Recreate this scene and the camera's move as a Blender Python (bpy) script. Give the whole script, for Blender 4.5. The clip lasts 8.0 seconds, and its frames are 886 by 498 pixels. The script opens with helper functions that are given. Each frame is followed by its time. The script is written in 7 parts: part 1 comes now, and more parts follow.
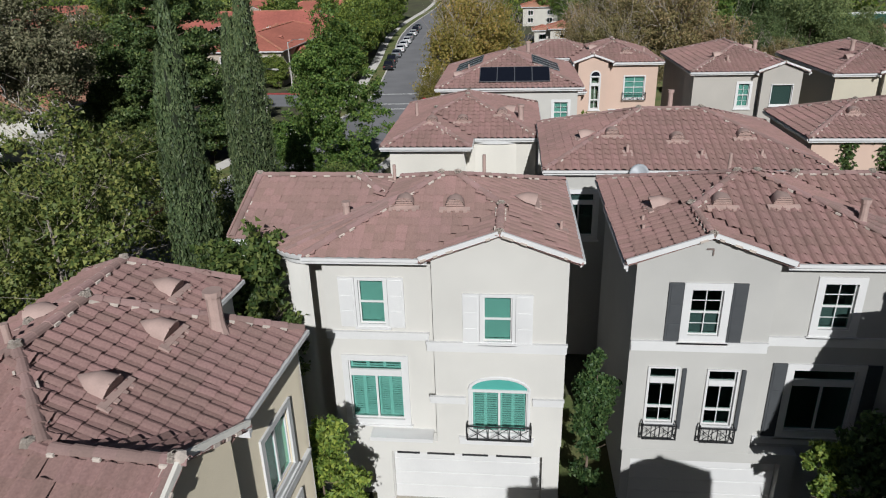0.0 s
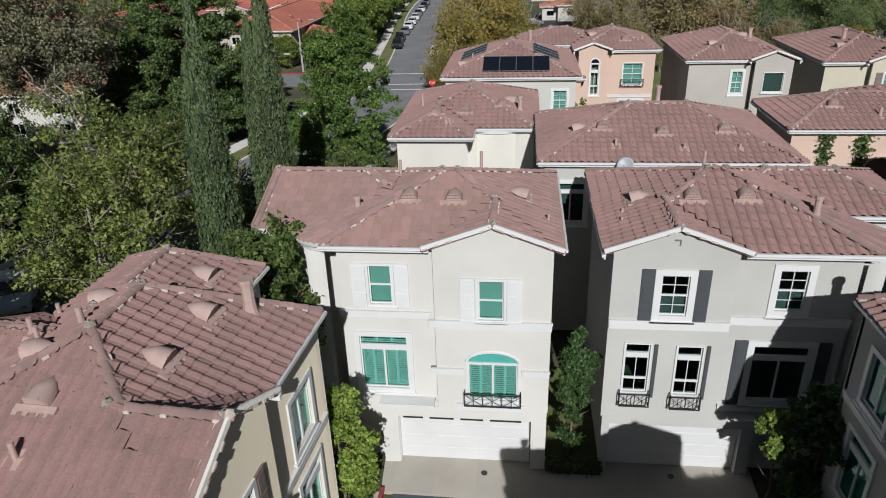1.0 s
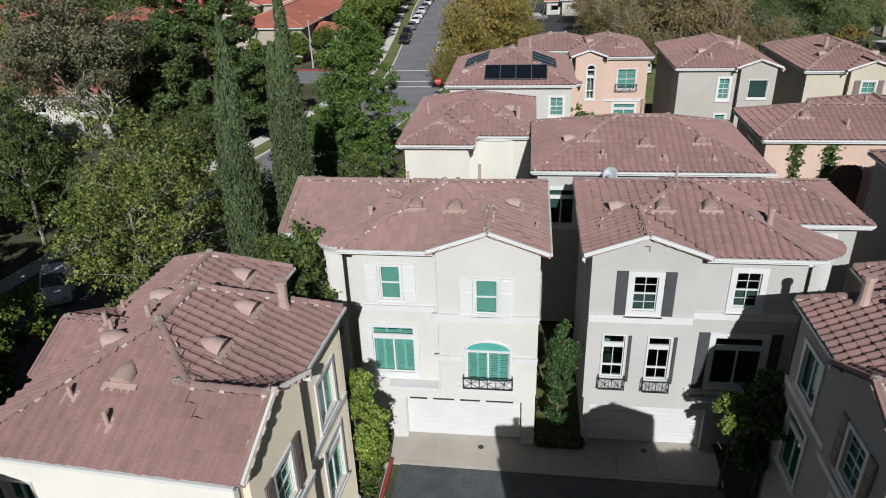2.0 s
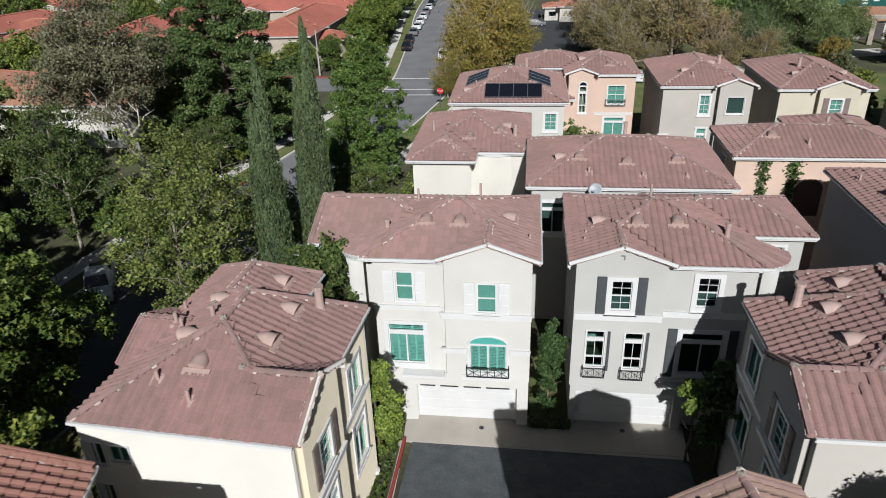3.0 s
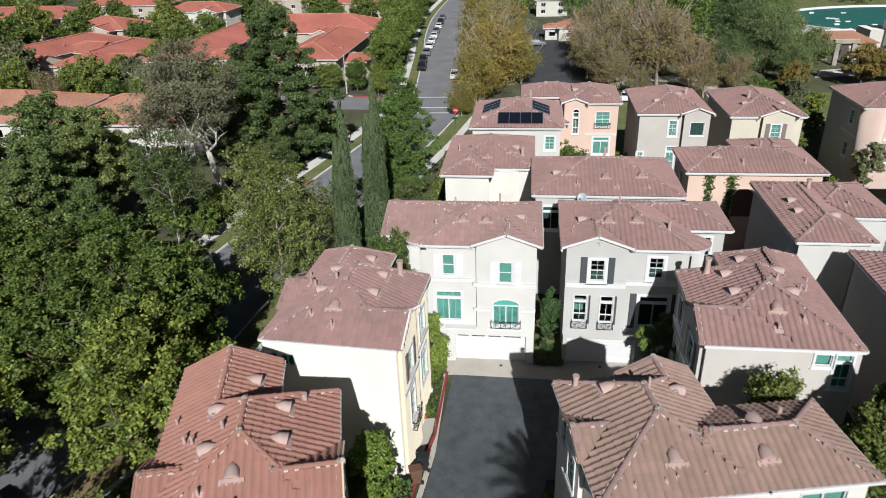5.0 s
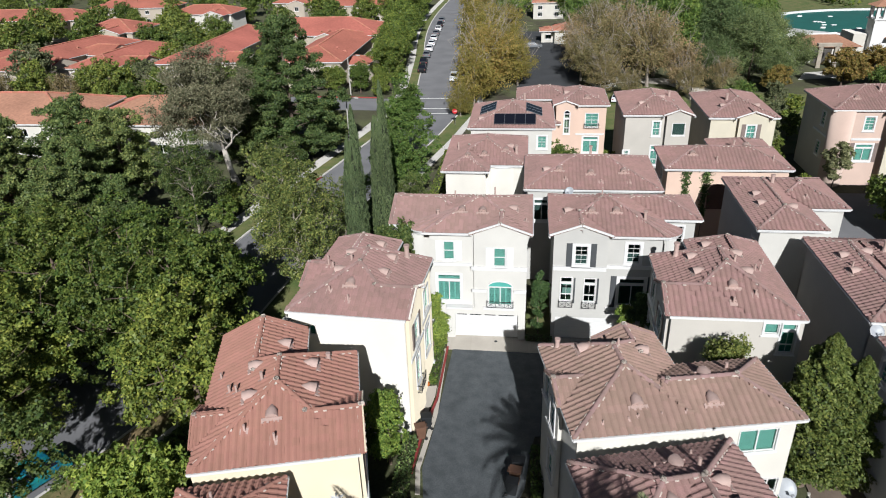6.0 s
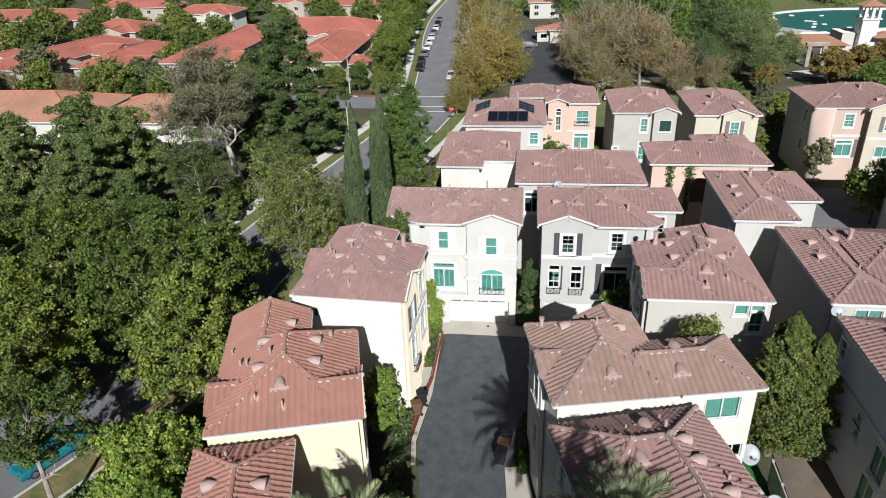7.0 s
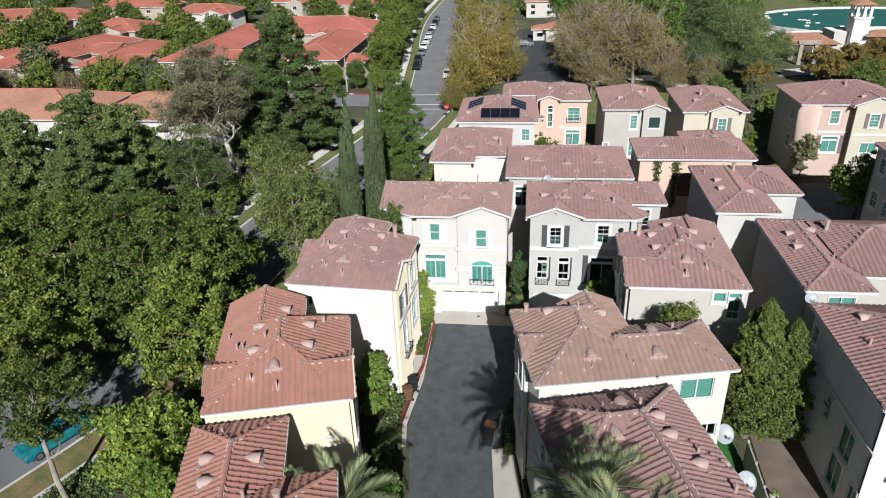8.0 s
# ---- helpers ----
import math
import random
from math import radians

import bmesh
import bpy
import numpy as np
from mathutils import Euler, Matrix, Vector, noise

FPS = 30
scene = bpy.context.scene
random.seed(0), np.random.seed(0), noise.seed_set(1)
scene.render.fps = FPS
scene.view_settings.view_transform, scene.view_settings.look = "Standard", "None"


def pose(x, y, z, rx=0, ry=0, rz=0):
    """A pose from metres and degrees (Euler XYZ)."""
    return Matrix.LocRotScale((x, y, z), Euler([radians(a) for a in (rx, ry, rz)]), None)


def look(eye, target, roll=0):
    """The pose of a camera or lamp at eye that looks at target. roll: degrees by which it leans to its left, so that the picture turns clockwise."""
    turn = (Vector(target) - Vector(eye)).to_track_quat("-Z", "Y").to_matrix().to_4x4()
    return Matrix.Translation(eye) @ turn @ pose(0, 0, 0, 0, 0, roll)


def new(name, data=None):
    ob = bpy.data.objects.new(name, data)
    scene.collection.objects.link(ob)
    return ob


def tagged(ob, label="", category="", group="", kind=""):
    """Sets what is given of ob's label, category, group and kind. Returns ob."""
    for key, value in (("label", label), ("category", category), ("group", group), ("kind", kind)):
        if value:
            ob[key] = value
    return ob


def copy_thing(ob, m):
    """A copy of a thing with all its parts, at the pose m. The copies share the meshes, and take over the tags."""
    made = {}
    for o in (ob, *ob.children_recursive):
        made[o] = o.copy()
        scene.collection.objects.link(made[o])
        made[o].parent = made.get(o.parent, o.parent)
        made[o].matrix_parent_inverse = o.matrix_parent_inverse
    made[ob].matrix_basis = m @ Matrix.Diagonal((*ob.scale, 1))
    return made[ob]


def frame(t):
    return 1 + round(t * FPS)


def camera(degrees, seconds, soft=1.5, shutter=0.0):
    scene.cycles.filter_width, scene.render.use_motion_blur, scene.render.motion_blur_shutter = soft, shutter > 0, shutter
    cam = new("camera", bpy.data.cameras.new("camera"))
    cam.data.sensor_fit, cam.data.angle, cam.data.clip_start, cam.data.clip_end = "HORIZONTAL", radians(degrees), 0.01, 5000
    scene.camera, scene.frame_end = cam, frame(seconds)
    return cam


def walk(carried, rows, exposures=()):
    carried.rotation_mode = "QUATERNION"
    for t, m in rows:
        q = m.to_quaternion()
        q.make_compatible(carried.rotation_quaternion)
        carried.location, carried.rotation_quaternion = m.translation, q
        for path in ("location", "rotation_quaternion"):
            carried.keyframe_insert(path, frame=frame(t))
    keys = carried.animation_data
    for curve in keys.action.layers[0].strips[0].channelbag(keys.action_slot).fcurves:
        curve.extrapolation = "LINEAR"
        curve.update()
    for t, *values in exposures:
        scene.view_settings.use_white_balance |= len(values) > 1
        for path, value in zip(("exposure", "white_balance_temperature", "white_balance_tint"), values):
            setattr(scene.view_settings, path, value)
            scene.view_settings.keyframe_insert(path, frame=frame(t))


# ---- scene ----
cam = camera(66.0, 8.0, soft=1.0, shutter=0.45)
PATH = [
    (0, (1.168, -0.511, 16.823), (0.969, 1.318, 16.039), -1.75),
    (0.5, (1.457, -1.481, 17.576), (1.245, 0.326, 16.744), -1.96),
    (1, (1.729, -2.680, 18.362), (1.505, -0.886, 17.507), -1.99),
    (1.5, (2.023, -4.085, 19.306), (1.782, -2.303, 18.432), -2.05),
    (3, (2.464, -9.410, 22.947), (2.226, -7.638, 22.050), -1.97),
    (3.5, (2.241, -12.225, 24.296), (1.999, -10.451, 23.403), -2.08),
    (4, (2.057, -15.503, 25.816), (1.817, -13.730, 24.922), -2.02),
    (4.5, (2.002, -19.148, 27.370), (1.763, -17.374, 26.478), -1.90),
    (5, (2.108, -22.753, 28.640), (1.867, -20.978, 27.752), -2.06),
    (6.5, (2.982, -29.902, 30.796), (2.746, -28.128, 29.904), -1.98),
    (7, (3.369, -31.164, 31.064), (3.134, -29.391, 30.170), -2.03),
    (7.5, (3.813, -32.099, 31.185), (3.578, -30.327, 30.290), -2.06),
    (8, (4.253, -32.842, 31.237), (4.019, -31.069, 30.341), -2.06),
]
walk(cam, [(t, look(eye, target, roll)) for t, eye, target, roll in PATH],
     [(0, -0.3), (1.5, -0.21), (3.5, -0.03), (5, 0.1), (8, 0.18)])

G = -0.4          # level of the court and the streets
PITCH = 0.36      # rise over run of the tiled roofs

# ---- light ----
world = bpy.data.worlds.new("sky_world")
scene.world = world
world.use_nodes = True
wn = world.node_tree.nodes
sky = wn.new("ShaderNodeTexSky")
sky.sky_type = "NISHITA"
sky.sun_disc = False
sky.sun_elevation = radians(30.8)
sky.sun_rotation = radians(170.7)
sky.ozone_density = 3.0
world.node_tree.links.new(sky.outputs[0], wn["Background"].inputs[0])
wn["Background"].inputs[1].default_value = 0.024
sun_data = bpy.data.lights.new("sun", "SUN")
sun_data.energy, sun_data.angle, sun_data.color = 4.5, radians(0.53), (0.965, 0.98, 1.0)
sun = new("sun", sun_data)
sun.matrix_world = look((16.4 * 3, -100 * 3, 60.2 * 3), (0, 0, 0))


# ---- materials ----
def mat(name, col, rough=0.8, var=0.12, scale=1.2, fine=0.08, fscale=25.0, bump=0.15, metal=0.0, rand=0.0, spec=0.5, col2=None):
    """A surface with large and fine variation of colour, a fine bump, and a tint that changes from piece to piece."""
    m = bpy.data.materials.new(name)
    m.use_nodes = True
    nt = m.node_tree
    N, L = nt.nodes, nt.links
    b = N["Principled BSDF"]
    b.inputs["Roughness"].default_value = rough
    b.inputs["Metallic"].default_value = metal
    b.inputs["Specular IOR Level"].default_value = spec
    b.inputs["Diffuse Roughness"].default_value = 1.0 if rough >= 0.9 else 0.6 if rough >= 0.8 else 0.0
    geo = N.new("ShaderNodeNewGeometry")
    n1 = N.new("ShaderNodeTexNoise")
    n1.inputs["Scale"].default_value, n1.inputs["Detail"].default_value = scale, 6.0
    n2 = N.new("ShaderNodeTexNoise")
    n2.inputs["Scale"].default_value, n2.inputs["Detail"].default_value = fscale, 3.0
    L.new(geo.outputs["Position"], n1.inputs["Vector"])
    L.new(geo.outputs["Position"], n2.inputs["Vector"])
    ramp = N.new("ShaderNodeValToRGB")
    ramp.color_ramp.elements[0].position, ramp.color_ramp.elements[1].position = 0.3, 0.7
    c2 = col2 or tuple(min(1, c * (1 + var)) for c in col)
    ramp.color_ramp.elements[0].color = (*[c * (1 - var) for c in col], 1)
    ramp.color_ramp.elements[1].color = (*c2, 1)
    L.new(n1.outputs["Fac"], ramp.inputs["Fac"])
    last = ramp.outputs["Color"]
    val = N.new("ShaderNodeMapRange")
    val.inputs["From Min"].default_value, val.inputs["From Max"].default_value = 0.25, 0.75
    val.inputs["To Min"].default_value, val.inputs["To Max"].default_value = 1 - fine, 1 + fine
    L.new(n2.outputs["Fac"], val.inputs["Value"])
    hsv = N.new("ShaderNodeHueSaturation")
    L.new(last, hsv.inputs["Color"])
    L.new(val.outputs["Result"], hsv.inputs["Value"])
    last = hsv.outputs["Color"]
    if rand:
        info = N.new("ShaderNodeObjectInfo")
        add = N.new("ShaderNodeMath")
        add.operation = "ADD"
        fr = N.new("ShaderNodeMath")
        fr.operation = "FRACT"
        L.new(info.outputs["Random"], add.inputs[0])
        L.new(geo.outputs["Random Per Island"], add.inputs[1])
        L.new(add.outputs[0], fr.inputs[0])
        mr = N.new("ShaderNodeMapRange")
        mr.inputs["To Min"].default_value, mr.inputs["To Max"].default_value = 1 - rand, 1 + rand
        L.new(fr.outputs[0], mr.inputs["Value"])
        h2 = N.new("ShaderNodeHueSaturation")
        L.new(last, h2.inputs["Color"])
        L.new(mr.outputs["Result"], h2.inputs["Value"])
        hs = N.new("ShaderNodeMapRange")
        hs.inputs["To Min"].default_value, hs.inputs["To Max"].default_value = 0.5 + 0.07 * rand, 0.5 - 0.07 * rand
        L.new(fr.outputs[0], hs.inputs["Value"])
        L.new(hs.outputs["Result"], h2.inputs["Hue"])
        last = h2.outputs["Color"]
    L.new(last, b.inputs["Base Color"])
    if bump:
        bp = N.new("ShaderNodeBump")
        bp.inputs["Strength"].default_value, bp.inputs["Distance"].default_value = bump, 0.02
        L.new(n2.outputs["Fac"], bp.inputs["Height"])
        L.new(bp.outputs["Normal"], b.inputs["Normal"])
    return m


def leaf_mat(name, col, rand=0.45, trans=0.2):
    """Leaves: each one its own shade, lit through from behind."""
    m = mat(name, col, rough=0.55, var=0.25, scale=0.35, fine=0.1, fscale=3.0, bump=0, rand=rand, spec=0.35)
    nt = m.node_tree
    N, L = nt.nodes, nt.links
    b = N["Principled BSDF"]
    base = b.inputs["Base Color"].links[0].from_socket
    info = N.new("ShaderNodeObjectInfo")
    tint = N.new("ShaderNodeHueSaturation")
    for lo, hi, slot in ((0.52, 0.485, "Hue"), (0.8, 1.28, "Value")):
        mr = N.new("ShaderNodeMapRange")
        mr.inputs["To Min"].default_value, mr.inputs["To Max"].default_value = lo, hi
        L.new(info.outputs["Random"], mr.inputs["Value"])
        L.new(mr.outputs["Result"], tint.inputs[slot])
    L.new(base, tint.inputs["Color"])
    L.new(tint.outputs["Color"], b.inputs["Base Color"])
    t = N.new("ShaderNodeBsdfTranslucent")
    mix = N.new("ShaderNodeMixShader")
    mix.inputs[0].default_value = trans
    L.new(b.inputs["Base Color"].links[0].from_socket, t.inputs["Color"])
    L.new(b.outputs[0], mix.inputs[1])
    L.new(t.outputs[0], mix.inputs[2])
    L.new(mix.outputs[0], N["Material Output"].inputs["Surface"])
    return m


def glass_mat(name, tint, gloss=0.05):
    """A thin tinted pane: clear through, with the sky's gloss on it."""
    m = bpy.data.materials.new(name)
    m.use_nodes = True
    nt = m.node_tree
    N, L = nt.nodes, nt.links
    N.remove(N["Principled BSDF"])
    tr = N.new("ShaderNodeBsdfTransparent")
    tr.inputs["Color"].default_value = (*tint, 1)
    gl = N.new("ShaderNodeBsdfGlossy")
    gl.inputs["Roughness"].default_value = gloss
    lw = N.new("ShaderNodeLayerWeight")
    lw.inputs["Blend"].default_value = 0.5
    pw = N.new("ShaderNodeMath")
    pw.operation = "POWER"
    pw.inputs[1].default_value = 4.0
    L.new(lw.outputs["Facing"], pw.inputs[0])
    fr = N.new("ShaderNodeMath")
    fr.operation = "MULTIPLY_ADD"
    fr.inputs[1].default_value, fr.inputs[2].default_value = 0.55, 0.035
    L.new(pw.outputs[0], fr.inputs[0])
    mix = N.new("ShaderNodeMixShader")
    L.new(fr.outputs[0], mix.inputs[0])
    L.new(tr.outputs[0], mix.inputs[1])
    L.new(gl.outputs[0], mix.inputs[2])
    L.new(mix.outputs[0], N["Material Output"].inputs["Surface"])
    return m


TILE = mat("tile_rose_brown", (0.312, 0.195, 0.174), 0.8, 0.1, 0.3, 0.16, 22, 0.35, rand=0.09, col2=(0.352, 0.21, 0.186))
TILE_LOW = mat("tile_rose_brown_low", (0.345, 0.222, 0.196), 0.85, 0.1, 0.3, 0.14, 22, 0.3, rand=0.1, col2=(0.375, 0.232, 0.203))
TILE_RED = mat("tile_terracotta", (0.38, 0.19, 0.145), 0.85, 0.1, 0.5, 0.1, 30, 0.3, rand=0.05)
TILE_BROWN = mat("tile_brown", (0.335, 0.222, 0.178), 0.85, 0.1, 0.5, 0.12, 30, 0.3, rand=0.09)
CAP = mat("ridge_cap_clay", (0.32, 0.21, 0.19), 0.85, 0.15, 0.8, 0.1, 30, 0.2, rand=0.15)
MORTAR = mat("mortar", (0.55, 0.48, 0.42), 0.9, 0.15, 3, 0.1, 30, 0.2)
SALMON = mat("vent_salmon_paint", (0.50, 0.355, 0.31), 0.7, 0.12, 2, 0.06, 25, 0.1)
WHITE = mat("white_trim_paint", (0.74, 0.735, 0.72), 0.55, 0.03, 1.0, 0.03, 30, 0.05)
STUCCO_GREY = mat("stucco_pale_grey", (0.615, 0.6, 0.56), 0.9, 0.05, 0.5, 0.04, 60, 0.25)
STUCCO_GREY2 = mat("stucco_mid_grey", (0.525, 0.515, 0.485), 0.9, 0.05, 0.5, 0.04, 60, 0.25)
STUCCO_TAUPE = mat("stucco_taupe", (0.55, 0.52, 0.47), 0.9, 0.05, 0.5, 0.04, 60, 0.25)
STUCCO_CREAM = mat("stucco_cream", (0.69, 0.665, 0.605), 0.9, 0.05, 0.5, 0.04, 60, 0.25)
STUCCO_YELLOW = mat("stucco_pale_yellow", (0.70, 0.62, 0.47), 0.9, 0.05, 0.5, 0.04, 60, 0.25)
STUCCO_WHITE = mat("stucco_off_white", (0.64, 0.615, 0.555), 0.9, 0.05, 0.5, 0.04, 60, 0.25)
STUCCO_SAND = mat("stucco_sand_yellow", (0.64, 0.595, 0.485), 0.9, 0.05, 0.5, 0.04, 60, 0.25)
STUCCO_LILAC = mat("stucco_cool_white", (0.74, 0.72, 0.72), 0.9, 0.05, 0.5, 0.04, 60, 0.25)
STUCCO_PEACH = mat("stucco_peach", (0.68, 0.525, 0.43), 0.9, 0.05, 0.5, 0.04, 60, 0.25)
STUCCO_PINK = mat("stucco_pink", (0.64, 0.5, 0.425), 0.9, 0.05, 0.5, 0.04, 60, 0.25)
SLATE = mat("shutter_dark_grey", (0.075, 0.08, 0.085), 0.6, 0.08, 3, 0.05, 30, 0.05)
BROWN_SHUT = mat("shutter_brown_grey", (0.22, 0.17, 0.15), 0.6, 0.08, 3, 0.05, 30, 0.05)
IRON = mat("black_iron", (0.03, 0.03, 0.032), 0.5, 0.1, 5, 0.05, 30, 0.05)
GLASS = glass_mat("window_glass_green", (0.47, 0.76, 0.70))
GLASS_DARK = glass_mat("window_glass_dark", (0.5, 0.7, 0.66))
LOUVRE = mat("louvre_white", (0.78, 0.80, 0.79), 0.5, 0.03, 2, 0.03, 20, 0.0)
BLIND = mat("blind_pale", (0.5, 0.52, 0.5), 0.7, 0.06, 3, 0.05, 30, 0.0)
CURTAIN = mat("blind_grey", (0.15, 0.145, 0.145), 0.8, 0.1, 3, 0.05, 30, 0.0)
ROOM_SHADE = mat("room_shade", (0.10, 0.09, 0.08), 0.9, 0.1, 1, 0.05, 20, 0.0)
ASPHALT = mat("asphalt_court", (0.066, 0.075, 0.08), 0.85, 0.14, 1.4, 0.22, 12, 0.4, col2=(0.09, 0.099, 0.105))
ROAD = mat("asphalt_road", (0.135, 0.135, 0.14), 0.9, 0.15, 0.25, 0.1, 30, 0.3)
CONCRETE = mat("concrete", (0.40, 0.365, 0.315), 0.9, 0.1, 0.6, 0.06, 30, 0.2, rand=0.04)
KERB = mat("kerb_concrete", (0.44, 0.42, 0.39), 0.9, 0.1, 0.8, 0.08, 30, 0.2)
KERB_RED = mat("kerb_red_paint", (0.32, 0.055, 0.05), 0.7, 0.2, 2, 0.1, 30, 0.1)
LINE = mat("road_paint_white", (0.62, 0.62, 0.60), 0.8, 0.15, 2, 0.1, 30, 0.1)
EARTH = mat("earth_and_litter", (0.06, 0.05, 0.035), 0.95, 0.3, 0.25, 0.3, 5, 0.5, col2=(0.075, 0.085, 0.035))
LAWN_DRY = mat("verge_grass_and_litter", (0.085, 0.13, 0.03), 0.95, 0.3, 0.55, 0.3, 9, 0.6, col2=(0.23, 0.155, 0.085))
LAWN = mat("lawn_grass", (0.075, 0.125, 0.03), 0.95, 0.3, 0.5, 0.3, 12, 0.6, col2=(0.13, 0.12, 0.05))
TURF = mat("turf_green", (0.03, 0.13, 0.025), 0.95, 0.15, 1.5, 0.15, 40, 0.5)
BARK = mat("bark_brown", (0.16, 0.12, 0.09), 0.95, 0.3, 3, 0.2, 15, 0.6)
BARK_PALE = mat("bark_pale", (0.33, 0.285, 0.24), 0.9, 0.3, 2, 0.2, 10, 0.4)
LEAF = leaf_mat("leaf_mid_green", (0.132, 0.184, 0.036), 0.5, 0.16)
LEAF_BRIGHT = leaf_mat("leaf_bright_green", (0.18, 0.26, 0.05))
LEAF_DEEP = leaf_mat("leaf_deep_green", (0.09, 0.145, 0.045))
LEAF_PINE = leaf_mat("needle_green", (0.125, 0.172, 0.052), 0.5, 0.08)
LEAF_GUM = leaf_mat("eucalyptus_grey_olive", (0.23, 0.215, 0.128), 0.45, 0.12)
LEAF_CYPRESS = leaf_mat("cypress_green", (0.082, 0.12, 0.05), 0.4, 0.1)
LEAF_OLIVE = leaf_mat("leaf_grey_olive", (0.185, 0.2, 0.095))
LEAF_RUST = leaf_mat("leaf_autumn", (0.27, 0.22, 0.1), 0.4)
LEAF_GOLD = leaf_mat("leaf_yellow_brown", (0.29, 0.235, 0.06), 0.4)
LEAF_WILLOW = leaf_mat("leaf_willow_green", (0.155, 0.205, 0.078), 0.4)
LEAF_AMBER = leaf_mat("leaf_amber", (0.24, 0.185, 0.05), 0.5)
LEAF_PALM = leaf_mat("palm_frond_grey_green", (0.205, 0.245, 0.125), 0.55)
LEAF_TWIG = leaf_mat("bare_twig_grey", (0.22, 0.2, 0.18), 0.3, 0.0)
LEAF_MIX = leaf_mat("leaf_dull_green", (0.128, 0.168, 0.046), 0.55)
LEAF_ELM = leaf_mat("leaf_fresh_green", (0.125, 0.2, 0.045))
LEAF_FICUS = leaf_mat("leaf_olive_green", (0.13, 0.168, 0.042))
BARK_WHITE = mat("bark_white", (0.56, 0.51, 0.45), 0.85, 0.25, 2, 0.2, 10, 0.4)
# near-black colour stands for the shade deep inside dense crowns
CROWN_SHADE = mat("crown_shade_dark", (0.02, 0.028, 0.012), 0.95, 0.3, 3, 0.2, 12, 0.3)
LEAF_OAK = leaf_mat("leaf_dark_olive", (0.128, 0.174, 0.036), 0.5, 0.16)
TERRA = mat("pot_orange", (0.55, 0.16, 0.03), 0.6, 0.1, 5, 0.05, 20, 0.05)
BIN_BROWN = mat("bin_brown_plastic", (0.16, 0.085, 0.055), 0.5, 0.08, 3, 0.05, 20, 0.05)
BIN_BLACK = mat("bin_black_plastic", (0.02, 0.022, 0.024), 0.5, 0.08, 3, 0.05, 20, 0.05)
RUBBER = mat("tyre_rubber", (0.025, 0.025, 0.025), 0.8, 0.1, 5, 0.05, 20, 0.05)
STEEL = mat("steel_grey", (0.45, 0.46, 0.47), 0.35, 0.08, 4, 0.04, 20, 0.02, metal=0.8)
PV = mat("solar_cell_black", (0.012, 0.014, 0.022), 0.18, 0.1, 4, 0.05, 20, 0.0)
ROOF_FAR = mat("far_tile_red", (0.38, 0.128, 0.092), 0.85, 0.14, 0.15, 0.18, 2.5, 0.6, rand=0.06)
ROOF_FAR2 = mat("far_tile_orange", (0.41, 0.208, 0.138), 0.85, 0.14, 0.15, 0.18, 2.5, 0.6, rand=0.06)
CAP_FAR = mat("far_ridge_cap", (0.46, 0.19, 0.13), 0.85, 0.2, 0.6, 0.15, 8, 0.3, rand=0.15)
TARP = mat("teal_pool_cover", (0.03, 0.17, 0.14), 0.6, 0.1, 0.3, 0.05, 10, 0.05)
STONE = mat("stone_wall_tan", (0.42, 0.37, 0.30), 0.9, 0.15, 1.0, 0.1, 12, 0.3)
VINYL = mat("fence_vinyl", (0.52, 0.49, 0.44), 0.7, 0.06, 2, 0.04, 20, 0.05)
PLAQUE = mat("dish_grey", (0.42, 0.44, 0.46), 0.45, 0.05, 4, 0.03, 20, 0.0)


# ---- building blocks ----
def part(name, bm, material, parent=None, label="", smooth=False):
    """Links a bmesh as one mesh object under a thing or a part."""
    me = bpy.data.meshes.new(name)
    bm.normal_update()
    bm.to_mesh(me)
    bm.free()
    me.materials.append(material)
    if smooth:
        for p in me.polygons:
            p.use_smooth = True
    ob = new(name, me)
    ob.parent = parent
    if label:
        tagged(ob, label)
    return ob


def raw(name, verts, faces, material, parent=None, label="", smooth=False):
    me = bpy.data.meshes.new(name)
    me.from_pydata(verts, [], faces)
    me.materials.append(material)
    if smooth:
        me.polygons.foreach_set("use_smooth", [True] * len(me.polygons))
    me.update()
    ob = new(name, me)
    ob.parent = parent
    if label:
        tagged(ob, label)
    return ob


def thing(name, m, label, category, group="", kind=""):
    e = new(name)
    e.matrix_basis = m
    return tagged(e, label, category, group, kind)


BOXF = ((0, 3, 2, 1), (4, 5, 6, 7), (0, 1, 5, 4), (1, 2, 6, 5), (2, 3, 7, 6), (3, 0, 4, 7))


def box(bm, x0, x1, y0, y1, z0, z1, m=None):
    v = [bm.verts.new(p if m is None else m @ Vector(p)) for p in
         ((x0, y0, z0), (x1, y0, z0), (x1, y1, z0), (x0, y1, z0), (x0, y0, z1), (x1, y0, z1), (x1, y1, z1), (x0, y1, z1))]
    for f in BOXF:
        bm.faces.new([v[i] for i in f])


def boxes(*rows, m=None):
    bm = bmesh.new()
    for r in rows:
        box(bm, *r, m=m)
    return bm


def bev(bm, w=0.02, seg=2):
    bmesh.ops.bevel(bm, geom=bm.edges[:], offset=w, segments=seg, affect="EDGES", profile=0.6)
    return bm


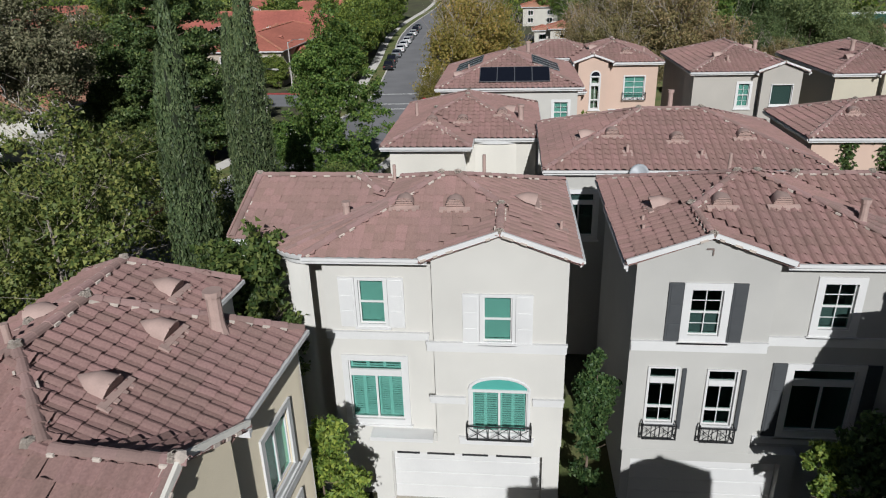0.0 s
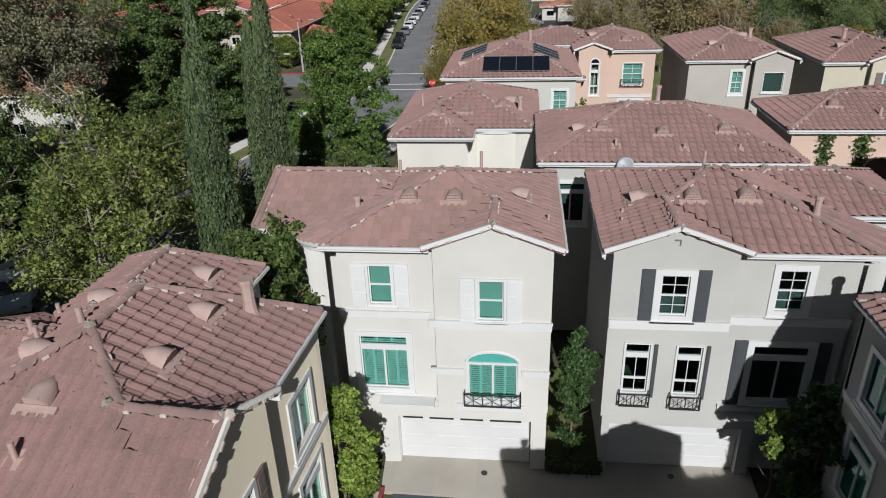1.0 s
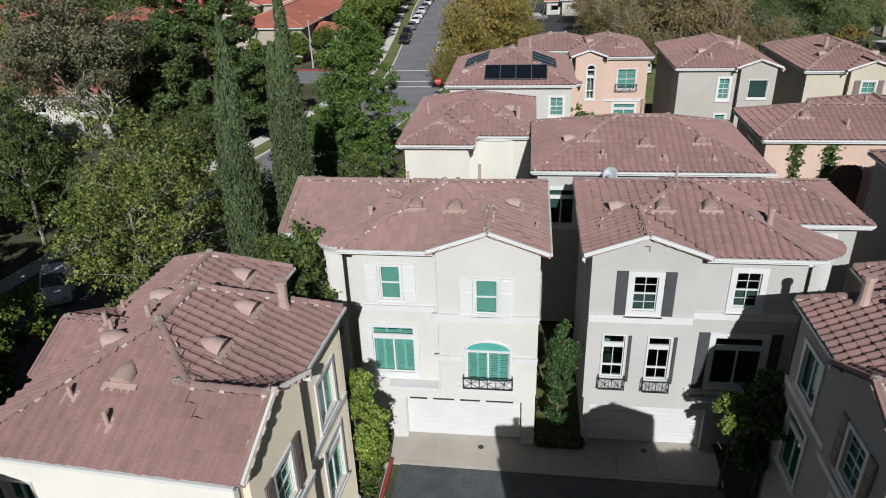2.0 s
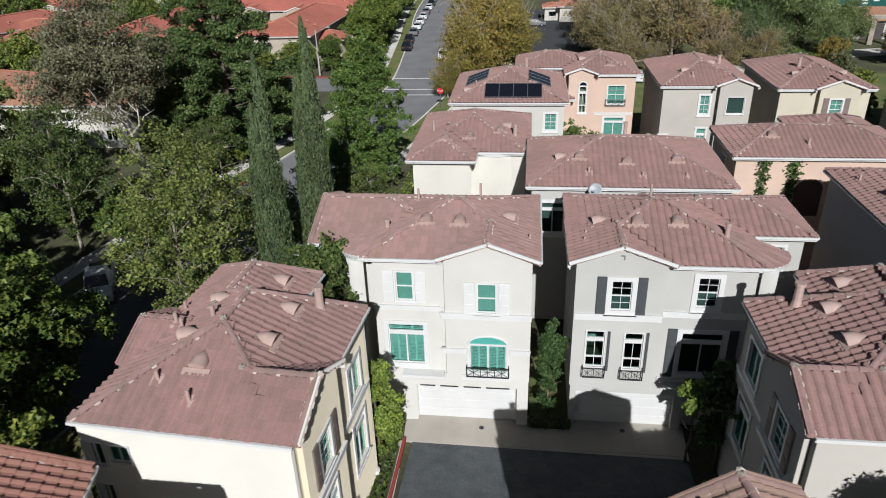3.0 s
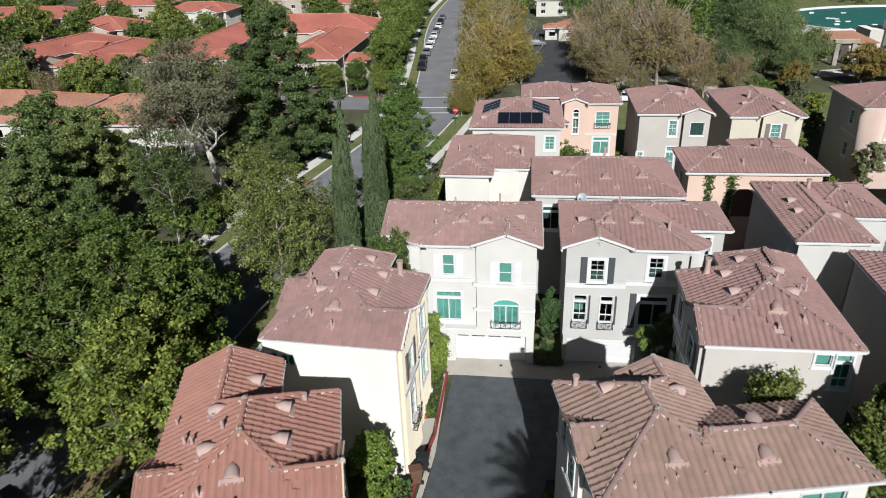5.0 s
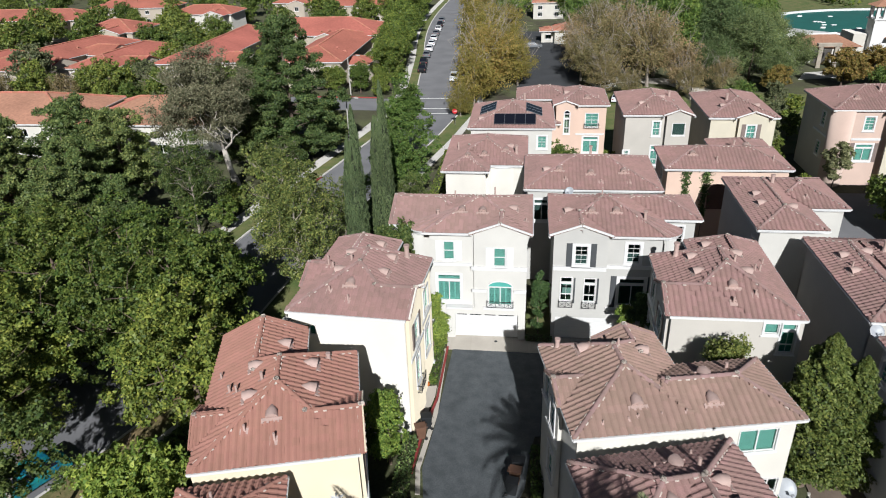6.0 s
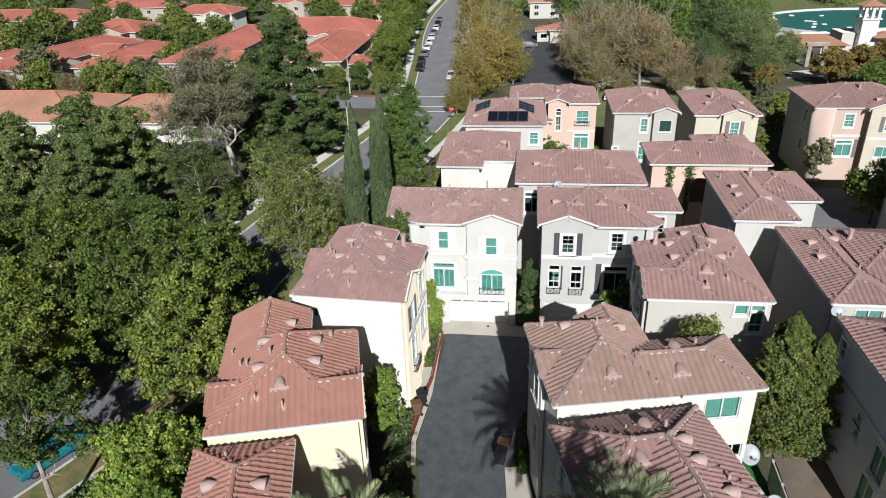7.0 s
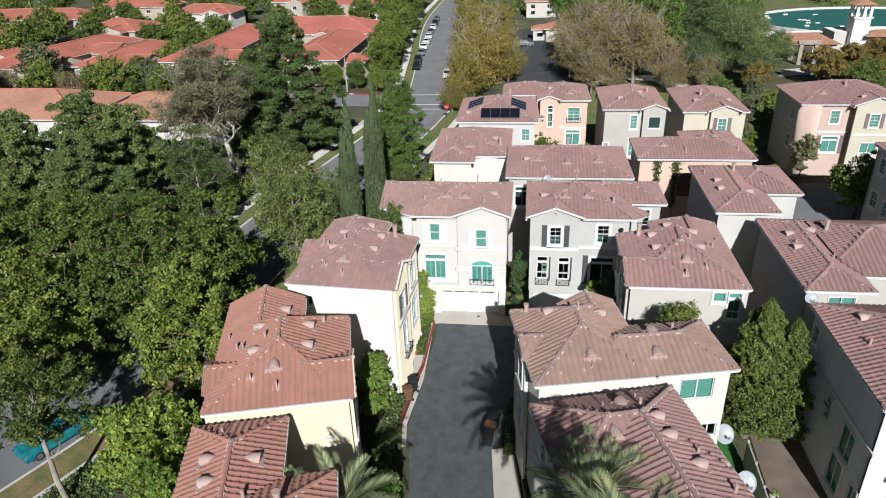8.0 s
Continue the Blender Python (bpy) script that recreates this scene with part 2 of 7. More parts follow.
def tube(bm, pts, radii, n=7, cap=True):
    """A tapered tube through points."""
    rings = []
    for i, p in enumerate(pts):
        p = Vector(p)
        d = (Vector(pts[min(i + 1, len(pts) - 1)]) - Vector(pts[max(i - 1, 0)])).normalized()
        a = d.cross(Vector((0.31, 0.95, 0.1))).normalized()
        b = d.cross(a)
        rings.append([bm.verts.new(p + radii[i] * (math.cos(2 * math.pi * k / n) * a + math.sin(2 * math.pi * k / n) * b)) for k in range(n)])
    for r, s in zip(rings, rings[1:]):
        for k in range(n):
            bm.faces.new((r[k], r[(k + 1) % n], s[(k + 1) % n], s[k]))
    if cap:
        bm.faces.new(rings[-1])
        bm.faces.new(rings[0][::-1])
    return bm


def lathe(bm, rows, n=12, m=None):
    """A turned shape from rows of radius and height."""
    rings = [[bm.verts.new((m or Matrix()) @ Vector((r * math.cos(2 * math.pi * k / n), r * math.sin(2 * math.pi * k / n), z))) for k in range(n)] for r, z in rows]
    for r, s in zip(rings, rings[1:]):
        for k in range(n):
            bm.faces.new((r[k], r[(k + 1) % n], s[(k + 1) % n], s[k]))
    bm.faces.new(rings[-1])
    bm.faces.new(rings[0][::-1])
    return bm


SIDES = {"S": 0, "E": 90, "N": 180, "W": -90}


def wall_panel(bm, m, x0, x1, z0, z1, holes=(), th=0.2, peak=None):
    """A wall of real thickness with openings; its face lies at y = 0 of m and looks along -y. peak: (x, z) of a gable on top."""
    xs = sorted({x0, x1, *[min(max(v, x0), x1) for h in holes for v in h[:2]]})
    zs = sorted({z0, z1, *[min(max(v, z0), z1) for h in holes for v in h[2:4]]})

    def solid(i, j):
        if not (0 <= i < len(xs) - 1 and 0 <= j < len(zs) - 1):
            return False
        cx, cz = (xs[i] + xs[i + 1]) / 2, (zs[j] + zs[j + 1]) / 2
        return not any(h[0] < cx < h[1] and h[2] < cz < h[3] for h in holes)

    def quad(*ps):
        bm.faces.new([bm.verts.new(m @ Vector(p)) for p in ps])
    for i in range(len(xs) - 1):
        for j in range(len(zs) - 1):
            if not solid(i, j):
                continue
            a, b, c, d = xs[i], xs[i + 1], zs[j], zs[j + 1]
            quad((a, 0, c), (b, 0, c), (b, 0, d), (a, 0, d))
            quad((b, th, c), (a, th, c), (a, th, d), (b, th, d))
            if not solid(i - 1, j):
                quad((a, th, c), (a, 0, c), (a, 0, d), (a, th, d))
            if not solid(i + 1, j):
                quad((b, 0, c), (b, th, c), (b, th, d), (b, 0, d))
            if not solid(i, j - 1):
                quad((a, th, c), (b, th, c), (b, 0, c), (a, 0, c))
            if not solid(i, j + 1):
                quad((a, 0, d), (b, 0, d), (b, th, d), (a, th, d))
    if peak:
        quad((x0, 0, z1), (x1, 0, z1), (peak[0], 0, peak[1]))
        quad((x1, th, z1), (x0, th, z1), (peak[0], th, peak[1]))


# one barrel tile, laid with its butt end at y = 0 and the slope rising along +y
TW, TE = 0.33, 0.37
TILE_X = (-0.168, -0.125, -0.06, 0.005, 0.055, 0.168)
TILE_Z = (0.012, 0.05, 0.076, 0.05, 0.013, 0.006)


def tile_geometry():
    v, f = [], []
    for y, lift in ((0.0, 0.042), (0.42, 0.004)):
        v += [(x, y, z + lift) for x, z in zip(TILE_X, TILE_Z)]
    v += [(x, 0.06, z - 0.004) for x, z in zip(TILE_X, TILE_Z)]
    for i in range(5):
        f.append((i, i + 1, i + 7, i + 6))
        f.append((12 + i, 13 + i, i + 1, i))
    return v, f


TILE_V, TILE_F = tile_geometry()
CAP_N = 6


def cap_geometry():
    v, f = [], []
    for y, r in ((0.0, 0.125), (0.44, 0.102)):
        v += [(r * math.cos(math.pi * k / CAP_N), y, r * math.sin(math.pi * k / CAP_N) * 0.95) for k in range(CAP_N + 1)]
    v += [(0.8 * x, y, 0.8 * z - 0.005) for x, y, z in v[:CAP_N + 1]]
    n = CAP_N + 1
    for k in range(CAP_N):
        f.append((k, k + n, k + n + 1, k + 1))
        f.append((k + 2 * n, k, k + 1, k + 1 + 2 * n))
    return v, f


CAP_V, CAP_F = cap_geometry()
shared = {}


def shared_mesh(key, v, f, material):
    k = (key, material.name)
    if k not in shared:
        me = bpy.data.meshes.new(key)
        me.from_pydata(v, [], f)
        me.materials.append(material)
        me.update()
        shared[k] = me
    return shared[k]


def many(name, base_v, base_f, mats, material, parent, single=0):
    """Pieces laid at the poses given: the first ones as objects of their own, the rest joined."""
    for m in mats[:single]:
        ob = new(name, shared_mesh(name, base_v, base_f, material))
        ob.parent = parent
        ob.matrix_basis = m
    rest = mats[single:]
    if rest:
        bv = np.array([(*p, 1.0) for p in base_v])
        vs = np.concatenate([bv @ np.array(m).T[:, :3] for m in rest])
        n = len(base_v)
        fs = [tuple(i + n * k for i in f) for k in range(len(rest)) for f in base_f]
        ob = raw({"roof_tile": "roof_tiling", "ridge_cap": "ridge_capping"}[name], vs.tolist(), fs, material, parent)
        tagged(ob, kind="stuff")


class Block:
    """One wing of a house: the rectangle of its eaves, their height, and the sides that end in a gable."""

    def __init__(self, x, y, ze, g="", walls="SNEW", o=0.27, p=PITCH, pn=None):
        self.x0, self.x1 = x
        self.y0, self.y1 = y
        self.ze, self.g, self.walls, self.o, self.p = ze, g, walls, o, p
        self.so = o       # depth of the eave over the south wall
        self.pn = pn or p  # pitch of the north slope
        W, D = x[1] - x[0], y[1] - y[0]
        along_x = "E" in g or "W" in g or (W >= D and not ("N" in g or "S" in g))
        self.along_x = along_x
        if along_x:
            h = D / 2
            self.a = (self.x0 + (0 if "W" in g else min(h, W / 2)), self.y0 + h)
            self.b = (self.x1 - (0 if "E" in g else min(h, W / 2)), self.y0 + h)
        else:
            h = W / 2
            self.a = (self.x0 + h, self.y0 + (0 if "S" in g else min(h, D / 2)))
            self.b = (self.x0 + h, self.y1 - (0 if "N" in g else min(h * p / self.pn, D / 2)))
        self.zr = ze + self.p * h

    def planes(self, x, y):
        out = {}
        if "S" not in self.g:
            out["S"] = self.ze + self.p * (y - self.y0)
        if "N" not in self.g:
            out["N"] = self.ze + self.pn * (self.y1 - y)
        if "W" not in self.g:
            out["W"] = self.ze + self.p * (x - self.x0)
        if "E" not in self.g:
            out["E"] = self.ze + self.p * (self.x1 - x)
        return out

    def top(self, x, y):
        if not (self.x0 <= x <= self.x1 and self.y0 <= y <= self.y1):
            return -99.0, ""
        pl = self.planes(x, y)
        s = min(pl, key=pl.get)
        return pl[s], s


def roof_top(blocks, x, y):
    return max((b.top(x, y) for b in blocks), key=lambda r: r[0])


RISE = {"S": (0, 1), "N": (0, -1), "W": (1, 0), "E": (-1, 0)}


def slope_pose(x, y, z, side, p=PITCH):
    """A pose on a roof slope: y runs up the slope, z is its normal."""
    dx, dy = RISE[side]
    up = Vector((dx, dy, p)).normalized()
    right = Vector((dy, -dx, 0))
    nrm = right.cross(up)
    m = Matrix((right, up, nrm)).transposed().to_4x4()
    m.translation = (x, y, z)
    return m


# ---- houses ----
def louvres(bm, x0, x1, z0, z1, y, pitch=0.085):
    n = max(2, int((z1 - z0) / pitch))
    for i in range(n):
        z = z0 + (i + 0.5) * (z1 - z0) / n
        m = Matrix.Translation((0, y, z)) @ Matrix.Rotation(radians(9), 4, "X")
        box(bm, x0, x1, -0.035, 0.035, -0.005, 0.005, m)


def rail_mesh(w, h=0.55, d=0.28):
    """A shallow iron balconet with crossed bars."""
    bm = boxes((-w / 2, w / 2, -d, -d + 0.03, h - 0.04, h), (-w / 2, w / 2, -d, -d + 0.03, 0.0, 0.04),
               (-w / 2, -w / 2 + 0.03, -d, 0, h - 0.04, h), (w / 2 - 0.03, w / 2, -d, 0, h - 0.04, h),
               (-w / 2, -w / 2 + 0.03, -d, 0, 0, 0.04), (w / 2 - 0.03, w / 2, -d, 0, 0, 0.04))
    n = max(2, round(w / 0.62))
    for i in range(n + 1):
        x = -w / 2 + i * w / n
        box(bm, max(x - 0.015, -w / 2), min(x + 0.015, w / 2), -d, -d + 0.025, 0.04, h - 0.04)
    for i in range(n):
        xa, xb = -w / 2 + i * w / n, -w / 2 + (i + 1) * w / n
        xm = (xa + xb) / 2
        for p, q in (((xa, 0.04), (xb, h - 0.04)), ((xa, h - 0.04), (xb, 0.04)), ((xm, 0.04), (xm, h - 0.04))):
            tube(bm, [(p[0], -d + 0.012, p[1]), (q[0], -d + 0.012, q[1])], [0.013, 0.013], 4)
    for s in (-1, 1):
        for k in (0.35, 0.7):
            box(bm, s * w / 2 - 0.012, s * w / 2 + 0.012, -d * k - 0.012, -d * k + 0.012, 0.04, h - 0.04)
    return bm


def window(parent, m, u, z0, w, h, bars="sash", trim=0.14, glass=None, shut=None, louvre=False, rail=None, sill=True, blind=False, arch=False, shut_w=0.42):
    """A window in the wall whose frame of axes is m: surround, frame, panes, and what stands beside or behind them."""
    blind = blind or (3 if glass is GLASS and not louvre else False)
    mw = m @ Matrix.Translation((u, 0, z0))
    t = trim
    bm = boxes((-w / 2 - t, w / 2 + t, -0.055, 0.012, h, h + t), (-w / 2 - t, w / 2 + t, -0.055, 0.012, -t, 0),
               (-w / 2 - t, -w / 2, -0.055, 0.012, 0, h), (w / 2, w / 2 + t, -0.055, 0.012, 0, h))
    if sill:
        box(bm, -w / 2 - t - 0.06, w / 2 + t + 0.06, -0.10, 0.01, -t - 0.07, -t)
    win = part("window", bm, WHITE, parent)
    win.matrix_basis = mw
    f = 0.045
    bm = boxes((-w / 2, w / 2, 0.04, 0.10, h - f, h), (-w / 2, w / 2, 0.04, 0.10, 0, f), (-w / 2, -w / 2 + f, 0.04, 0.10, f, h - f), (w / 2 - f, w / 2, 0.04, 0.10, f, h - f))
    panes = [(-w / 2 + f, w / 2 - f, f, h - f)]
    if bars in ("sash", "grid"):
        box(bm, -w / 2 + f, w / 2 - f, 0.035, 0.10, h / 2 - 0.03, h / 2 + 0.03)
        box(bm, -0.014, 0.014, 0.06, 0.09, f, h - f)
        for k in (0.25, 0.75):
            box(bm, -w / 2 + f, w / 2 - f, 0.06, 0.09, h * k - 0.012, h * k + 0.012)
        panes = [(-w / 2 + f, w / 2 - f, f, h / 2 - 0.03), (-w / 2 + f, w / 2 - f, h / 2 + 0.03, h - f)]
    elif bars == "plain":
        box(bm, -w / 2 + f, w / 2 - f, 0.035, 0.10, h / 2 - 0.03, h / 2 + 0.03)
        panes = [(-w / 2 + f, w / 2 - f, f, h / 2 - 0.03), (-w / 2 + f, w / 2 - f, h / 2 + 0.03, h - f)]
    elif bars == "slide":
        box(bm, -0.035, 0.035, 0.035, 0.10, f, h - f)
        panes = [(-w / 2 + f, -0.035, f, h - f), (0.035, w / 2 - f, f, h - f)]
    elif bars == "transom":
        box(bm, -w / 2 + f, w / 2 - f, 0.0, 0.10, h * 0.74, h * 0.84)
        box(bm, -0.035, 0.035, 0.035, 0.10, f, h * 0.74)
        panes = [(-w / 2 + f, -0.035, f, h * 0.74), (0.035, w / 2 - f, f, h * 0.74), (-w / 2 + f, w / 2 - f, h * 0.84, h - f)]
    elif bars == "tall":
        box(bm, -w / 2 + f, w / 2 - f, 0.0, 0.10, h * 0.72, h * 0.82)
        box(bm, -0.014, 0.014, 0.06, 0.09, f, h * 0.72)
        box(bm, -w / 2 + f, w / 2 - f, 0.035, 0.10, h * 0.26, h * 0.30)
        panes = [(-w / 2 + f, w / 2 - f, f, h * 0.26), (-w / 2 + f, w / 2 - f, h * 0.30, h * 0.72), (-w / 2 + f, w / 2 - f, h * 0.82, h - f)]
    part("window_frame", bm, WHITE, win)
    for a, b, c, d in panes:
        p = part("pane", boxes((a, b, 0.072, 0.078, c, d)), glass or GLASS_DARK, win)
        p.visible_shadow = False
    if louvre:
        bm = bmesh.new()
        for a, b, c, d in panes:
            n = max(1, round((b - a) / 0.5))
            for i in range(n):
                xa, xb = a + (b - a) * i / n, a + (b - a) * (i + 1) / n
                louvres(bm, xa + 0.05, xb - 0.05, c + 0.04, d - 0.04, 0.19)
                for e in ((xa, xa + 0.05, 0.165, 0.2, c, d), (xb - 0.05, xb, 0.165, 0.2, c, d), (xa + 0.05, xb - 0.05, 0.165, 0.2, c, c + 0.04), (xa + 0.05, xb - 0.05, 0.165, 0.2, d - 0.04, d)):
                    box(bm, *e)
        part("louvres", bm, LOUVRE, win, "white plantation louvres behind the glass")
    if blind:
        part("blind", boxes((-w / 2 + f, w / 2 - f, 0.16, 0.17, h * 0.45 if blind == 1 else f, h * 0.5 if blind == 4 else h - f)), BLIND if blind == 3 else CURTAIN, win, "pale window blind" if blind == 3 else "grey window blind")
    if shut:
        for s in (-1, 1):
            c = s * (w / 2 + t + shut_w / 2 + 0.01)
            bm = boxes((c - shut_w / 2, c + shut_w / 2, -0.06, 0.0, -t, h + t))
            louv = [(c - shut_w / 2 + 0.06, c + shut_w / 2 - 0.06, -0.075, -0.06, -t + 0.08 + k * (h + 2 * t - 0.1) / 3, -t + 0.02 + (k + 1) * (h + 2 * t - 0.1) / 3) for k in range(3)]
            for e in louv:
                box(bm, *e)
            part("shutter", bm, shut, win)
    if rail is not None:
        r = part("balconet", rail_mesh(w + 2 * t + 0.1), IRON, win, "black iron balconet with crossed bars")
        r.matrix_basis = Matrix.Translation((0, -0.05, rail))
    if arch:
        n, r, rise = 10, w / 2, 0.4 if arch is True else arch
        zc = h + t - 0.02
        bm = bmesh.new()
        pts = [(r * math.cos(math.pi * k / n), zc + rise * math.sin(math.pi * k / n)) for k in range(n + 1)]
        vf = [bm.verts.new((x, -0.012, z)) for x, z in pts]
        bm.faces.new(vf)
        part("fanlight", bm, TEAL_FAN if arch is True else PV, win, "arched fanlight over the window")
        bm = bmesh.new()
        tube(bm, [((r + 0.06) * math.cos(math.pi * k / n), -0.02, zc + (rise + 0.06) * math.sin(math.pi * k / n)) for k in range(n + 1)], [0.06] * (n + 1), 6)
        part("arch_moulding", bm, WHITE, win)
    return win


TEAL_FAN = mat("fanlight_teal", (0.10, 0.42, 0.36), 0.25, 0.05, 3, 0.03, 20, 0.0)


def vent(parent, x, y, z, side, material, s=1.0, p=PITCH):
    """A half-round roof vent with a slatted mouth on a flashing."""
    m = slope_pose(x, y, z + 0.03, side, p) @ Matrix.Scale(s, 4)
    n, r = 10, 0.31
    bm = bmesh.new()
    arc = [bm.verts.new((r * math.cos(math.pi * k / n), 0.0, 0.06 + r * math.sin(math.pi * k / n))) for k in range(n + 1)]
    mid = [bm.verts.new((0.9 * r * math.cos(math.pi * k / n), 0.34, 0.05 + 0.82 * r * math.sin(math.pi * k / n))) for k in range(n + 1)]
    tip = bm.verts.new((0, 0.72, 0.05))
    for k in range(n):
        bm.faces.new((arc[k], arc[k + 1], mid[k + 1], mid[k]))
        bm.faces.new((mid[k], mid[k + 1], tip))
    hood = part("roof_vent", bm, material, parent, smooth=True)
    hood.matrix_basis = m
    bm = bmesh.new()
    bm.faces.new([bm.verts.new((0.92 * r * math.cos(math.pi * k / n), 0.05, 0.06 + 0.92 * r * math.sin(math.pi * k / n))) for k in range(n + 1)])
    part("vent_mouth", bm, IRON, hood)
    bm = bmesh.new()
    for k in range(4):
        zz = 0.09 + k * 0.07
        hw = 0.9 * math.sqrt(max(0.01, r * r - (zz - 0.06) ** 2))
        box(bm, -hw, hw, 0.0, 0.03, zz, zz + 0.035)
    part("vent_slats", bm, material, hood)
    bm = boxes((-0.48, 0.48, -0.16, 0.0, 0.02, 0.075))
    for k in range(4):
        box(bm, -0.48 + 0.25 * k, -0.36 + 0.25 * k, -0.24, -0.16, 0.02, 0.065)
    part("flashing", bm, material, hood)


def pipe(parent, x, y, z, side, material, r=0.06, h=0.45, capped=False, slope=PITCH):
    bm = bmesh.new()
    rows = [(r, -0.1), (r, h)] if not capped else [(r * 1.5, -0.1), (r * 1.15, 0.12), (r, 0.3), (r, h - 0.14), (r * 1.3, h - 0.13), (r * 1.3, h)]
    lathe(bm, rows, 10)
    p = part("vent_pipe", bm, material, parent, smooth=False)
    p.matrix_basis = Matrix.Translation((x, y, z))
    q = 0.22 if r > 0.045 else r * 2.2
    bm = boxes((-q, q, -q, q, 0.02, 0.05))
    fl = part("flashing", bm, material, p)
    fl.matrix_basis = Matrix.Translation((-x, -y, -z)) @ slope_pose(x, y, z, side, slope)


def house(label, ox, oy, rot, blocks, wall, tile, windows=(), bands=(), vents=(), pipes=(), single=0, base=G, spans=None, group="townhouses round the court", deck_only=None, vent_mat=None, wall_mats=None, cat="townhouse", name="townhouse", bases=None):
    """A tiled, stuccoed house. windows: (block, side, place along the wall, sill height, width, height, options)."""
    spans, bases = spans or {}, bases or {}
    h = thing(name, pose(ox, oy, 0, 0, 0, rot), label, cat, group)
    vm = vent_mat or SALMON
    planes = {}
    for i, b in enumerate(blocks):
        for s in b.walls:
            o = b.o
            og = 0.15 if s in b.g else (b.so if s == "S" else o)
            if s in "SN":
                a0, a1 = spans.get((i, s), (b.x0 + o, b.x1 - o))
                yp = b.y0 + og if s == "S" else b.y1 - og
                m = Matrix.Translation((0, yp, 0)) @ Matrix.Rotation(radians(SIDES[s]), 4, "Z")
                lo, hi = (a0, a1) if s == "S" else (-a1, -a0)
                mid = (b.x0 + b.x1) / 2 * (1 if s == "S" else -1)
            else:
                a0, a1 = spans.get((i, s), (b.y0 + b.so, b.y1 - o))
                a0, a1 = a0 + 0.06, a1 - 0.06
                xp = b.x0 + og if s == "W" else b.x1 - og
                m = Matrix.Translation((xp, 0, 0)) @ Matrix.Rotation(radians(SIDES[s]), 4, "Z")
                lo, hi = (a0, a1) if s == "E" else (-a1, -a0)
                mid = (b.y0 + b.y1) / 2 * (1 if s == "E" else -1)
            planes[i, s] = m
            holes = []
            for wi, ws, u, z0, w, hh, *opt in windows:
                if (wi, ws) == (i, s):
                    uu = u if s in "SE" else -u
                    holes.append((uu - w / 2, uu + w / 2, z0, z0 + hh))
            bm = bmesh.new()
            half = abs(hi - mid)
            peak = (mid, b.zr - 0.06) if s in b.g else None
            wall_panel(bm, m, lo, hi, bases.get((i, s), base), b.ze - 0.03 + (b.p * o - 0.03 if peak else 0), holes, 0.2, peak)
            part("wall", bm, (wall_mats or {}).get((i, s), wall), h)
    for wi, ws, u, z0, w, hh, *opt in windows:
        window(h, planes[wi, ws], u if ws in "SE" else -u, z0, w, hh, **(opt[0] if opt else {}))
    for bi, s, c0, c1, z0, z1 in bands:
        m = planes[bi, s]
        lo, hi = (c0, c1) if s in "SE" else (-c1, -c0)
        bm = boxes((lo, hi, -0.07, 0.012, z0, z1), (lo - 0.02, hi + 0.02, -0.10, 0.012, z1 - 0.07, z1 + 0.012))
        ob = part("band_moulding", bm, WHITE, h)
        ob.matrix_basis = m
    # roof solid
    bm = bmesh.new()
    for b in blocks:
        z = b.ze - 0.015
        c = [(b.x0, b.y0), (b.x1, b.y0), (b.x1, b.y1), (b.x0, b.y1)]
        lo = [bm.verts.new((x, y, z - 0.04)) for x, y in c]
        A, B = bm.verts.new((*b.a, b.zr - 0.015)), bm.verts.new((*b.b, b.zr - 0.015))
        gi = {k: (0.16 if k in b.g else 0.0) for k in "SNEW"}
        bm.faces.new([bm.verts.new((x, y, z - 0.045)) for x, y in ((b.x0 + gi["W"], b.y1 - gi["N"]), (b.x1 - gi["E"], b.y1 - gi["N"]), (b.x1 - gi["E"], b.y0 + gi["S"]), (b.x0 + gi["W"], b.y0 + gi["S"]))])
        if b.along_x:
            fs = [(lo[0], lo[1], B, A), (lo[2], lo[3], A, B)] + ([] if "E" in b.g else [(lo[1], lo[2], B)]) + ([] if "W" in b.g else [(lo[3], lo[0], A)])
        else:
            fs = [(lo[1], lo[2], B, A), (lo[3], lo[0], A, B)] + ([] if "S" in b.g else [(lo[0], lo[1], A)]) + ([] if "N" in b.g else [(lo[2], lo[3], B)])
        for q in fs:
            bm.faces.new(q)
    roof = part("roof", bm, deck_only or tile, h)
    # eaves
    for b in blocks:
        others = [q for q in blocks if q is not b]
        for s in "SNEW":
            p, q = {"S": ((b.x0, b.y0), (b.x1, b.y0)), "N": ((b.x1, b.y1), (b.x0, b.y1)), "E": ((b.x1, b.y0), (b.x1, b.y1)), "W": ((b.x0, b.y1), (b.x0, b.y0))}[s]
            p, q = Vector((*p, b.ze)), Vector((*q, b.ze))
            d = (q - p).normalized()
            out = Vector((d.y, -d.x, 0))
            n = max(1, int((q - p).length / 0.2))
            if s in b.g:
                top = Vector(((p.x + q.x) / 2, (p.y + q.y) / 2, b.zr))
                for e in (p, q):
                    dd = top - e
                    mm = Matrix((dd.normalized(), out, dd.normalized().cross(out))).transposed().to_4x4()
                    mm.translation = e
                    part("bargeboard", boxes((0, dd.length, -0.02, 0.05, *((-0.17, -0.02) if e is p else (0.02, 0.17))), m=mm), WHITE if s == "S" else wall if s == "E" and not deck_only else (deck_only or tile), h)
                continue
            run = None
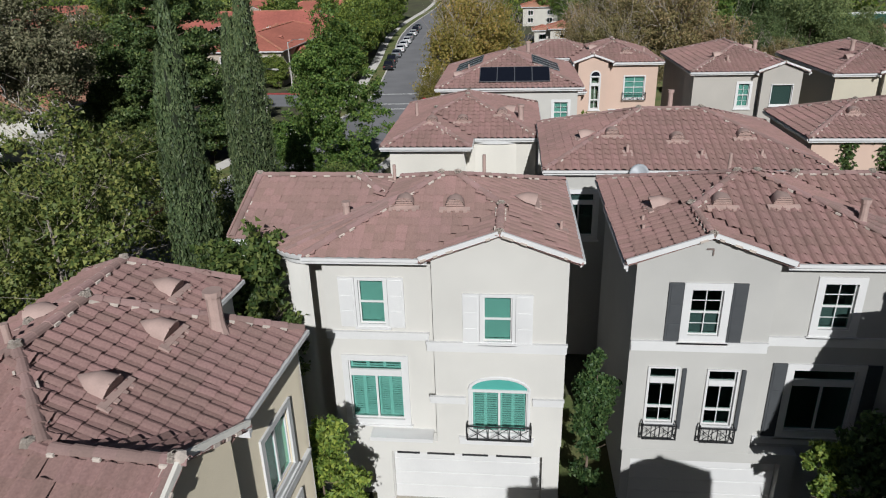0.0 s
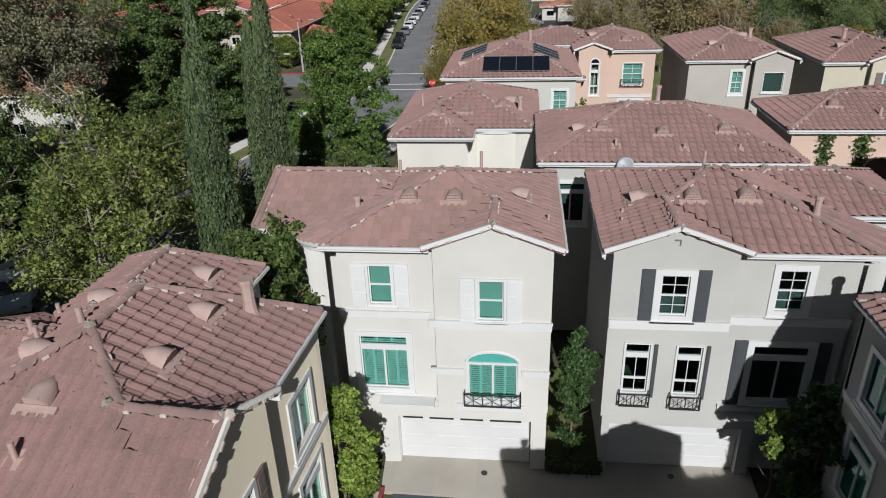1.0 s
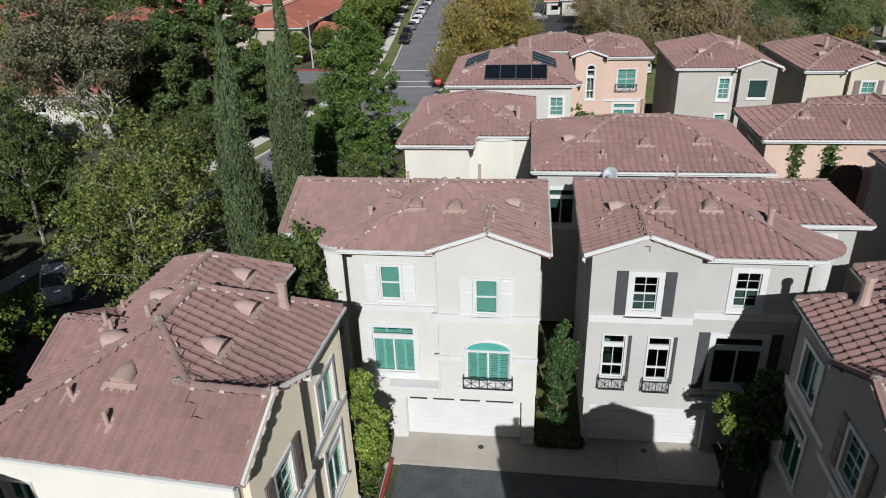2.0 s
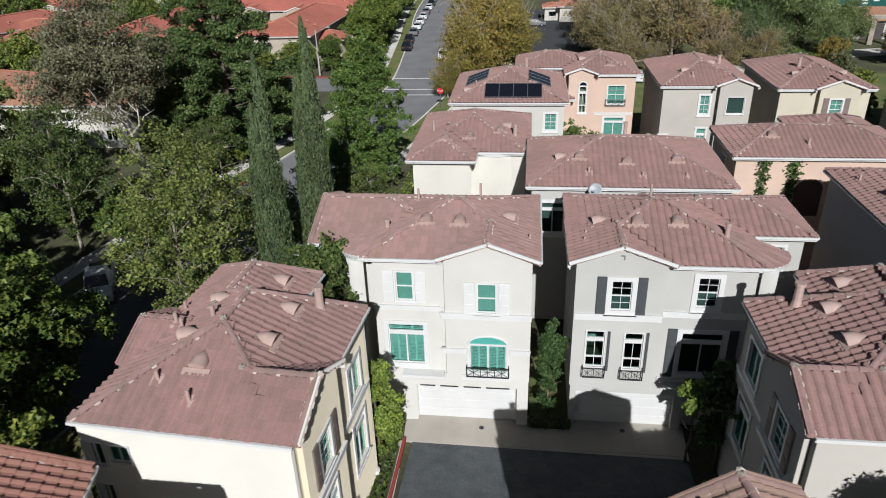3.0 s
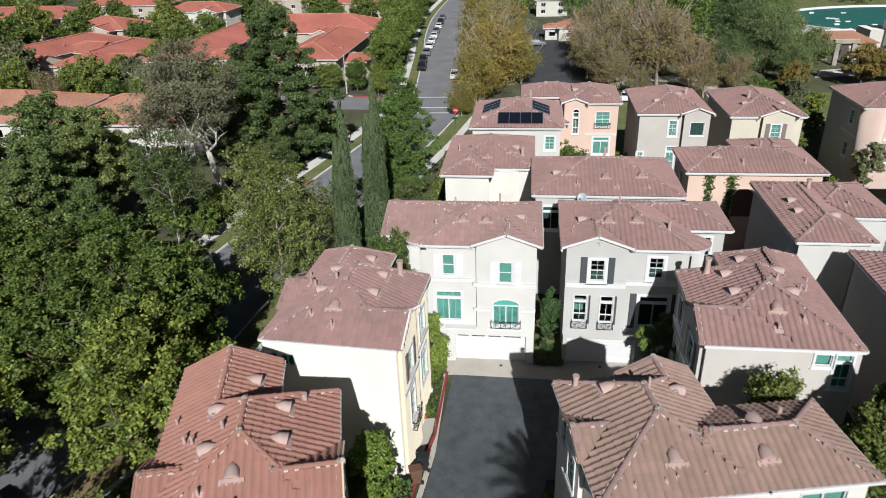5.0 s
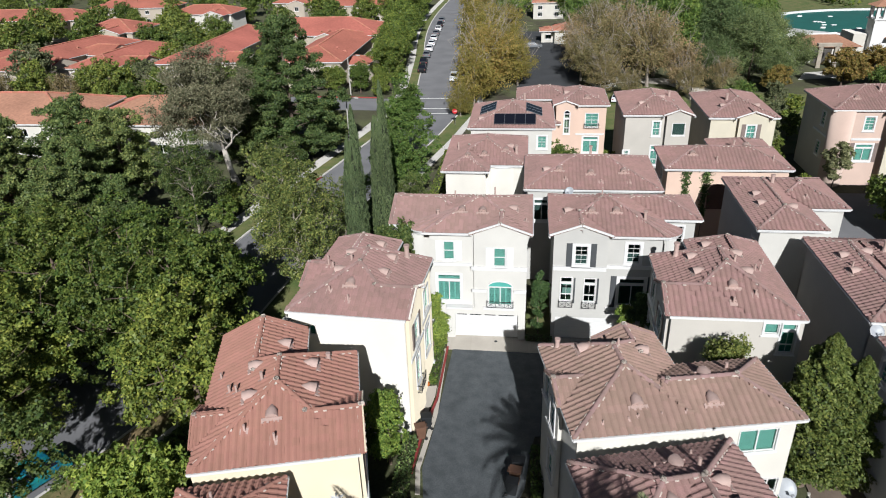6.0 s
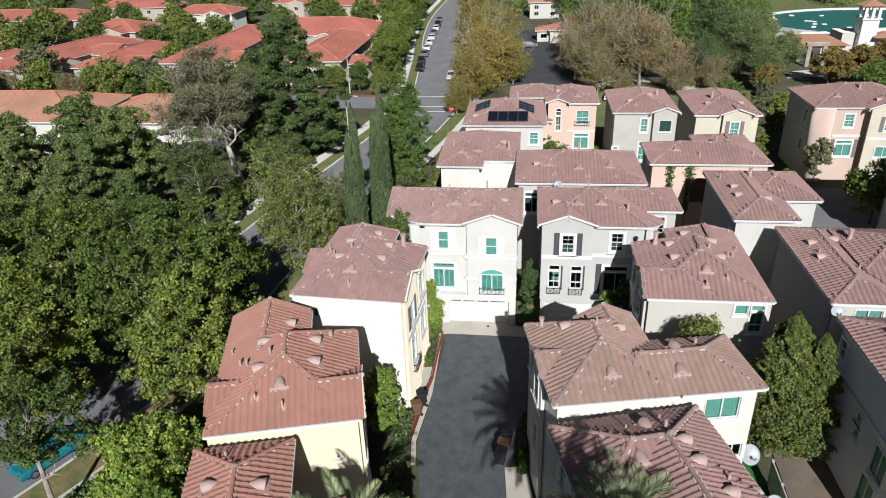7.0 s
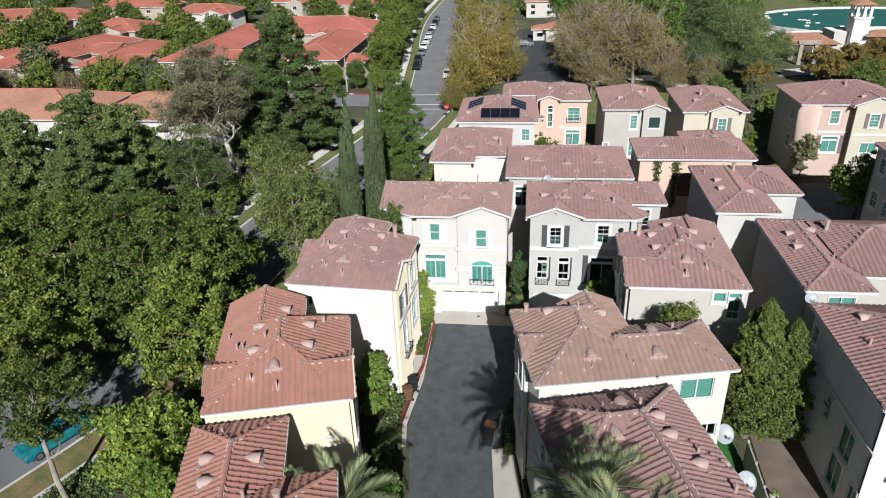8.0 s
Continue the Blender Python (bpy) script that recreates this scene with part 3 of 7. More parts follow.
            for k in range(n + 1):
                c = p + (q - p) * ((k + 0.5) / n)
                first = [o for o in blocks[:blocks.index(b)] if s not in o.g and abs({"S": o.y0 - b.y0, "N": o.y1 - b.y1, "W": o.x0 - b.x0, "E": o.x1 - b.x1}[s]) < 0.05 and o.x0 - 0.01 <= c.x <= o.x1 + 0.01 and o.y0 - 0.06 <= c.y <= o.y1 + 0.06]
                free = k < n and not first and all(o.top(c.x, c.y)[0] < b.ze + 0.02 or abs(o.top(c.x, c.y)[0] - b.ze) < 0.03 for o in others)
                if free and run is None:
                    run = k
                if not free and run is not None:
                    a, e = p + (q - p) * (run / n), p + (q - p) * (k / n)
                    mm = Matrix((d, -out, Vector((0, 0, 1)))).transposed().to_4x4()
                    mm.translation = a
                    ln = (e - a).length
                    if ln > 0.25:
                        part("fascia", boxes((-0.03, ln + 0.03, -0.035, 0.02, -0.20, -0.03), m=mm), WHITE, h)
                        part("gutter", boxes((-0.05, ln + 0.05, -0.13, -0.036, -0.09, 0.01) if s in "SE" else (-0.03, ln + 0.03, -0.10, -0.036, -0.13, -0.04), m=mm), WHITE, h)
                    run = None
    if deck_only is None:
        tiles = []
        for b in blocks:
            others = [q for q in blocks if q is not b]
            for s in "SNEW":
                if s in b.g:
                    continue
                e0, e1 = (b.x0, b.x1) if s in "SN" else (b.y0, b.y1)
                depth = (b.y1 - b.y0) if s in "SN" else (b.x1 - b.x0)
                bp = b.pn if s == "N" else b.p
                sl = math.sqrt(1 + bp * bp)
                nrow = int(depth * 0.75 * sl / TE) + 1
                k0, k1 = math.floor(e0 / TW), math.ceil(e1 / TW)
                for r in range(nrow):
                    d = r * TE / sl - 0.05
                    for cidx in range(k0, k1):
                        t = min(max((cidx + 0.5) * TW, e0 + 0.1), e1 - 0.1)
                        dm = d + 0.2
                        x, y = {"S": (t, b.y0 + d), "N": (t, b.y1 - d), "W": (b.x0 + d, t), "E": (b.x1 - d, t)}[s]
                        mx, my = {"S": (t, b.y0 + dm), "N": (t, b.y1 - dm), "W": (b.x0 + dm, t), "E": (b.x1 - dm, t)}[s]
                        tz, ts = b.top(mx, my)
                        if tz < -50 or b.planes(mx, my)[s] > tz + 0.035:
                            continue
                        near = [o.top(mx, my) for o in others]
                        if any(z > tz - 0.03 and side != s and b.planes(mx, my)[s] > min(b.planes(mx, my).values()) - 0.03 for z, side in near if side):
                            continue
                        ov = max([z for z, _ in near], default=-99)
                        if ov > tz + 0.012 or (b.planes(mx, my)[s] > tz + 0.003 and ov > tz - 0.01):
                            continue
                        if any(abs(o.top(mx, my)[0] - tz) < 0.005 and blocks.index(o) < blocks.index(b) and o.planes(mx, my).get(s, 99) < tz + 0.005 for o in others):
                            continue
                        m = slope_pose(x, y, b.ze + bp * d, s, bp)
                        m = m @ Matrix.Translation((random.uniform(-0.008, 0.008), random.uniform(-0.012, 0.012), random.uniform(0, 0.008))) @ Matrix.Rotation(random.uniform(-0.02, 0.02), 4, "Z")
                        tiles.append(m)
        tiles.sort(key=lambda m: m.translation.y)
        many("roof_tile", [(x, y, z * (0.5 if tile is TILE_LOW else 1)) for x, y, z in TILE_V], TILE_F, tiles, tile, roof, single)
        caps, mort = [], bmesh.new()
        for b in blocks:
            others = [q for q in blocks if q is not b]
            lines = [(Vector((*b.a, b.zr)), Vector((*b.b, b.zr)), True)]
            cs = {"SW": (b.x0, b.y0), "SE": (b.x1, b.y0), "NE": (b.x1, b.y1), "NW": (b.x0, b.y1)}
            for k, c in cs.items():
                if b.along_x:
                    e, gb = (b.a, "W") if "W" in k else (b.b, "E")
                else:
                    e, gb = (b.a, "S") if "S" in k else (b.b, "N")
                if gb in b.g:
                    ins = 0.08
                    off = {"W": (ins, 0), "E": (-ins, 0), "S": (0, ins), "N": (0, -ins)}[gb]
                    lines.append((Vector((c[0] + off[0], c[1] + off[1], b.ze)), Vector((e[0] + off[0], e[1] + off[1], b.zr)), False))
                else:
                    lines.append((Vector((*c, b.ze)), Vector((*e, b.zr)), True))
            for p, q, crest in lines:
                ln = (q - p).length
                if ln < 0.3:
                    continue
                d = (q - p).normalized()
                right = d.cross(Vector((0, 0, 1))).normalized()
                up = right.cross(d)
                n = int(ln / 0.4) + 1
                for k in range(n):
                    c = p + d * min(k * 0.4, ln - 0.3)
                    t = c + d * 0.2
                    if any(o.top(t.x, t.y)[0] > t.z + 0.06 for o in others):
                        continue
                    if crest and any(roof_top(blocks, t.x + right.x * sg * 0.3, t.y + right.y * sg * 0.3)[0] > t.z - 0.03 for sg in (-1, 1)):
                        continue
                    m = Matrix((right, d, up)).transposed().to_4x4()
                    m.translation = c + Vector((0, 0, 0.04))
                    caps.append(m @ Matrix.Rotation(random.uniform(-0.03, 0.03), 4, "Z"))
                    for sgn in (-1, 1):
                        if random.random() < 0.55:
                            box(mort, sgn * 0.145 - 0.02, sgn * 0.145 + 0.02, 0.02, random.uniform(0.12, 0.25), -0.03, 0.03, m)
                if "S" in b.g or True:
                    if not any(o.top(q.x, q.y)[0] > q.z + 0.06 for o in others):
                        lathe(mort, [(0.02, 0.06), (0.15, 0.1), (0.12, 0.18), (0.03, 0.22)], 6, Matrix.Translation(q))
        many("ridge_cap", CAP_V, CAP_F, caps, CAP if tile is not TILE_RED else tile, roof, len(caps) if single else 0)
        if mort.verts:
            tagged(part("mortar", mort, MORTAR, roof), kind="stuff")
        else:
            mort.free()
    if deck_only is not None:
        bm = bmesh.new()
        for b in blocks:
            others = [q for q in blocks if q is not b]
            cs = {"SW": (b.x0, b.y0), "SE": (b.x1, b.y0), "NE": (b.x1, b.y1), "NW": (b.x0, b.y1)}
            A, B = Vector((*b.a, b.zr)), Vector((*b.b, b.zr))
            lines = [(A, B)]
            for k, c in cs.items():
                first = ("W" in k) if b.along_x else ("S" in k)
                if not set(k) & set(b.g):
                    lines.append((Vector((*c, b.ze)), A if first else B))
            for p, q in lines:
                n = max(1, int((q - p).length / 0.9))
                for i in range(n):
                    u, v = p.lerp(q, i / n), p.lerp(q, (i + 1) / n)
                    m = (u + v) / 2
                    if not any(o.top(m.x, m.y)[0] > m.z + 0.05 for o in others):
                        tube(bm, [u + Vector((0, 0, 0.05)), v + Vector((0, 0, 0.05))], [0.17, 0.15], 5)
        tagged(part("ridge_capping", bm, CAP_FAR, h), kind="stuff")
    for k, (x, y) in enumerate(vents):
        z, s = roof_top(blocks, x, y)
        if s:
            vent(h, x, y, z, s, vm, p=blocks[0].p)
    for x, y, r, hh in pipes:
        z, s = roof_top(blocks, x, y)
        if s:
            pipe(h, x, y, z, s, vm, r, hh, r > 0.09, blocks[0].p)
    return h, planes


def garage_door(parent, m, x0, x1, z0, z1, d=0.3):
    """A sectional white garage door set back in its opening."""
    door = part("garage_door", boxes((x0, x1, d + 0.045, d + 0.08, z0, z1)), WHITE, parent)
    door.matrix_basis = m
    n = 4
    for k in range(n):
        za, zb = z0 + (z1 - z0) * k / n, z0 + (z1 - z0) * (k + 1) / n
        part("door_panel", bev(boxes((x0 + 0.005, x1 - 0.005, d, d + 0.044, za + 0.006, zb - 0.006)), 0.012, 1), WHITE, door)
    return door


# ---- ground ----
def sheet(name, outline, z0, z1, material, label, category, kind="structure", parent=None):
    """A flat slab over an outline."""
    bm = bmesh.new()
    lo = [bm.verts.new((x, y, z0)) for x, y in outline]
    hi = [bm.verts.new((x, y, z1)) for x, y in outline]
    bm.faces.new(hi)
    bm.faces.new(lo[::-1])
    n = len(outline)
    for i in range(n):
        bm.faces.new((lo[i], lo[(i + 1) % n], hi[(i + 1) % n], hi[i]))
    bmesh.ops.recalc_face_normals(bm, faces=bm.faces[:])
    ob = part(name, bm, material, parent)
    return tagged(ob, label, category, kind=kind)


def ribbon(name, line, a, b, z0, z1, material, label, category):
    """A slab that follows a line, from a to b metres beside it (left is negative)."""
    pts = [Vector((*p, 0)) for p in line]
    left, right = [], []
    for i, p in enumerate(pts):
        d = (pts[min(i + 1, len(pts) - 1)] - pts[max(i - 1, 0)]).normalized()
        nrm = Vector((d.y, -d.x, 0))
        left.append(p + nrm * a)
        right.append(p + nrm * b)
    bm = bmesh.new()
    rows = [[bm.verts.new((q.x, q.y, z)) for q, z in ((l, z0), (l, z1), (r, z1), (r, z0))] for l, r in zip(left, right)]
    for p, q in zip(rows, rows[1:]):
        for k in range(4):
            bm.faces.new((p[k], p[(k + 1) % 4], q[(k + 1) % 4], q[k]))
    bm.faces.new(rows[0][::-1])
    bm.faces.new(rows[-1])
    bmesh.ops.recalc_face_normals(bm, faces=bm.faces[:])
    return tagged(part(name, bm, material), label, category, kind="structure")


def smooth_line(pts, n=5):
    out = []
    P = [pts[0], *pts, pts[-1]]
    for i in range(1, len(P) - 2):
        p0, p1, p2, p3 = [np.array(q, float) for q in P[i - 1:i + 3]]
        for k in range(n):
            t = k / n
            out.append(tuple(0.5 * (2 * p1 + (p2 - p0) * t + (2 * p0 - 5 * p1 + 4 * p2 - p3) * t * t + (3 * p1 - p0 - 3 * p2 + p3) * t ** 3)))
    out.append(tuple(pts[-1]))
    return out


bm = bmesh.new()
bmesh.ops.create_grid(bm, x_segments=40, y_segments=40, size=1500)
for v in bm.verts:
    v.co.z = G - 0.06
tagged(part("ground", bm, EARTH), "brown earth with leaf litter and low planting", "ground", kind="structure")

STREET = smooth_line([(-90, -120), (-58, -55), (-44, -25), (-34.4, -8), (-28.2, 5), (-25.1, 16), (-23.4, 30), (-20.6, 46), (-17.8, 60), (-14.8, 76), (-13.4, 92), (-16.4, 126), (-22.8, 190), (-27, 330), (-60, 600)], 6)
ribbon("road", STREET, -4.6, 4.6, G - 0.05, G, ROAD, "grey asphalt street with parked cars", "road")
ribbon("kerb", STREET, 4.6, 4.8, G - 0.05, G + 0.13, KERB, "concrete kerb along the street", "kerb")
ribbon("kerb", STREET, -4.8, -4.6, G - 0.05, G + 0.13, KERB, "concrete kerb along the street", "kerb")
ribbon("verge", STREET[:31], 4.8, 7.0, G - 0.05, G + 0.1, LAWN_DRY, "patchy green and brown grass verge beside the kerb", "verge")
ribbon("verge", STREET[30:], 4.8, 7.0, G - 0.05, G + 0.1, LAWN, "dry grass verge beside the kerb", "verge")
ribbon("edging", STREET[:31], 7.0, 7.4, G - 0.05, G + 0.125, KERB, "narrow concrete edging beside the grass verge", "edging")
ribbon("pavement", STREET[30:], 7.0, 8.0, G - 0.05, G + 0.125, KERB, "pale concrete pavement beside the verge", "pavement")
ribbon("verge", STREET, -6.6, -4.8, G - 0.05, G + 0.1, LAWN, "green grass verge beside the kerb", "verge")
ribbon("pavement", STREET, -8.2, -6.6, G - 0.05, G + 0.125, KERB, "pale concrete pavement beside the verge", "pavement")
SIDE = [(-16, 89.5), (-30, 90.5), (-60, 93), (-120, 90), (-200, 88)]
ribbon("road", SIDE, -4.0, 4.0, G - 0.045, G + 0.004, ROAD, "grey asphalt side street", "road")
ribbon("pavement", SIDE[1:], -7.0, -5.2, G - 0.05, G + 0.125, KERB, "pale concrete pavement at the street corner", "pavement")
ribbon("kerb", [(-24, 94.6), (-29, 95), (-40, 95.6)], -0.1, 0.12, G - 0.05, G + 0.15, KERB_RED, "red painted kerb at the corner", "kerb")
ribbon("kerb", [(-25.9, 43.5), (-25.2, 47.5), (-23.9, 53)], -0.1, 0.14, G - 0.05, G + 0.16, KERB_RED, "red painted kerb beside the street", "kerb")
for y0, dx in ((84.0, 0), (87.2, 0.1), (94.2, -0.2)):
    ribbon("road_marking", [(-18.6 + dx, y0), (-9.9 + dx, y0 + 0.1)], -0.16, 0.16, G - 0.01, G + 0.006, LINE, "white painted line across the street", "road marking")

# parking lot beyond the houses
sheet("parking_lot", [(0.5, 96), (12.5, 96), (12.5, 168), (-4, 168), (-4, 138), (0, 132)], G - 0.05, G + 0.004, mat("asphalt_lot", (0.045, 0.047, 0.05), 0.85, 0.15, 0.3, 0.1, 30, 0.3), "dark asphalt parking lot", "parking lot")
ribbon("path", [(14, 106), (22, 109), (30, 106.5), (34, 98), (33, 80), (32, 62)], -2.4, 2.4, G - 0.05, G + 0.02, CONCRETE, "pale paved path behind the houses", "path")
sheet("lawn", [(36, 64), (58, 66), (60, 96), (37, 98)], G - 0.05, G + 0.02, LAWN, "green ground cover behind the pink house", "lawn")
sheet("lawn", [(13, 60.5), (29.5, 60.5), (30, 102), (14, 102)], G - 0.05, G + 0.03, LAWN, "small green lawn by the path", "lawn")
sheet("path", [(53, 108), (56, 114), (64, 116), (62, 110)], G - 0.05, G + 0.02, KERB, "pale paved path before the clubhouse", "path")
sheet("lane", [(29.5, 26), (42, 26), (43, 50), (33, 50), (31, 44)], G - 0.05, G + 0.01, ROAD, "grey asphalt lane between the houses", "lane")

# the court
sheet("court", [(-2.75, 15.75), (3.3, 15.85), (10.2, 15.6), (10.5, 7.6), (3.6, 6.4), (3.3, 5), (3.0, 2), (2.5, 0.5), (2.85, -4), (4.5, -14), (6, -45), (-0.5, -45), (-1.5, -14), (-2.45, -2), (-3.3, 3), (-3.0, 7)], G - 0.05, G, ASPHALT, "worn dark asphalt court with paler patches", "court")
sheet("apron", [(-3.2, 15.75), (10.3, 15.6), (10.4, 18.0), (-3.4, 18.2)], G - 0.05, G + 0.012, CONCRETE, "pale concrete driveway before the garages", "driveway")
for i, (xa, xb) in enumerate(((-3.0, -1.35), (-1.3, 0.25), (0.3, 1.85), (1.9, 3.1), (5.0, 6.2), (6.25, 7.8), (7.85, 9.0), (9.05, 10.2))):
    ob = new("slab", shared_mesh("slab", *((lambda v: (v, [tuple(f) for f in BOXF]))([(0, 0, 0), (1, 0, 0), (1, 1, 0), (0, 1, 0), (0, 0, 1), (1, 0, 1), (1, 1, 1), (0, 1, 1)])), CONCRETE))
    ob.parent = bpy.data.objects["apron"]
    ob.matrix_basis = Matrix.Translation((xa, 15.8, G)) @ Matrix.Diagonal((xb - xa, 2.0, 0.03, 1))
for x, y in ((0.55, 17.0), (7.45, 17.35)):
    ob = part("drain_cover", lathe(bmesh.new(), [(0.12, 0), (0.12, 0.05), (0.09, 0.055)], 14), IRON)
    ob.matrix_basis = Matrix.Translation((x, y, G))
    tagged(ob, "round dark iron drain cover in the concrete", "drain cover")
ribbon("kerb", [(-3.15, 15.9), (-3.2, 9.6), (-3.75, 5.5), (-3.9, 2.5)], -0.08, 0.07, G - 0.05, G + 0.14, KERB_RED, "red painted kerb along the planting", "kerb")
ribbon("path", [(-3.1, 15.8), (-2.95, 8), (-3.4, 3), (-3.1, 0.9)], 0.02, 0.32, G - 0.05, G + 0.006, CONCRETE, "concrete gutter strip beside the court", "gutter strip")
sheet("porch", [(-4.8, 10.7), (-3.4, 11.0), (-3.4, 9.9), (-4.1, 5.2), (-5.2, 5.2)], G - 0.05, G + 0.1, CONCRETE, "pale concrete porch before the cream house", "porch")
sheet("planter_bed", [(-4.7, 15.2), (-3.3, 15.3), (-3.3, 11.0), (-4.7, 10.7)], G - 0.05, G + 0.08, EARTH, "planted bed with dark soil", "planting bed")
sheet("path", [(2.5, 1.0), (3.9, 1.2), (4.6, -3.6), (2.9, -3.8)], G - 0.05, G + 0.06, CONCRETE, "pale concrete path beside the court", "path")
sheet("lawn", [(15.6, 3.6), (18.1, 3.6), (18.0, 0.0), (17.2, -9.0), (15.4, -9.0)], G - 0.05, G + 0.05, TURF, "bright green artificial turf strip", "lawn")
sheet("patio", [(18.6, -9), (22.4, -9), (22.4, 5.5), (19.4, 6.2)], G - 0.05, G + 0.03, mat("paving_brown", (0.17, 0.13, 0.1), 0.85, 0.2, 0.8, 0.15, 14, 0.3), "brown paved patio in a narrow yard", "patio")
sheet("lawn", [(2.9, 17.9), (4.9, 17.9), (4.9, 24), (2.9, 24)], G - 0.05, G + 0.05, LAWN, "narrow strip of grass between two houses", "lawn")

# ---- townhouses ----
SH = dict(louvre=True, glass=GLASS)
a_blocks = [Block((-4.95, 3.15), (17.45, 25.0), 8.82, o=0.40), Block((-1.45, 3.13), (17.22, 22.0), 8.80, "S", "S", 0.30),
            Block((-7.75, -1.0), (18.8, 25.0), 8.82, "W", "SWN", 0.3)]
house_a, pl_a = house("pale grey three-storey townhouse with white trim and a double garage", 0, 0, 0, a_blocks, STUCCO_GREY, TILE_LOW, [
    (0, "S", -3.08, 6.40, 0.80, 1.5, dict(bars="plain", trim=0.1, shut=WHITE, shut_w=0.5, glass=GLASS)),
    (0, "S", -3.13, 2.80, 1.75, 2.25, dict(bars="transom", trim=0.2, **SH)),
    (1, "S", 0.79, 6.15, 0.86, 1.5, dict(bars="plain", trim=0.1, shut=WHITE, shut_w=0.5, glass=GLASS)),
    (1, "S", 0.85, 2.78, 1.75, 1.55, dict(bars="slide", trim=0.09, rail=-0.1, arch=True, **SH)),
], [(0, "S", -4.6, -1.35, 5.86, 6.12), (1, "S", -1.36, 2.86, 5.78, 6.10), (1, "S", -1.32, -0.2, 3.87, 4.12), (1, "S", 1.9, 2.84, 3.87, 4.12), (1, "S", -0.42, 1.95, 2.32, 2.6)],
    [(-2.2, 19.6), (-0.6, 19.55), (1.9, 20.9)], [(-4.0, 19.3, 0.11, 0.75), (2.7, 19.4, 0.05, 0.3), (-3.0, 22.6, 0.06, 0.6), (0.2, 22.4, 0.06, 0.8)], single=300,
    spans={(0, "S"): (-4.55, -1.2)}, bases={(1, "S"): 2.3})
bm = bmesh.new()
wall_panel(bm, Matrix.Translation((0, 17.38, 0)), -3.3, 2.80, G, 2.33, [(-2.7, 2.25, G - 1, 1.84)], 0.42)
part("garage_wall", bm, STUCCO_GREY, house_a)
part("ledge", boxes((-3.36, -1.3, 17.30, 17.9, 2.30, 2.44)), WHITE, house_a)
garage_door(house_a, Matrix.Translation((0, 17.38, 0)), -2.69, 2.24, G + 0.02, 1.86, 0.34)
for x0, x1 in ((-2.5, -1.75), (-1.5, -0.6), (-0.35, 0.5), (0.75, 1.9)):
    part("door_slot", boxes((x0, x1, 17.355, 17.40, 1.80, 1.865)), IRON, house_a)


def round_corner(parent, cx, cy, r, ze, a0, a1, apex, wall, tile):
    """A rounded corner of a house: a curved wall with a white cornice, and a fan of tiles that narrows up to the hip."""
    n, rows = 9, 9
    bm = bmesh.new()
    ring = [a0 + (a1 - a0) * k / 24 for k in range(25)]
    for ra, rb in zip(ring, ring[1:]):
        p, q = [((cx + (r - 0.3) * math.cos(w), cy + (r - 0.3) * math.sin(w))) for w in (ra, rb)]
        bm.faces.new([bm.verts.new((x, y, z)) for (x, y), z in ((p, G), (q, G), (q, ze - 0.1), (p, ze - 0.1))])
    part("curved_wall", bm, wall, parent, smooth=True)
    bm = bmesh.new()
    prof = ((r - 0.28, -0.42), (r - 0.18, -0.36), (r - 0.16, -0.22), (r + 0.02, -0.12), (r + 0.06, 0.0), (r - 0.05, 0.02))
    for (pa, za), (pb, zb) in zip(prof, prof[1:]):
        for ra, rb in zip(ring, ring[1:]):
            bm.faces.new([bm.verts.new((cx + q * math.cos(w), cy + q * math.sin(w), ze + z)) for q, z, w in ((pa, za, ra), (pa, za, rb), (pb, zb, rb), (pb, zb, ra))])
    part("curved_cornice", bm, WHITE, parent)
    ap = Vector(apex)
    bm = bmesh.new()
    for k in range(n):
        w0, w1 = a0 + (a1 - a0) * k / n, a0 + (a1 - a0) * (k + 1) / n
        e = [Vector((cx + (r + 0.04) * math.cos(w), cy + (r + 0.04) * math.sin(w), ze + 0.01)) for w in (w0, w0 * 0.7 + w1 * 0.3, w0 * 0.35 + w1 * 0.65, w1)]
        for j in range(rows):
            f0, f1 = j / rows, min((j + 1.12) / rows, 1.0)
            lo = [p.lerp(ap, f0) + Vector((0, 0, 0.045 + h * (1 - f0))) for p, h in zip(e, (0.0, 0.055, 0.05, 0.0))]
            hi = [p.lerp(ap, f1) + Vector((0, 0, 0.012 + h * (1 - f1))) for p, h in zip(e, (0.0, 0.055, 0.05, 0.0))]
            un = [p - Vector((0, 0, 0.05)) for p in lo]
            va, vb, vc = [[bm.verts.new(p) for p in row] for row in (un, lo, hi)]
            for i in range(3):
                bm.faces.new((va[i], va[i + 1], vb[i + 1], vb[i]))
                bm.faces.new((vb[i], vb[i + 1], vc[i + 1], vc[i]))
    tagged(part("fan_tiling", bm, tile, parent), kind="stuff")
    for w in (a0, a0 * 0.67 + a1 * 0.33, a0 * 0.33 + a1 * 0.67, a1):
        p = Vector((cx + r * math.cos(w), cy + r * math.sin(w), ze + 0.03))
        d = (ap - p).normalized()
        right = d.cross(Vector((0, 0, 1))).normalized()
        m = Matrix((right, d, right.cross(d))).transposed().to_4x4()
        for i in range(int((ap - p).length / 0.4)):
            ob = new("ridge_cap", shared_mesh("ridge_cap", CAP_V, CAP_F, CAP))
            ob.parent = parent
            m.translation = p + d * 0.4 * i + Vector((0, 0, 0.05))
            ob.matrix_basis = m @ Matrix.Diagonal((0.7, 1, 0.7, 1))


round_corner(house_a, -4.95, 18.8, 1.25, 8.82, math.pi, 1.5 * math.pi, (-2.4, 20.0, 9.82), STUCCO_GREY, TILE_LOW)

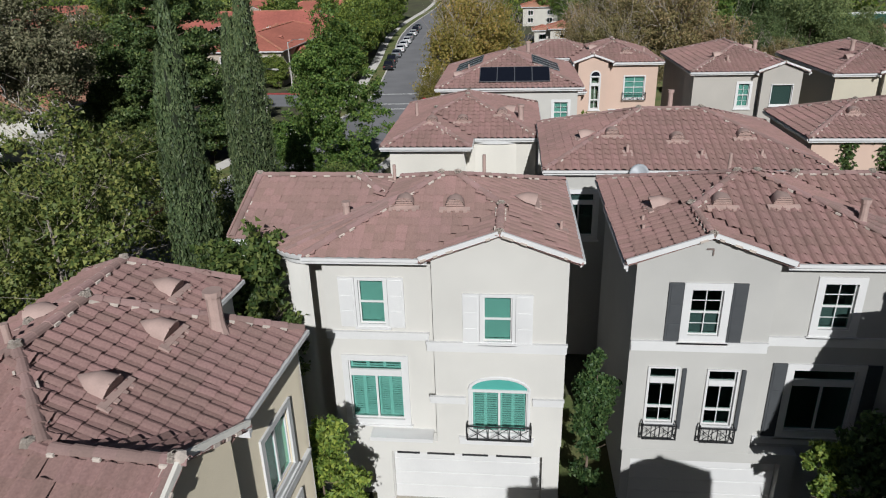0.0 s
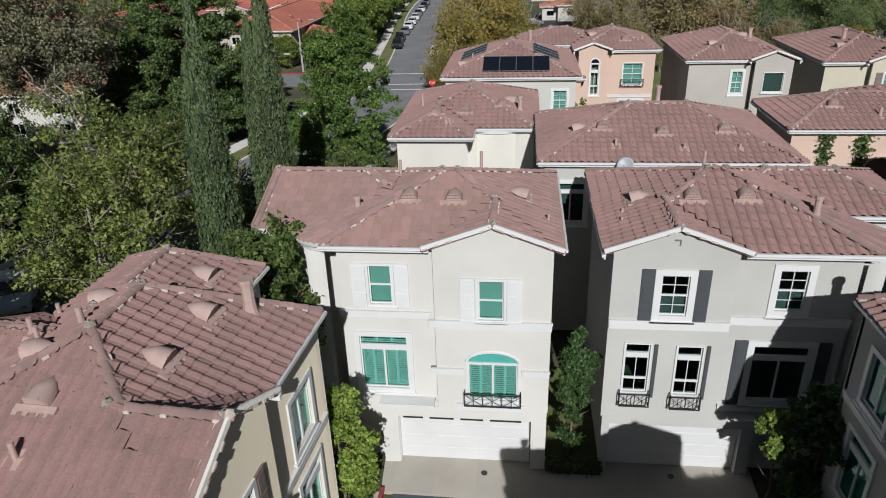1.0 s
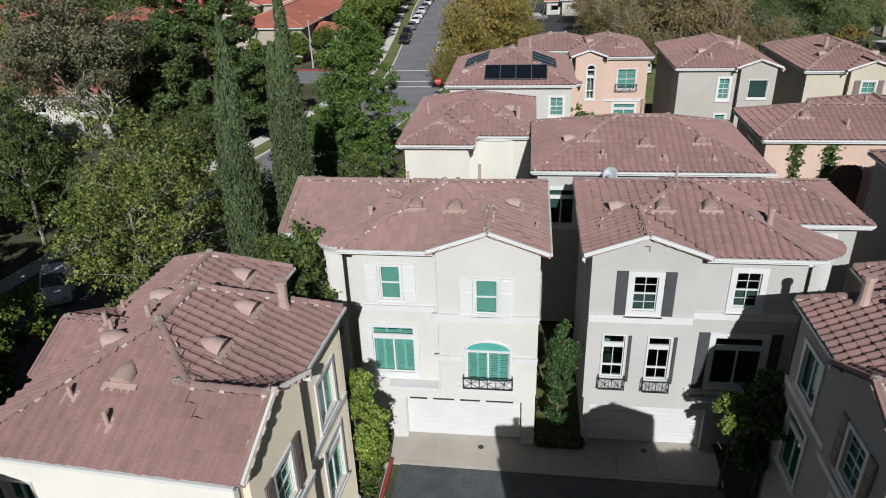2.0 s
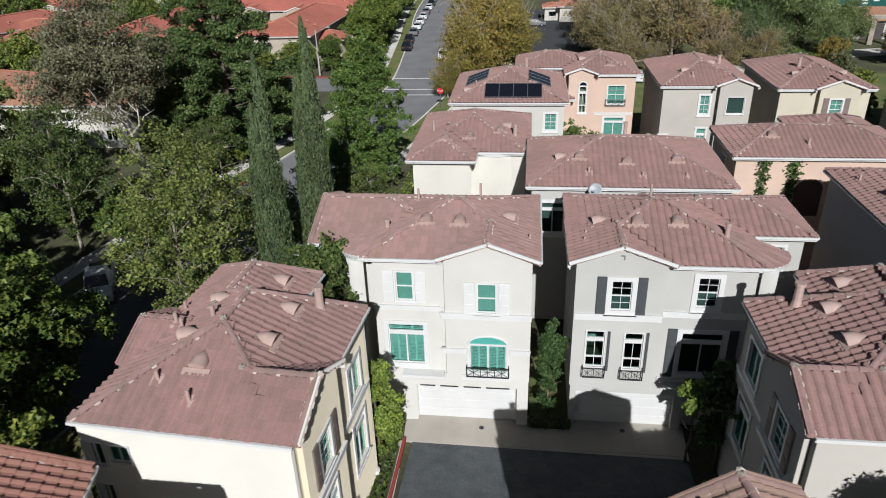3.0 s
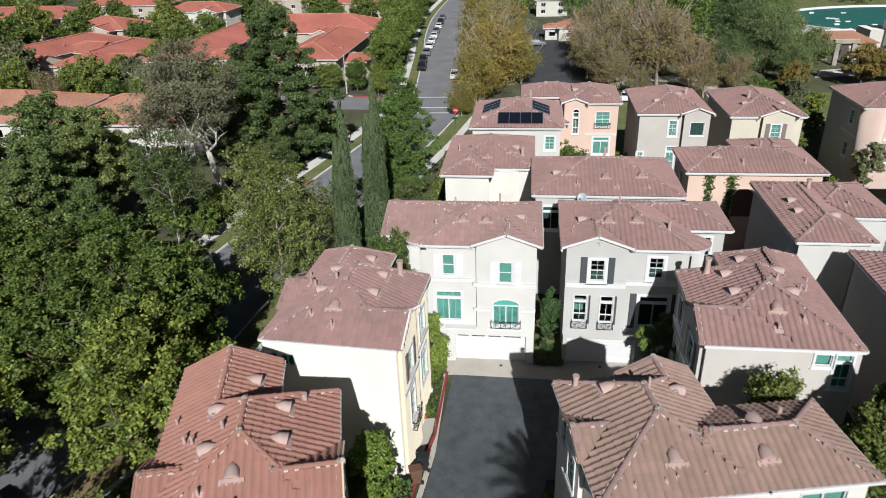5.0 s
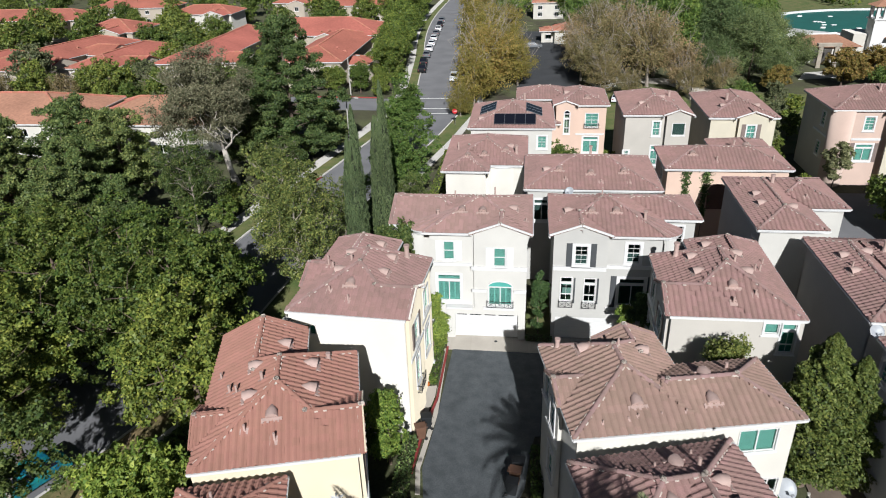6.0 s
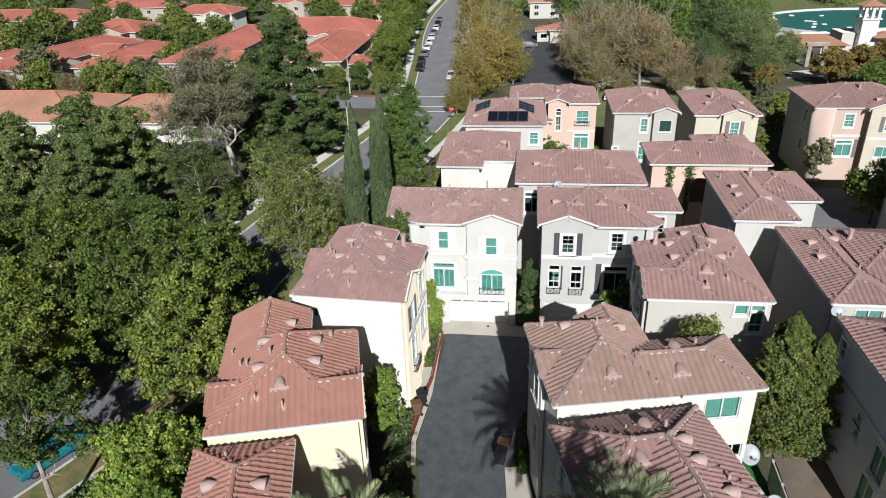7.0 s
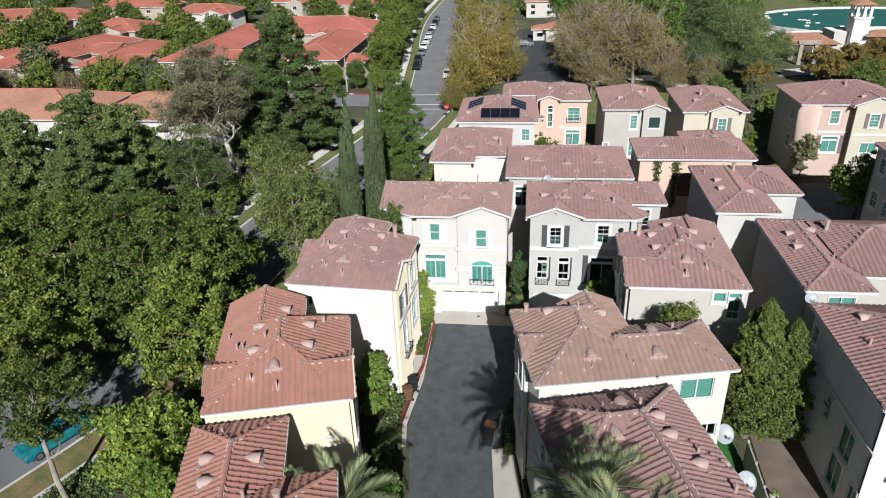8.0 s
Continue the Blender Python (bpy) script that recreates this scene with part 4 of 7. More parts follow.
b_blocks = [Block((4.5, 13.0), (17.72, 25.6), 8.7, o=0.36), Block((4.46, 9.02), (17.52, 22.5), 8.68, "S", "S", 0.30), Block((8.5, 15.9), (20.9, 25.8), 8.7, "", "SEN", 0.35)]
DK = dict(glass=GLASS_DARK)
house_b, pl_b = house("mid-grey three-storey townhouse with dark shutters and white trim", 0, 0, 0, b_blocks, STUCCO_GREY2, TILE, [
    (1, "S", 6.81, 6.36, 0.9, 1.5, dict(trim=0.22, shut=SLATE, blind=4, **DK)),
    (0, "S", 10.63, 6.42, 0.9, 1.5, dict(trim=0.22, blind=4, **DK)),
    (1, "S", 5.83, 3.2, 0.84, 2.0, dict(bars="tall", trim=0.05, rail=-0.45, **DK)),
    (1, "S", 7.58, 3.15, 0.84, 2.0, dict(bars="tall", trim=0.05, rail=-0.45, **DK)),
    (0, "S", 10.72, 2.75, 1.85, 2.25, dict(bars="transom", trim=0.22, shut=SLATE, **DK)),
    (2, "S", 14.2, 6.6, 1.0, 1.4, dict(trim=0.15, **DK)),
], [(1, "S", 4.78, 8.7, 5.82, 6.15), (0, "S", 8.72, 12.66, 5.85, 6.15), (0, "S", 8.9, 11.9, 2.25, 2.5)],
    [(7.6, 20.0), (9.4, 20.05), (5.7, 21.0)], [(11.4, 19.3, 0.11, 0.8), (8.6, 23.0, 0.06, 0.8), (5.2, 19.5, 0.05, 0.2), (5.3, 20.2, 0.05, 0.2)], single=300,
    spans={(0, "S"): (8.6, 12.64)}, bases={(1, "S"): 2.05})
bm = bmesh.new()
wall_panel(bm, Matrix.Translation((0, 17.66, 0)), 4.82, 10.2, G, 2.1, [(5.1, 9.75, G - 1, 1.72)], 0.40)
part("garage_wall", bm, STUCCO_GREY2, house_b)
garage_door(house_b, Matrix.Translation((0, 17.66, 0)), 5.11, 9.74, G + 0.02, 1.74, 0.3)
for x in (6.06 + 0.32, 7.82 + 0.30):
    part("shutter", boxes((x, x + 0.12, 17.60, 17.72, 3.0, 5.2)), SLATE, house_b)
round_corner(house_b, 12.75, 19.0, 1.3, 8.7, 1.5 * math.pi, 2 * math.pi, (10.35, 20.35, 9.72), STUCCO_GREY2, TILE)
part("gable_bracket", boxes((6.62, 6.82, 17.62, 17.73, 9.12, 9.15), (6.79, 6.82, 17.62, 17.73, 8.95, 9.12)), BROWN_SHUT, house_b)


def court_house(label, ox, oy, rot, flip, wall, tile, ze=8.5, single=300, sw=(), W=7.46, bay=4.2, rear=True, flue=1.0, front_wall=None, wing="", bump=(2.9, 6.55)):
    """The plan that repeats round the court: a hipped block, gabled bays, and a wing behind. Its front faces +x, or -x when flipped."""
    f = -1 if flip else 1

    def X(a, b):
        return (a, b) if not flip else (-b, -a)
    front, back = ("E", "W") if not flip else ("W", "E")
    P = dict(p=0.46, pn=0.8)
    bl = [Block(X(-W, 0), (0, 7.85), ze, "", "SNEW", 0.14, **P), Block(X(-W * 0.6, 0.25), (0, bay), ze, front, front, 0.35, p=0.46),
          Block(X(-W, -2.75), (3.2, 10.7 if wing else 10.3), ze, wing, "NEW", 0.2, **P), Block(X(-W - 0.22, -W * 0.45), bump, ze, back, back, 0.3, p=0.46)]
    if not rear:
        bl.pop()
    bl[0].so = 0.1
    br = dict(shut=BROWN_SHUT, trim=0.13, glass=GLASS)
    win = [(1, front, bay / 2, 6.0, 1.0, 1.5, br), (0, front, 6.0, 5.9, 1.3, 1.6, dict(bars="slide", trim=0.16, glass=GLASS)),
           (1, front, bay / 2, 2.8, 1.0, 2.2, dict(bars="tall", trim=0.14, rail=-0.45, glass=GLASS)), (0, front, 6.0, 2.6, 1.4, 2.2, dict(bars="transom", trim=0.16, glass=GLASS))]
    win += list(sw)
    return house(label, ox, oy, rot, bl, wall, tile, win,
                 [(0, front, bay - 0.3, 7.5, 5.35, 5.6), (1, front, 0.42, bay - 0.4, 5.35, 5.6)],
                 [(f * -2.0, 5.7), (f * -2.0, 3.7), (f * -3.9, 1.95), (f * -5.25, 3.5), (f * -5.2, 5.85), (f * -3.6, 8.6)],
                 [(f * -1.4, 6.56, 0.16 if flue > 0.6 else 0.1, flue), (f * -3.75, 0.95, 0.06, 0.45), (f * -5.1, 1.5, 0.06, 0.4), (f * -6.2, 4.6, 0.07, 0.5), (f * -4.5, 4.35, 0.08, 0.5), (f * -5.8, 4.3, 0.06, 0.5), (f * -6.9, 6.3, 0.06, 0.4)], single=single, spans={(0, "S"): X(-W + 0.05, -0.11), (1, front): (0.4, bay - 0.35), (3, back): (bump[0] + 0.35, bump[1] - 0.35)}, wall_mats={(0, front): front_wall or wall, (1, front): front_wall or wall})


small = dict(bars="slide", trim=0.04, sill=False)
house_c, pl_c = court_house("cream three-storey townhouse with a bare sunlit side wall", -4.25, 5.35, -4.0, False, STUCCO_CREAM, TILE, 8.8, front_wall=STUCCO_YELLOW,
                            sw=[(0, "S", -7.0, 6.9, 0.7, 1.0, small), (0, "S", -6.1, 7.15, 0.75, 0.7, dict(bars="slide", trim=0.04, sill=False, glass=GLASS)), (0, "S", -7.0, 5.2, 0.6, 0.9, small)])
house_h, pl_h = court_house("taupe-grey three-storey townhouse with white trim", 11.27, 7.44, 0.0, True, STUCCO_TAUPE, TILE, 8.45, rear=False, W=7.68,
                            sw=[(0, "S", 5.86, 7.4, 0.78, 0.68, dict(bars="none", trim=0.13, glass=GLASS)), (0, "S", 6.85, 6.1, 0.78, 1.98, dict(bars="tall", trim=0.13, glass=GLASS))])
house_l, pl_l = court_house("pale yellow three-storey townhouse with a terracotta roof", -4.45, -5.59, 14.5, False, STUCCO_YELLOW, TILE_RED, 8.72, flue=0.4, wing="N", bump=(1.5, 4.5),
                            sw=[(0, "S", -7.05, 6.9, 0.75, 0.85, small), (0, "S", -6.1, 6.9, 0.8, 0.85, small)])
house_m, pl_m = house("pale yellow townhouse with a red-brown tile roof", -7.45, -6.95, 14.5, [
    Block((-4.6, 0), (-14, 0), 8.35, "", "NEW", 0.3), Block((-3.6, 2.45), (-16, -4.17), 8.35, "", "NES", 0.3)],
    STUCCO_YELLOW, TILE_RED, [(0, "E", -2.4, 5.9, 1.0, 1.5, dict(shut=BROWN_SHUT, trim=0.13, glass=GLASS))], [], [(-1.0, -3.2), (-3.4, -4.4), (-3.6, -2.9), (1.6, -8.0)], [(-2.9, -1.2, 0.06, 0.4), (-1.4, -5.6, 0.08, 0.5), (0.2, -6.6, 0.14, 0.9)], single=250)
house_k, pl_k = house("off-white three-storey townhouse with a brown tile roof", 5.25, -3.85, 11.7, [
    Block((-0.2, 6.3), (0, 7.4), 8.72, "", "SNEW", 0.25, p=0.46, pn=0.6), Block((-0.4, 3.2), (2.25, 5.05), 8.72, "W", "W", 0.3, p=0.46),
    Block((2.6, 10.75), (0, 4.74), 8.72, "", "SNE", 0.25, p=0.42), Block((2.8, 6.3), (3.2, 7.65), 8.72, "N", "N", 0.25, p=0.46)],
    STUCCO_WHITE, TILE_BROWN, [(2, "S", 8.75, 6.75, 1.85, 1.35, dict(bars="slide", trim=0.05, glass=GLASS)), (2, "S", 9.75, 4.0, 1.0, 0.9, small),
                               (1, "W", 3.65, 6.3, 0.9, 1.5, dict(trim=0.14, glass=GLASS)), (0, "W", 6.0, 6.3, 0.9, 1.5, dict(trim=0.14, glass=GLASS)), (1, "W", 3.65, 3.0, 1.0, 1.9, dict(bars="tall", trim=0.14, glass=GLASS))],
    [(0, "W", 4.9, 7.1, 5.75, 6.0), (1, "W", 2.5, 4.8, 5.75, 6.0)],
    [(3.1, 1.2), (6.7, 1.05), (1.5, 5.6), (4.9, 5.2), (7.0, 3.0)], [(1.3, 0.55, 0.04, 0.2), (2.5, 0.6, 0.04, 0.2), (3.0, 0.7, 0.04, 0.2), (4.1, 0.7, 0.04, 0.2), (5.3, 0.75, 0.04, 0.2), (0.6, 6.6, 0.12, 0.6), (8.4, 3.4, 0.08, 0.4), (3.3, 4.9, 0.06, 0.5)], single=300, spans={(2, "S"): (6.0, 10.5), (1, "W"): (2.5, 4.8)})
house_n, pl_n = house("off-white three-storey townhouse with a rose-brown tile roof", 4.75, -4.9, 15.5, [
    Block((0, 7.68), (-5.9, 0), 8.25, "", "NEW", 0.3, p=0.44), Block((1.5, 7.68), (-15.0, -0.02), 8.25, "", "SEW", 0.3, p=0.44)],
    STUCCO_WHITE, TILE, [(0, "W", -1.6, 5.7, 1.0, 1.5, dict(trim=0.14, glass=GLASS)), (0, "W", -4.0, 5.7, 1.0, 1.5, dict(trim=0.14, glass=GLASS)), (0, "W", -2.6, 2.4, 1.0, 1.9, dict(bars="tall", trim=0.14, glass=GLASS))],
    [(0, "W", -5.6, -0.4, 5.2, 5.45)], [(5.5, -3.2), (5.5, -4.5), (6.1, -6.2), (4.2, -1.5), (3.0, -4.0)], [(4.9, -2.2, 0.08, 0.5), (6.3, -5.4, 0.07, 0.4), (6.9, -7.6, 0.08, 0.5), (3.2, -1.7, 0.05, 0.3), (2.6, -6.6, 0.06, 0.3), (5.2, -1.0, 0.05, 0.3)], single=300, spans={(1, "W"): (-14.7, -5.8), (1, "E"): (-14.7, -5.65)})

WT = dict(trim=0.16, glass=GLASS)
house("cream townhouse with a rounded front and rose-brown roof", 0, 0, 0, [Block((-5.4, 2.65), (34.2, 43.4), 8.2), Block((-5.38, -0.9), (32.4, 40), 8.2, "", "SWE", 0.36)], STUCCO_CREAM, TILE,
      [], [], [(-3.0, 34.4), (0.6, 36.2), (-1.5, 35.6), (1.2, 38.0)], [(-4.2, 37.5, 0.08, 0.8), (1.6, 36.5, 0.14, 0.9), (-2.2, 33.6, 0.05, 0.3)])
d_house = [o for o in scene.objects if o.name.startswith("townhouse") and o.parent is None][-1]
part("rounded_front", lathe(bmesh.new(), [(2.3, G), (2.3, 8.05)], 48, Matrix.Translation((0.3, 36.5, 0))), STUCCO_CREAM, d_house, smooth=True)
part("cornice", lathe(bmesh.new(), [(2.31, 7.85), (2.4, 7.9), (2.4, 8.1)], 48, Matrix.Translation((0.3, 36.5, 0))), WHITE, d_house)
house("grey townhouse behind the court with a wide hipped roof", 0, 0, 0, [Block((2.5, 14.05), (27.1, 35.9), 8.6)], STUCCO_GREY2, TILE,
      [(0, "S", 4.0, 5.6, 1.3, 1.9, dict(bars="transom", trim=0.2, glass=GLASS_DARK, blind=1)), (0, "S", 11.6, 6.4, 1.2, 1.2, WT)], [], [(5.5, 29.4), (8.2, 29.0), (11, 29.2), (4.2, 30)], [(6.0, 28.2, 0.06, 0.4), (9.0, 28.0, 0.06, 0.3), (11.4, 28.0, 0.06, 0.3), (8.3, 31.6, 0.11, 0.9)])
f_house, pl_f = house("pale grey townhouse with dark solar panels on its roof", 0, 0, 0, [Block((-3.75, 5.5), (43.3, 53.4), 9.15)], STUCCO_GREY, TILE,
                    [(0, "S", 4.2, 6.9, 0.9, 1.3, WT)], [], [(-2.6, 45.0)], [(2.2, 50.5, 0.14, 1.0), (-1.8, 46.2, 0.06, 0.4)])
house("peach townhouse with white trim and a tall arched window", 0, 0, 0, [Block((5.6, 12.0), (51.7, 59.5), 9.45), Block((5.58, 8.4), (51.3, 57), 9.45, "S", "S", 0.34), Block((1.2, 8), (54.5, 60), 9.45, "", "SWN"), Block((4.7, 6.4), (50.4, 55), 7.6, "", "SW")], STUCCO_PEACH, TILE,
      [(1, "S", 7.18, 6.15, 0.6, 2.3, dict(bars="tall", trim=0.1, glass=GLASS_DARK, arch=0.3)), (0, "S", 10.1, 6.8, 1.45, 1.6, dict(trim=0.08, glass=GLASS, rail=-0.1)), (0, "S", 10.08, 3.7, 1.7, 1.85, dict(bars="transom", trim=0.18, glass=GLASS))], [(0, "S", 8.3, 11.6, 5.8, 6.0)], [(9.5, 53), (7, 55)], [(10.8, 53.2, 0.08, 0.4)])
house("taupe townhouse with a gabled corner bay", 0, 0, 0, [Block((13.3, 20.8), (48.6, 59), 9.15), Block((17.6, 20.85), (48.1, 54), 9.15, "S", "S", 0.34)], STUCCO_TAUPE, TILE,
      [(1, "S", 19.3, 6.95, 1.35, 1.35, dict(bars="none", trim=0.05, glass=GLASS_DARK, blind=2)), (0, "S", 17.0, 6.75, 0.75, 1.55, WT), (0, "S", 17.0, 3.3, 0.75, 2.2, dict(bars="tall", trim=0.14, glass=GLASS)), (0, "S", 13.9, 4.2, 0.55, 0.7, WT)], [], [(15.2, 50.6), (18, 52)], [(16, 50, 0.08, 0.4), (19, 54, 0.14, 0.8)])
house("cream townhouse with a small gable and brown shutters", 0, 0, 0, [Block((22.4, 29.8), (48.1, 59), 9.0), Block((25.2, 28.9), (47.7, 53), 9.0, "S", "S", 0.34)], STUCCO_SAND, TILE,
      [(1, "S", 26.9, 6.6, 0.9, 1.6, dict(trim=0.13, shut=BROWN_SHUT, glass=GLASS))], [], [(24, 50.4), (28, 50.2)], [(25, 52, 0.14, 0.8), (27, 51, 0.06, 0.3)])
i_house, _ = house("peach townhouse with climbing plants and an arched recess", 0, 0, 0, [Block((15.3, 26.5), (33.1, 39.5), 8.4), Block((20.8, 26.4), (35, 42.5), 8.25, "", "NE")], STUCCO_PEACH, TILE,
                   [(0, "W", 36, 6.2, 0.8, 1.3, WT)], [], [(18, 35), (23, 36.5)], [(20, 34.2, 0.08, 0.5), (25, 34.4, 0.08, 0.5), (22.4, 38, 0.1, 0.7)])
# flat arch before the wall; its brown is peach stucco with the recess's shade painted in
bm = bmesh.new()
n_arc = 12
ring = [(20.2 + 0.85 * math.cos(math.pi * k / n_arc), 6.2 + 0.75 * math.sin(math.pi * k / n_arc)) for k in range(n_arc + 1)]
bm.faces.new([bm.verts.new((x, 33.30, z)) for x, z in [(21.05, 4.4), *ring, (19.35, 4.4)]][::-1])
part("arched_opening", bm, mat("recess_shade_brown", (0.15, 0.085, 0.065), 0.9, 0.1, 1, 0.05, 20, 0.1), i_house, "dark arched recess in the peach wall")
part("arch_trim", tube(bmesh.new(), [(21.1, 33.3, 4.4), *[(20.2 + (x - 20.2) * 1.06, 33.3, z + 0.03) for x, z in ring], (19.3, 33.3, 4.4)], [0.07] * (n_arc + 3), 6), STUCCO_PEACH, i_house)
house("white and grey townhouse with a long hipped roof", 0, 0, 0, [Block((19.5, 24.4), (19.3, 30), 8.75), Block((21.5, 27.4), (23.4, 30), 8.75, "", "SEN")], STUCCO_GREY, TILE,
      [(0, "W", 20.6, 6.0, 0.9, 1.4, WT)], [], [(20.6, 25.0), (20.5, 23.2), (22.8, 22)], [(20.3, 27.5, 0.06, 0.4), (22.6, 27, 0.14, 0.8), (24.5, 24.6, 0.06, 0.3)], single=100)
house("taupe townhouse at the edge of the lane", 0, 0, 0, [Block((22.2, 26.4), (7.1, 18.1), 8.7), Block((24.0, 33), (9.2, 18), 8.7, "", "SEN")], STUCCO_TAUPE, TILE,
      [(0, "S", 24.6, 7.2, 1.6, 0.9, dict(bars="slide", trim=0.08, glass=GLASS)), (0, "W", 9.5, 2.4, 1.0, 1.6, WT)], [], [(23.2, 14.5), (23.1, 12.4), (25.2, 15.0)], [(23.4, 13, 0.06, 0.4), (25, 10.6, 0.06, 0.4), (26, 14.8, 0.14, 0.8)], single=100)
q2_house, _ = house("off-white three-storey townhouse above a narrow yard", 0, 0, 0, [Block((22.0, 31), (-4.3, 5.6), 8.6), Block((24.6, 34), (-12, 2), 8.6)], STUCCO_LILAC, TILE,
      [(0, "W", 4.6, 6.4, 0.7, 1.2, WT), (0, "W", 1.2, 4.4, 0.7, 0.6, WT), (0, "W", 1.1, 3.5, 0.7, 0.7, WT), (0, "W", -1.6, 3.0, 1.5, 1.9, dict(bars="slide", trim=0.1, glass=GLASS)), (0, "W", -1.2, 0.3, 1.6, 2.2, dict(bars="slide", trim=0.14, glass=GLASS)), (0, "W", -3.4, 0.9, 0.9, 1.6, dict(bars="slide", trim=0.1, glass=GLASS)), (1, "S", 26.5, 6.0, 1.4, 1.4, WT)], [(0, "W", -4.2, 5.2, 5.3, 5.55)],
      [(23.6, 3.0), (24.6, 0.4), (23.8, -2)], [(23.2, 0.6, 0.08, 0.5), (24, -1, 0.06, 0.4)], single=200)
house("pink and tan three-storey townhouse with a round corner tower", 0, 0, 0, [Block((37.0, 49.5), (52.4, 62), 8.7), Block((42.6, 48), (51.3, 57), 8.7, "S", "SE", 0.34)], STUCCO_PINK, TILE,
      [(0, "S", 41.2, 6.3, 1.0, 1.5, WT), (0, "S", 41.2, 2.7, 1.8, 1.9, dict(bars="transom", trim=0.18, glass=GLASS, shut=BROWN_SHUT)), (1, "S", 45.2, 6.2, 1.0, 1.5, dict(trim=0.14, shut=BROWN_SHUT, glass=GLASS)), (1, "S", 45.2, 3.0, 1.8, 1.2, dict(bars="slide", trim=0.14, glass=GLASS)), (0, "W", 55.4, 6.2, 0.9, 1.5, WT), (0, "W", 55.4, 2.6, 0.9, 1.5, WT)],
      [(0, "S", 39.6, 42.9, 5.1, 5.35), (1, "S", 43, 47.6, 5.1, 5.35), (0, "W", 53, 57.6, 5.1, 5.35)], [(40, 54.4), (44, 53.4)], [(43, 56, 0.12, 0.8), (38.6, 56, 0.06, 0.4)], wall_mats={(1, "S"): STUCCO_SAND, (0, "W"): STUCCO_SAND})
r_house = [o for o in scene.objects if o.name.startswith("townhouse") and o.parent is None][-1]
bm = bmesh.new()
lathe(bm, [(1.25, G), (1.25, 8.55)], 32, Matrix.Translation((38.35, 53.1, 0)))
part("corner_tower", bm, STUCCO_PINK, r_house, smooth=True)
house("white townhouse beyond the concrete lane", 0, 0, 0, [Block((39, 48), (26, 37.4), 8.7)], STUCCO_WHITE, TILE, [(0, "W", 33, 6.2, 1.0, 1.5, WT), (0, "W", 35.4, 6.2, 1.0, 1.5, WT), (0, "W", 33, 2.6, 1.0, 1.5, WT), (0, "W", 35.5, 2.6, 1.4, 1.6, WT), (0, "S", 41, 6.2, 1.0, 1.5, WT)], [], [], [])


# ---- plants ----


def leaf_quads(cen, size, rs, flat=0.0, up=None, aspect=0.6):
    """Leaves as small bent lozenges at the places given; flat: how far they turn to the sky."""
    n = len(cen)
    d = rs.normal(size=(n, 3))
    if up is not None:
        d = d * (1 - flat) + up * flat * 2
    else:
        d[:, 2] = np.abs(d[:, 2]) + flat * 2
    d /= np.linalg.norm(d, axis=1)[:, None]
    a = np.cross(d, rs.normal(size=(n, 3)))
    a /= np.linalg.norm(a, axis=1)[:, None] + 1e-9
    b = np.cross(d, a)
    s = (size * rs.uniform(0.6, 1.4, n))[:, None]
    v = np.stack([cen - a * s, cen - b * s * aspect + d * s * 0.12, cen + a * s, cen + b * s * aspect + d * s * 0.12], axis=1)
    return v.reshape(-1, 3)


def quad_mesh(name, verts, material, parent):
    n = len(verts) // 4
    me = bpy.data.meshes.new(name)
    me.vertices.add(4 * n)
    me.vertices.foreach_set("co", verts.astype(np.float32).ravel())
    me.loops.add(4 * n)
    me.loops.foreach_set("vertex_index", np.arange(4 * n, dtype=np.int32))
    me.polygons.add(n)
    me.polygons.foreach_set("loop_start", np.arange(0, 4 * n, 4, dtype=np.int32))
    me.update(calc_edges=True)
    me.validate()
    me.materials.append(material)
    ob = new(name, me)
    ob.parent = parent
    return ob


def leaf_tris(cen, size, rs, out=None, outw=0.6, rise=0.0):
    """Small pointed leaves; out: the way that each one's spray faces."""
    n = len(cen)
    d = rs.normal(size=(n, 3))
    d /= np.linalg.norm(d, axis=1)[:, None]
    if out is not None:
        d = d * (1 - outw) + out * outw
    d[:, 2] += 0.12
    d /= np.linalg.norm(d, axis=1)[:, None]
    a = np.cross(d, rs.normal(size=(n, 3)))
    a /= np.linalg.norm(a, axis=1)[:, None] + 1e-9
    b = np.cross(d, a)
    s = (size * rs.uniform(0.6, 1.4, n))[:, None]
    if rise:
        a = rs.normal(size=(n, 3)) * 0.35 + (0, 0, -rise)
        a /= np.linalg.norm(a, axis=1)[:, None]
        b = np.cross(d, a) * 0.45
    return np.stack([cen - a * s, cen + a * s * 0.5 - b * s * 0.75, cen + a * s * 0.7 + b * s * 0.75], axis=1).reshape(-1, 3)


def tri_mesh(name, verts, material, parent):
    n = len(verts) // 3
    me = bpy.data.meshes.new(name)
    me.vertices.add(3 * n)
    me.vertices.foreach_set("co", verts.astype(np.float32).ravel())
    me.loops.add(3 * n)
    me.loops.foreach_set("vertex_index", np.arange(3 * n, dtype=np.int32))
    me.polygons.add(n)
    me.polygons.foreach_set("loop_start", np.arange(0, 3 * n, 3, dtype=np.int32))
    me.update(calc_edges=True)
    me.validate()
    me.materials.append(material)
    ob = new(name, me)
    ob.parent = parent
    return ob


def in_ball(n, rs, inner=0.55):
    d = rs.normal(size=(n, 3))
    d /= np.linalg.norm(d, axis=1)[:, None]
    return d * rs.uniform(inner ** 3, 1, n)[:, None] ** (1 / 3)


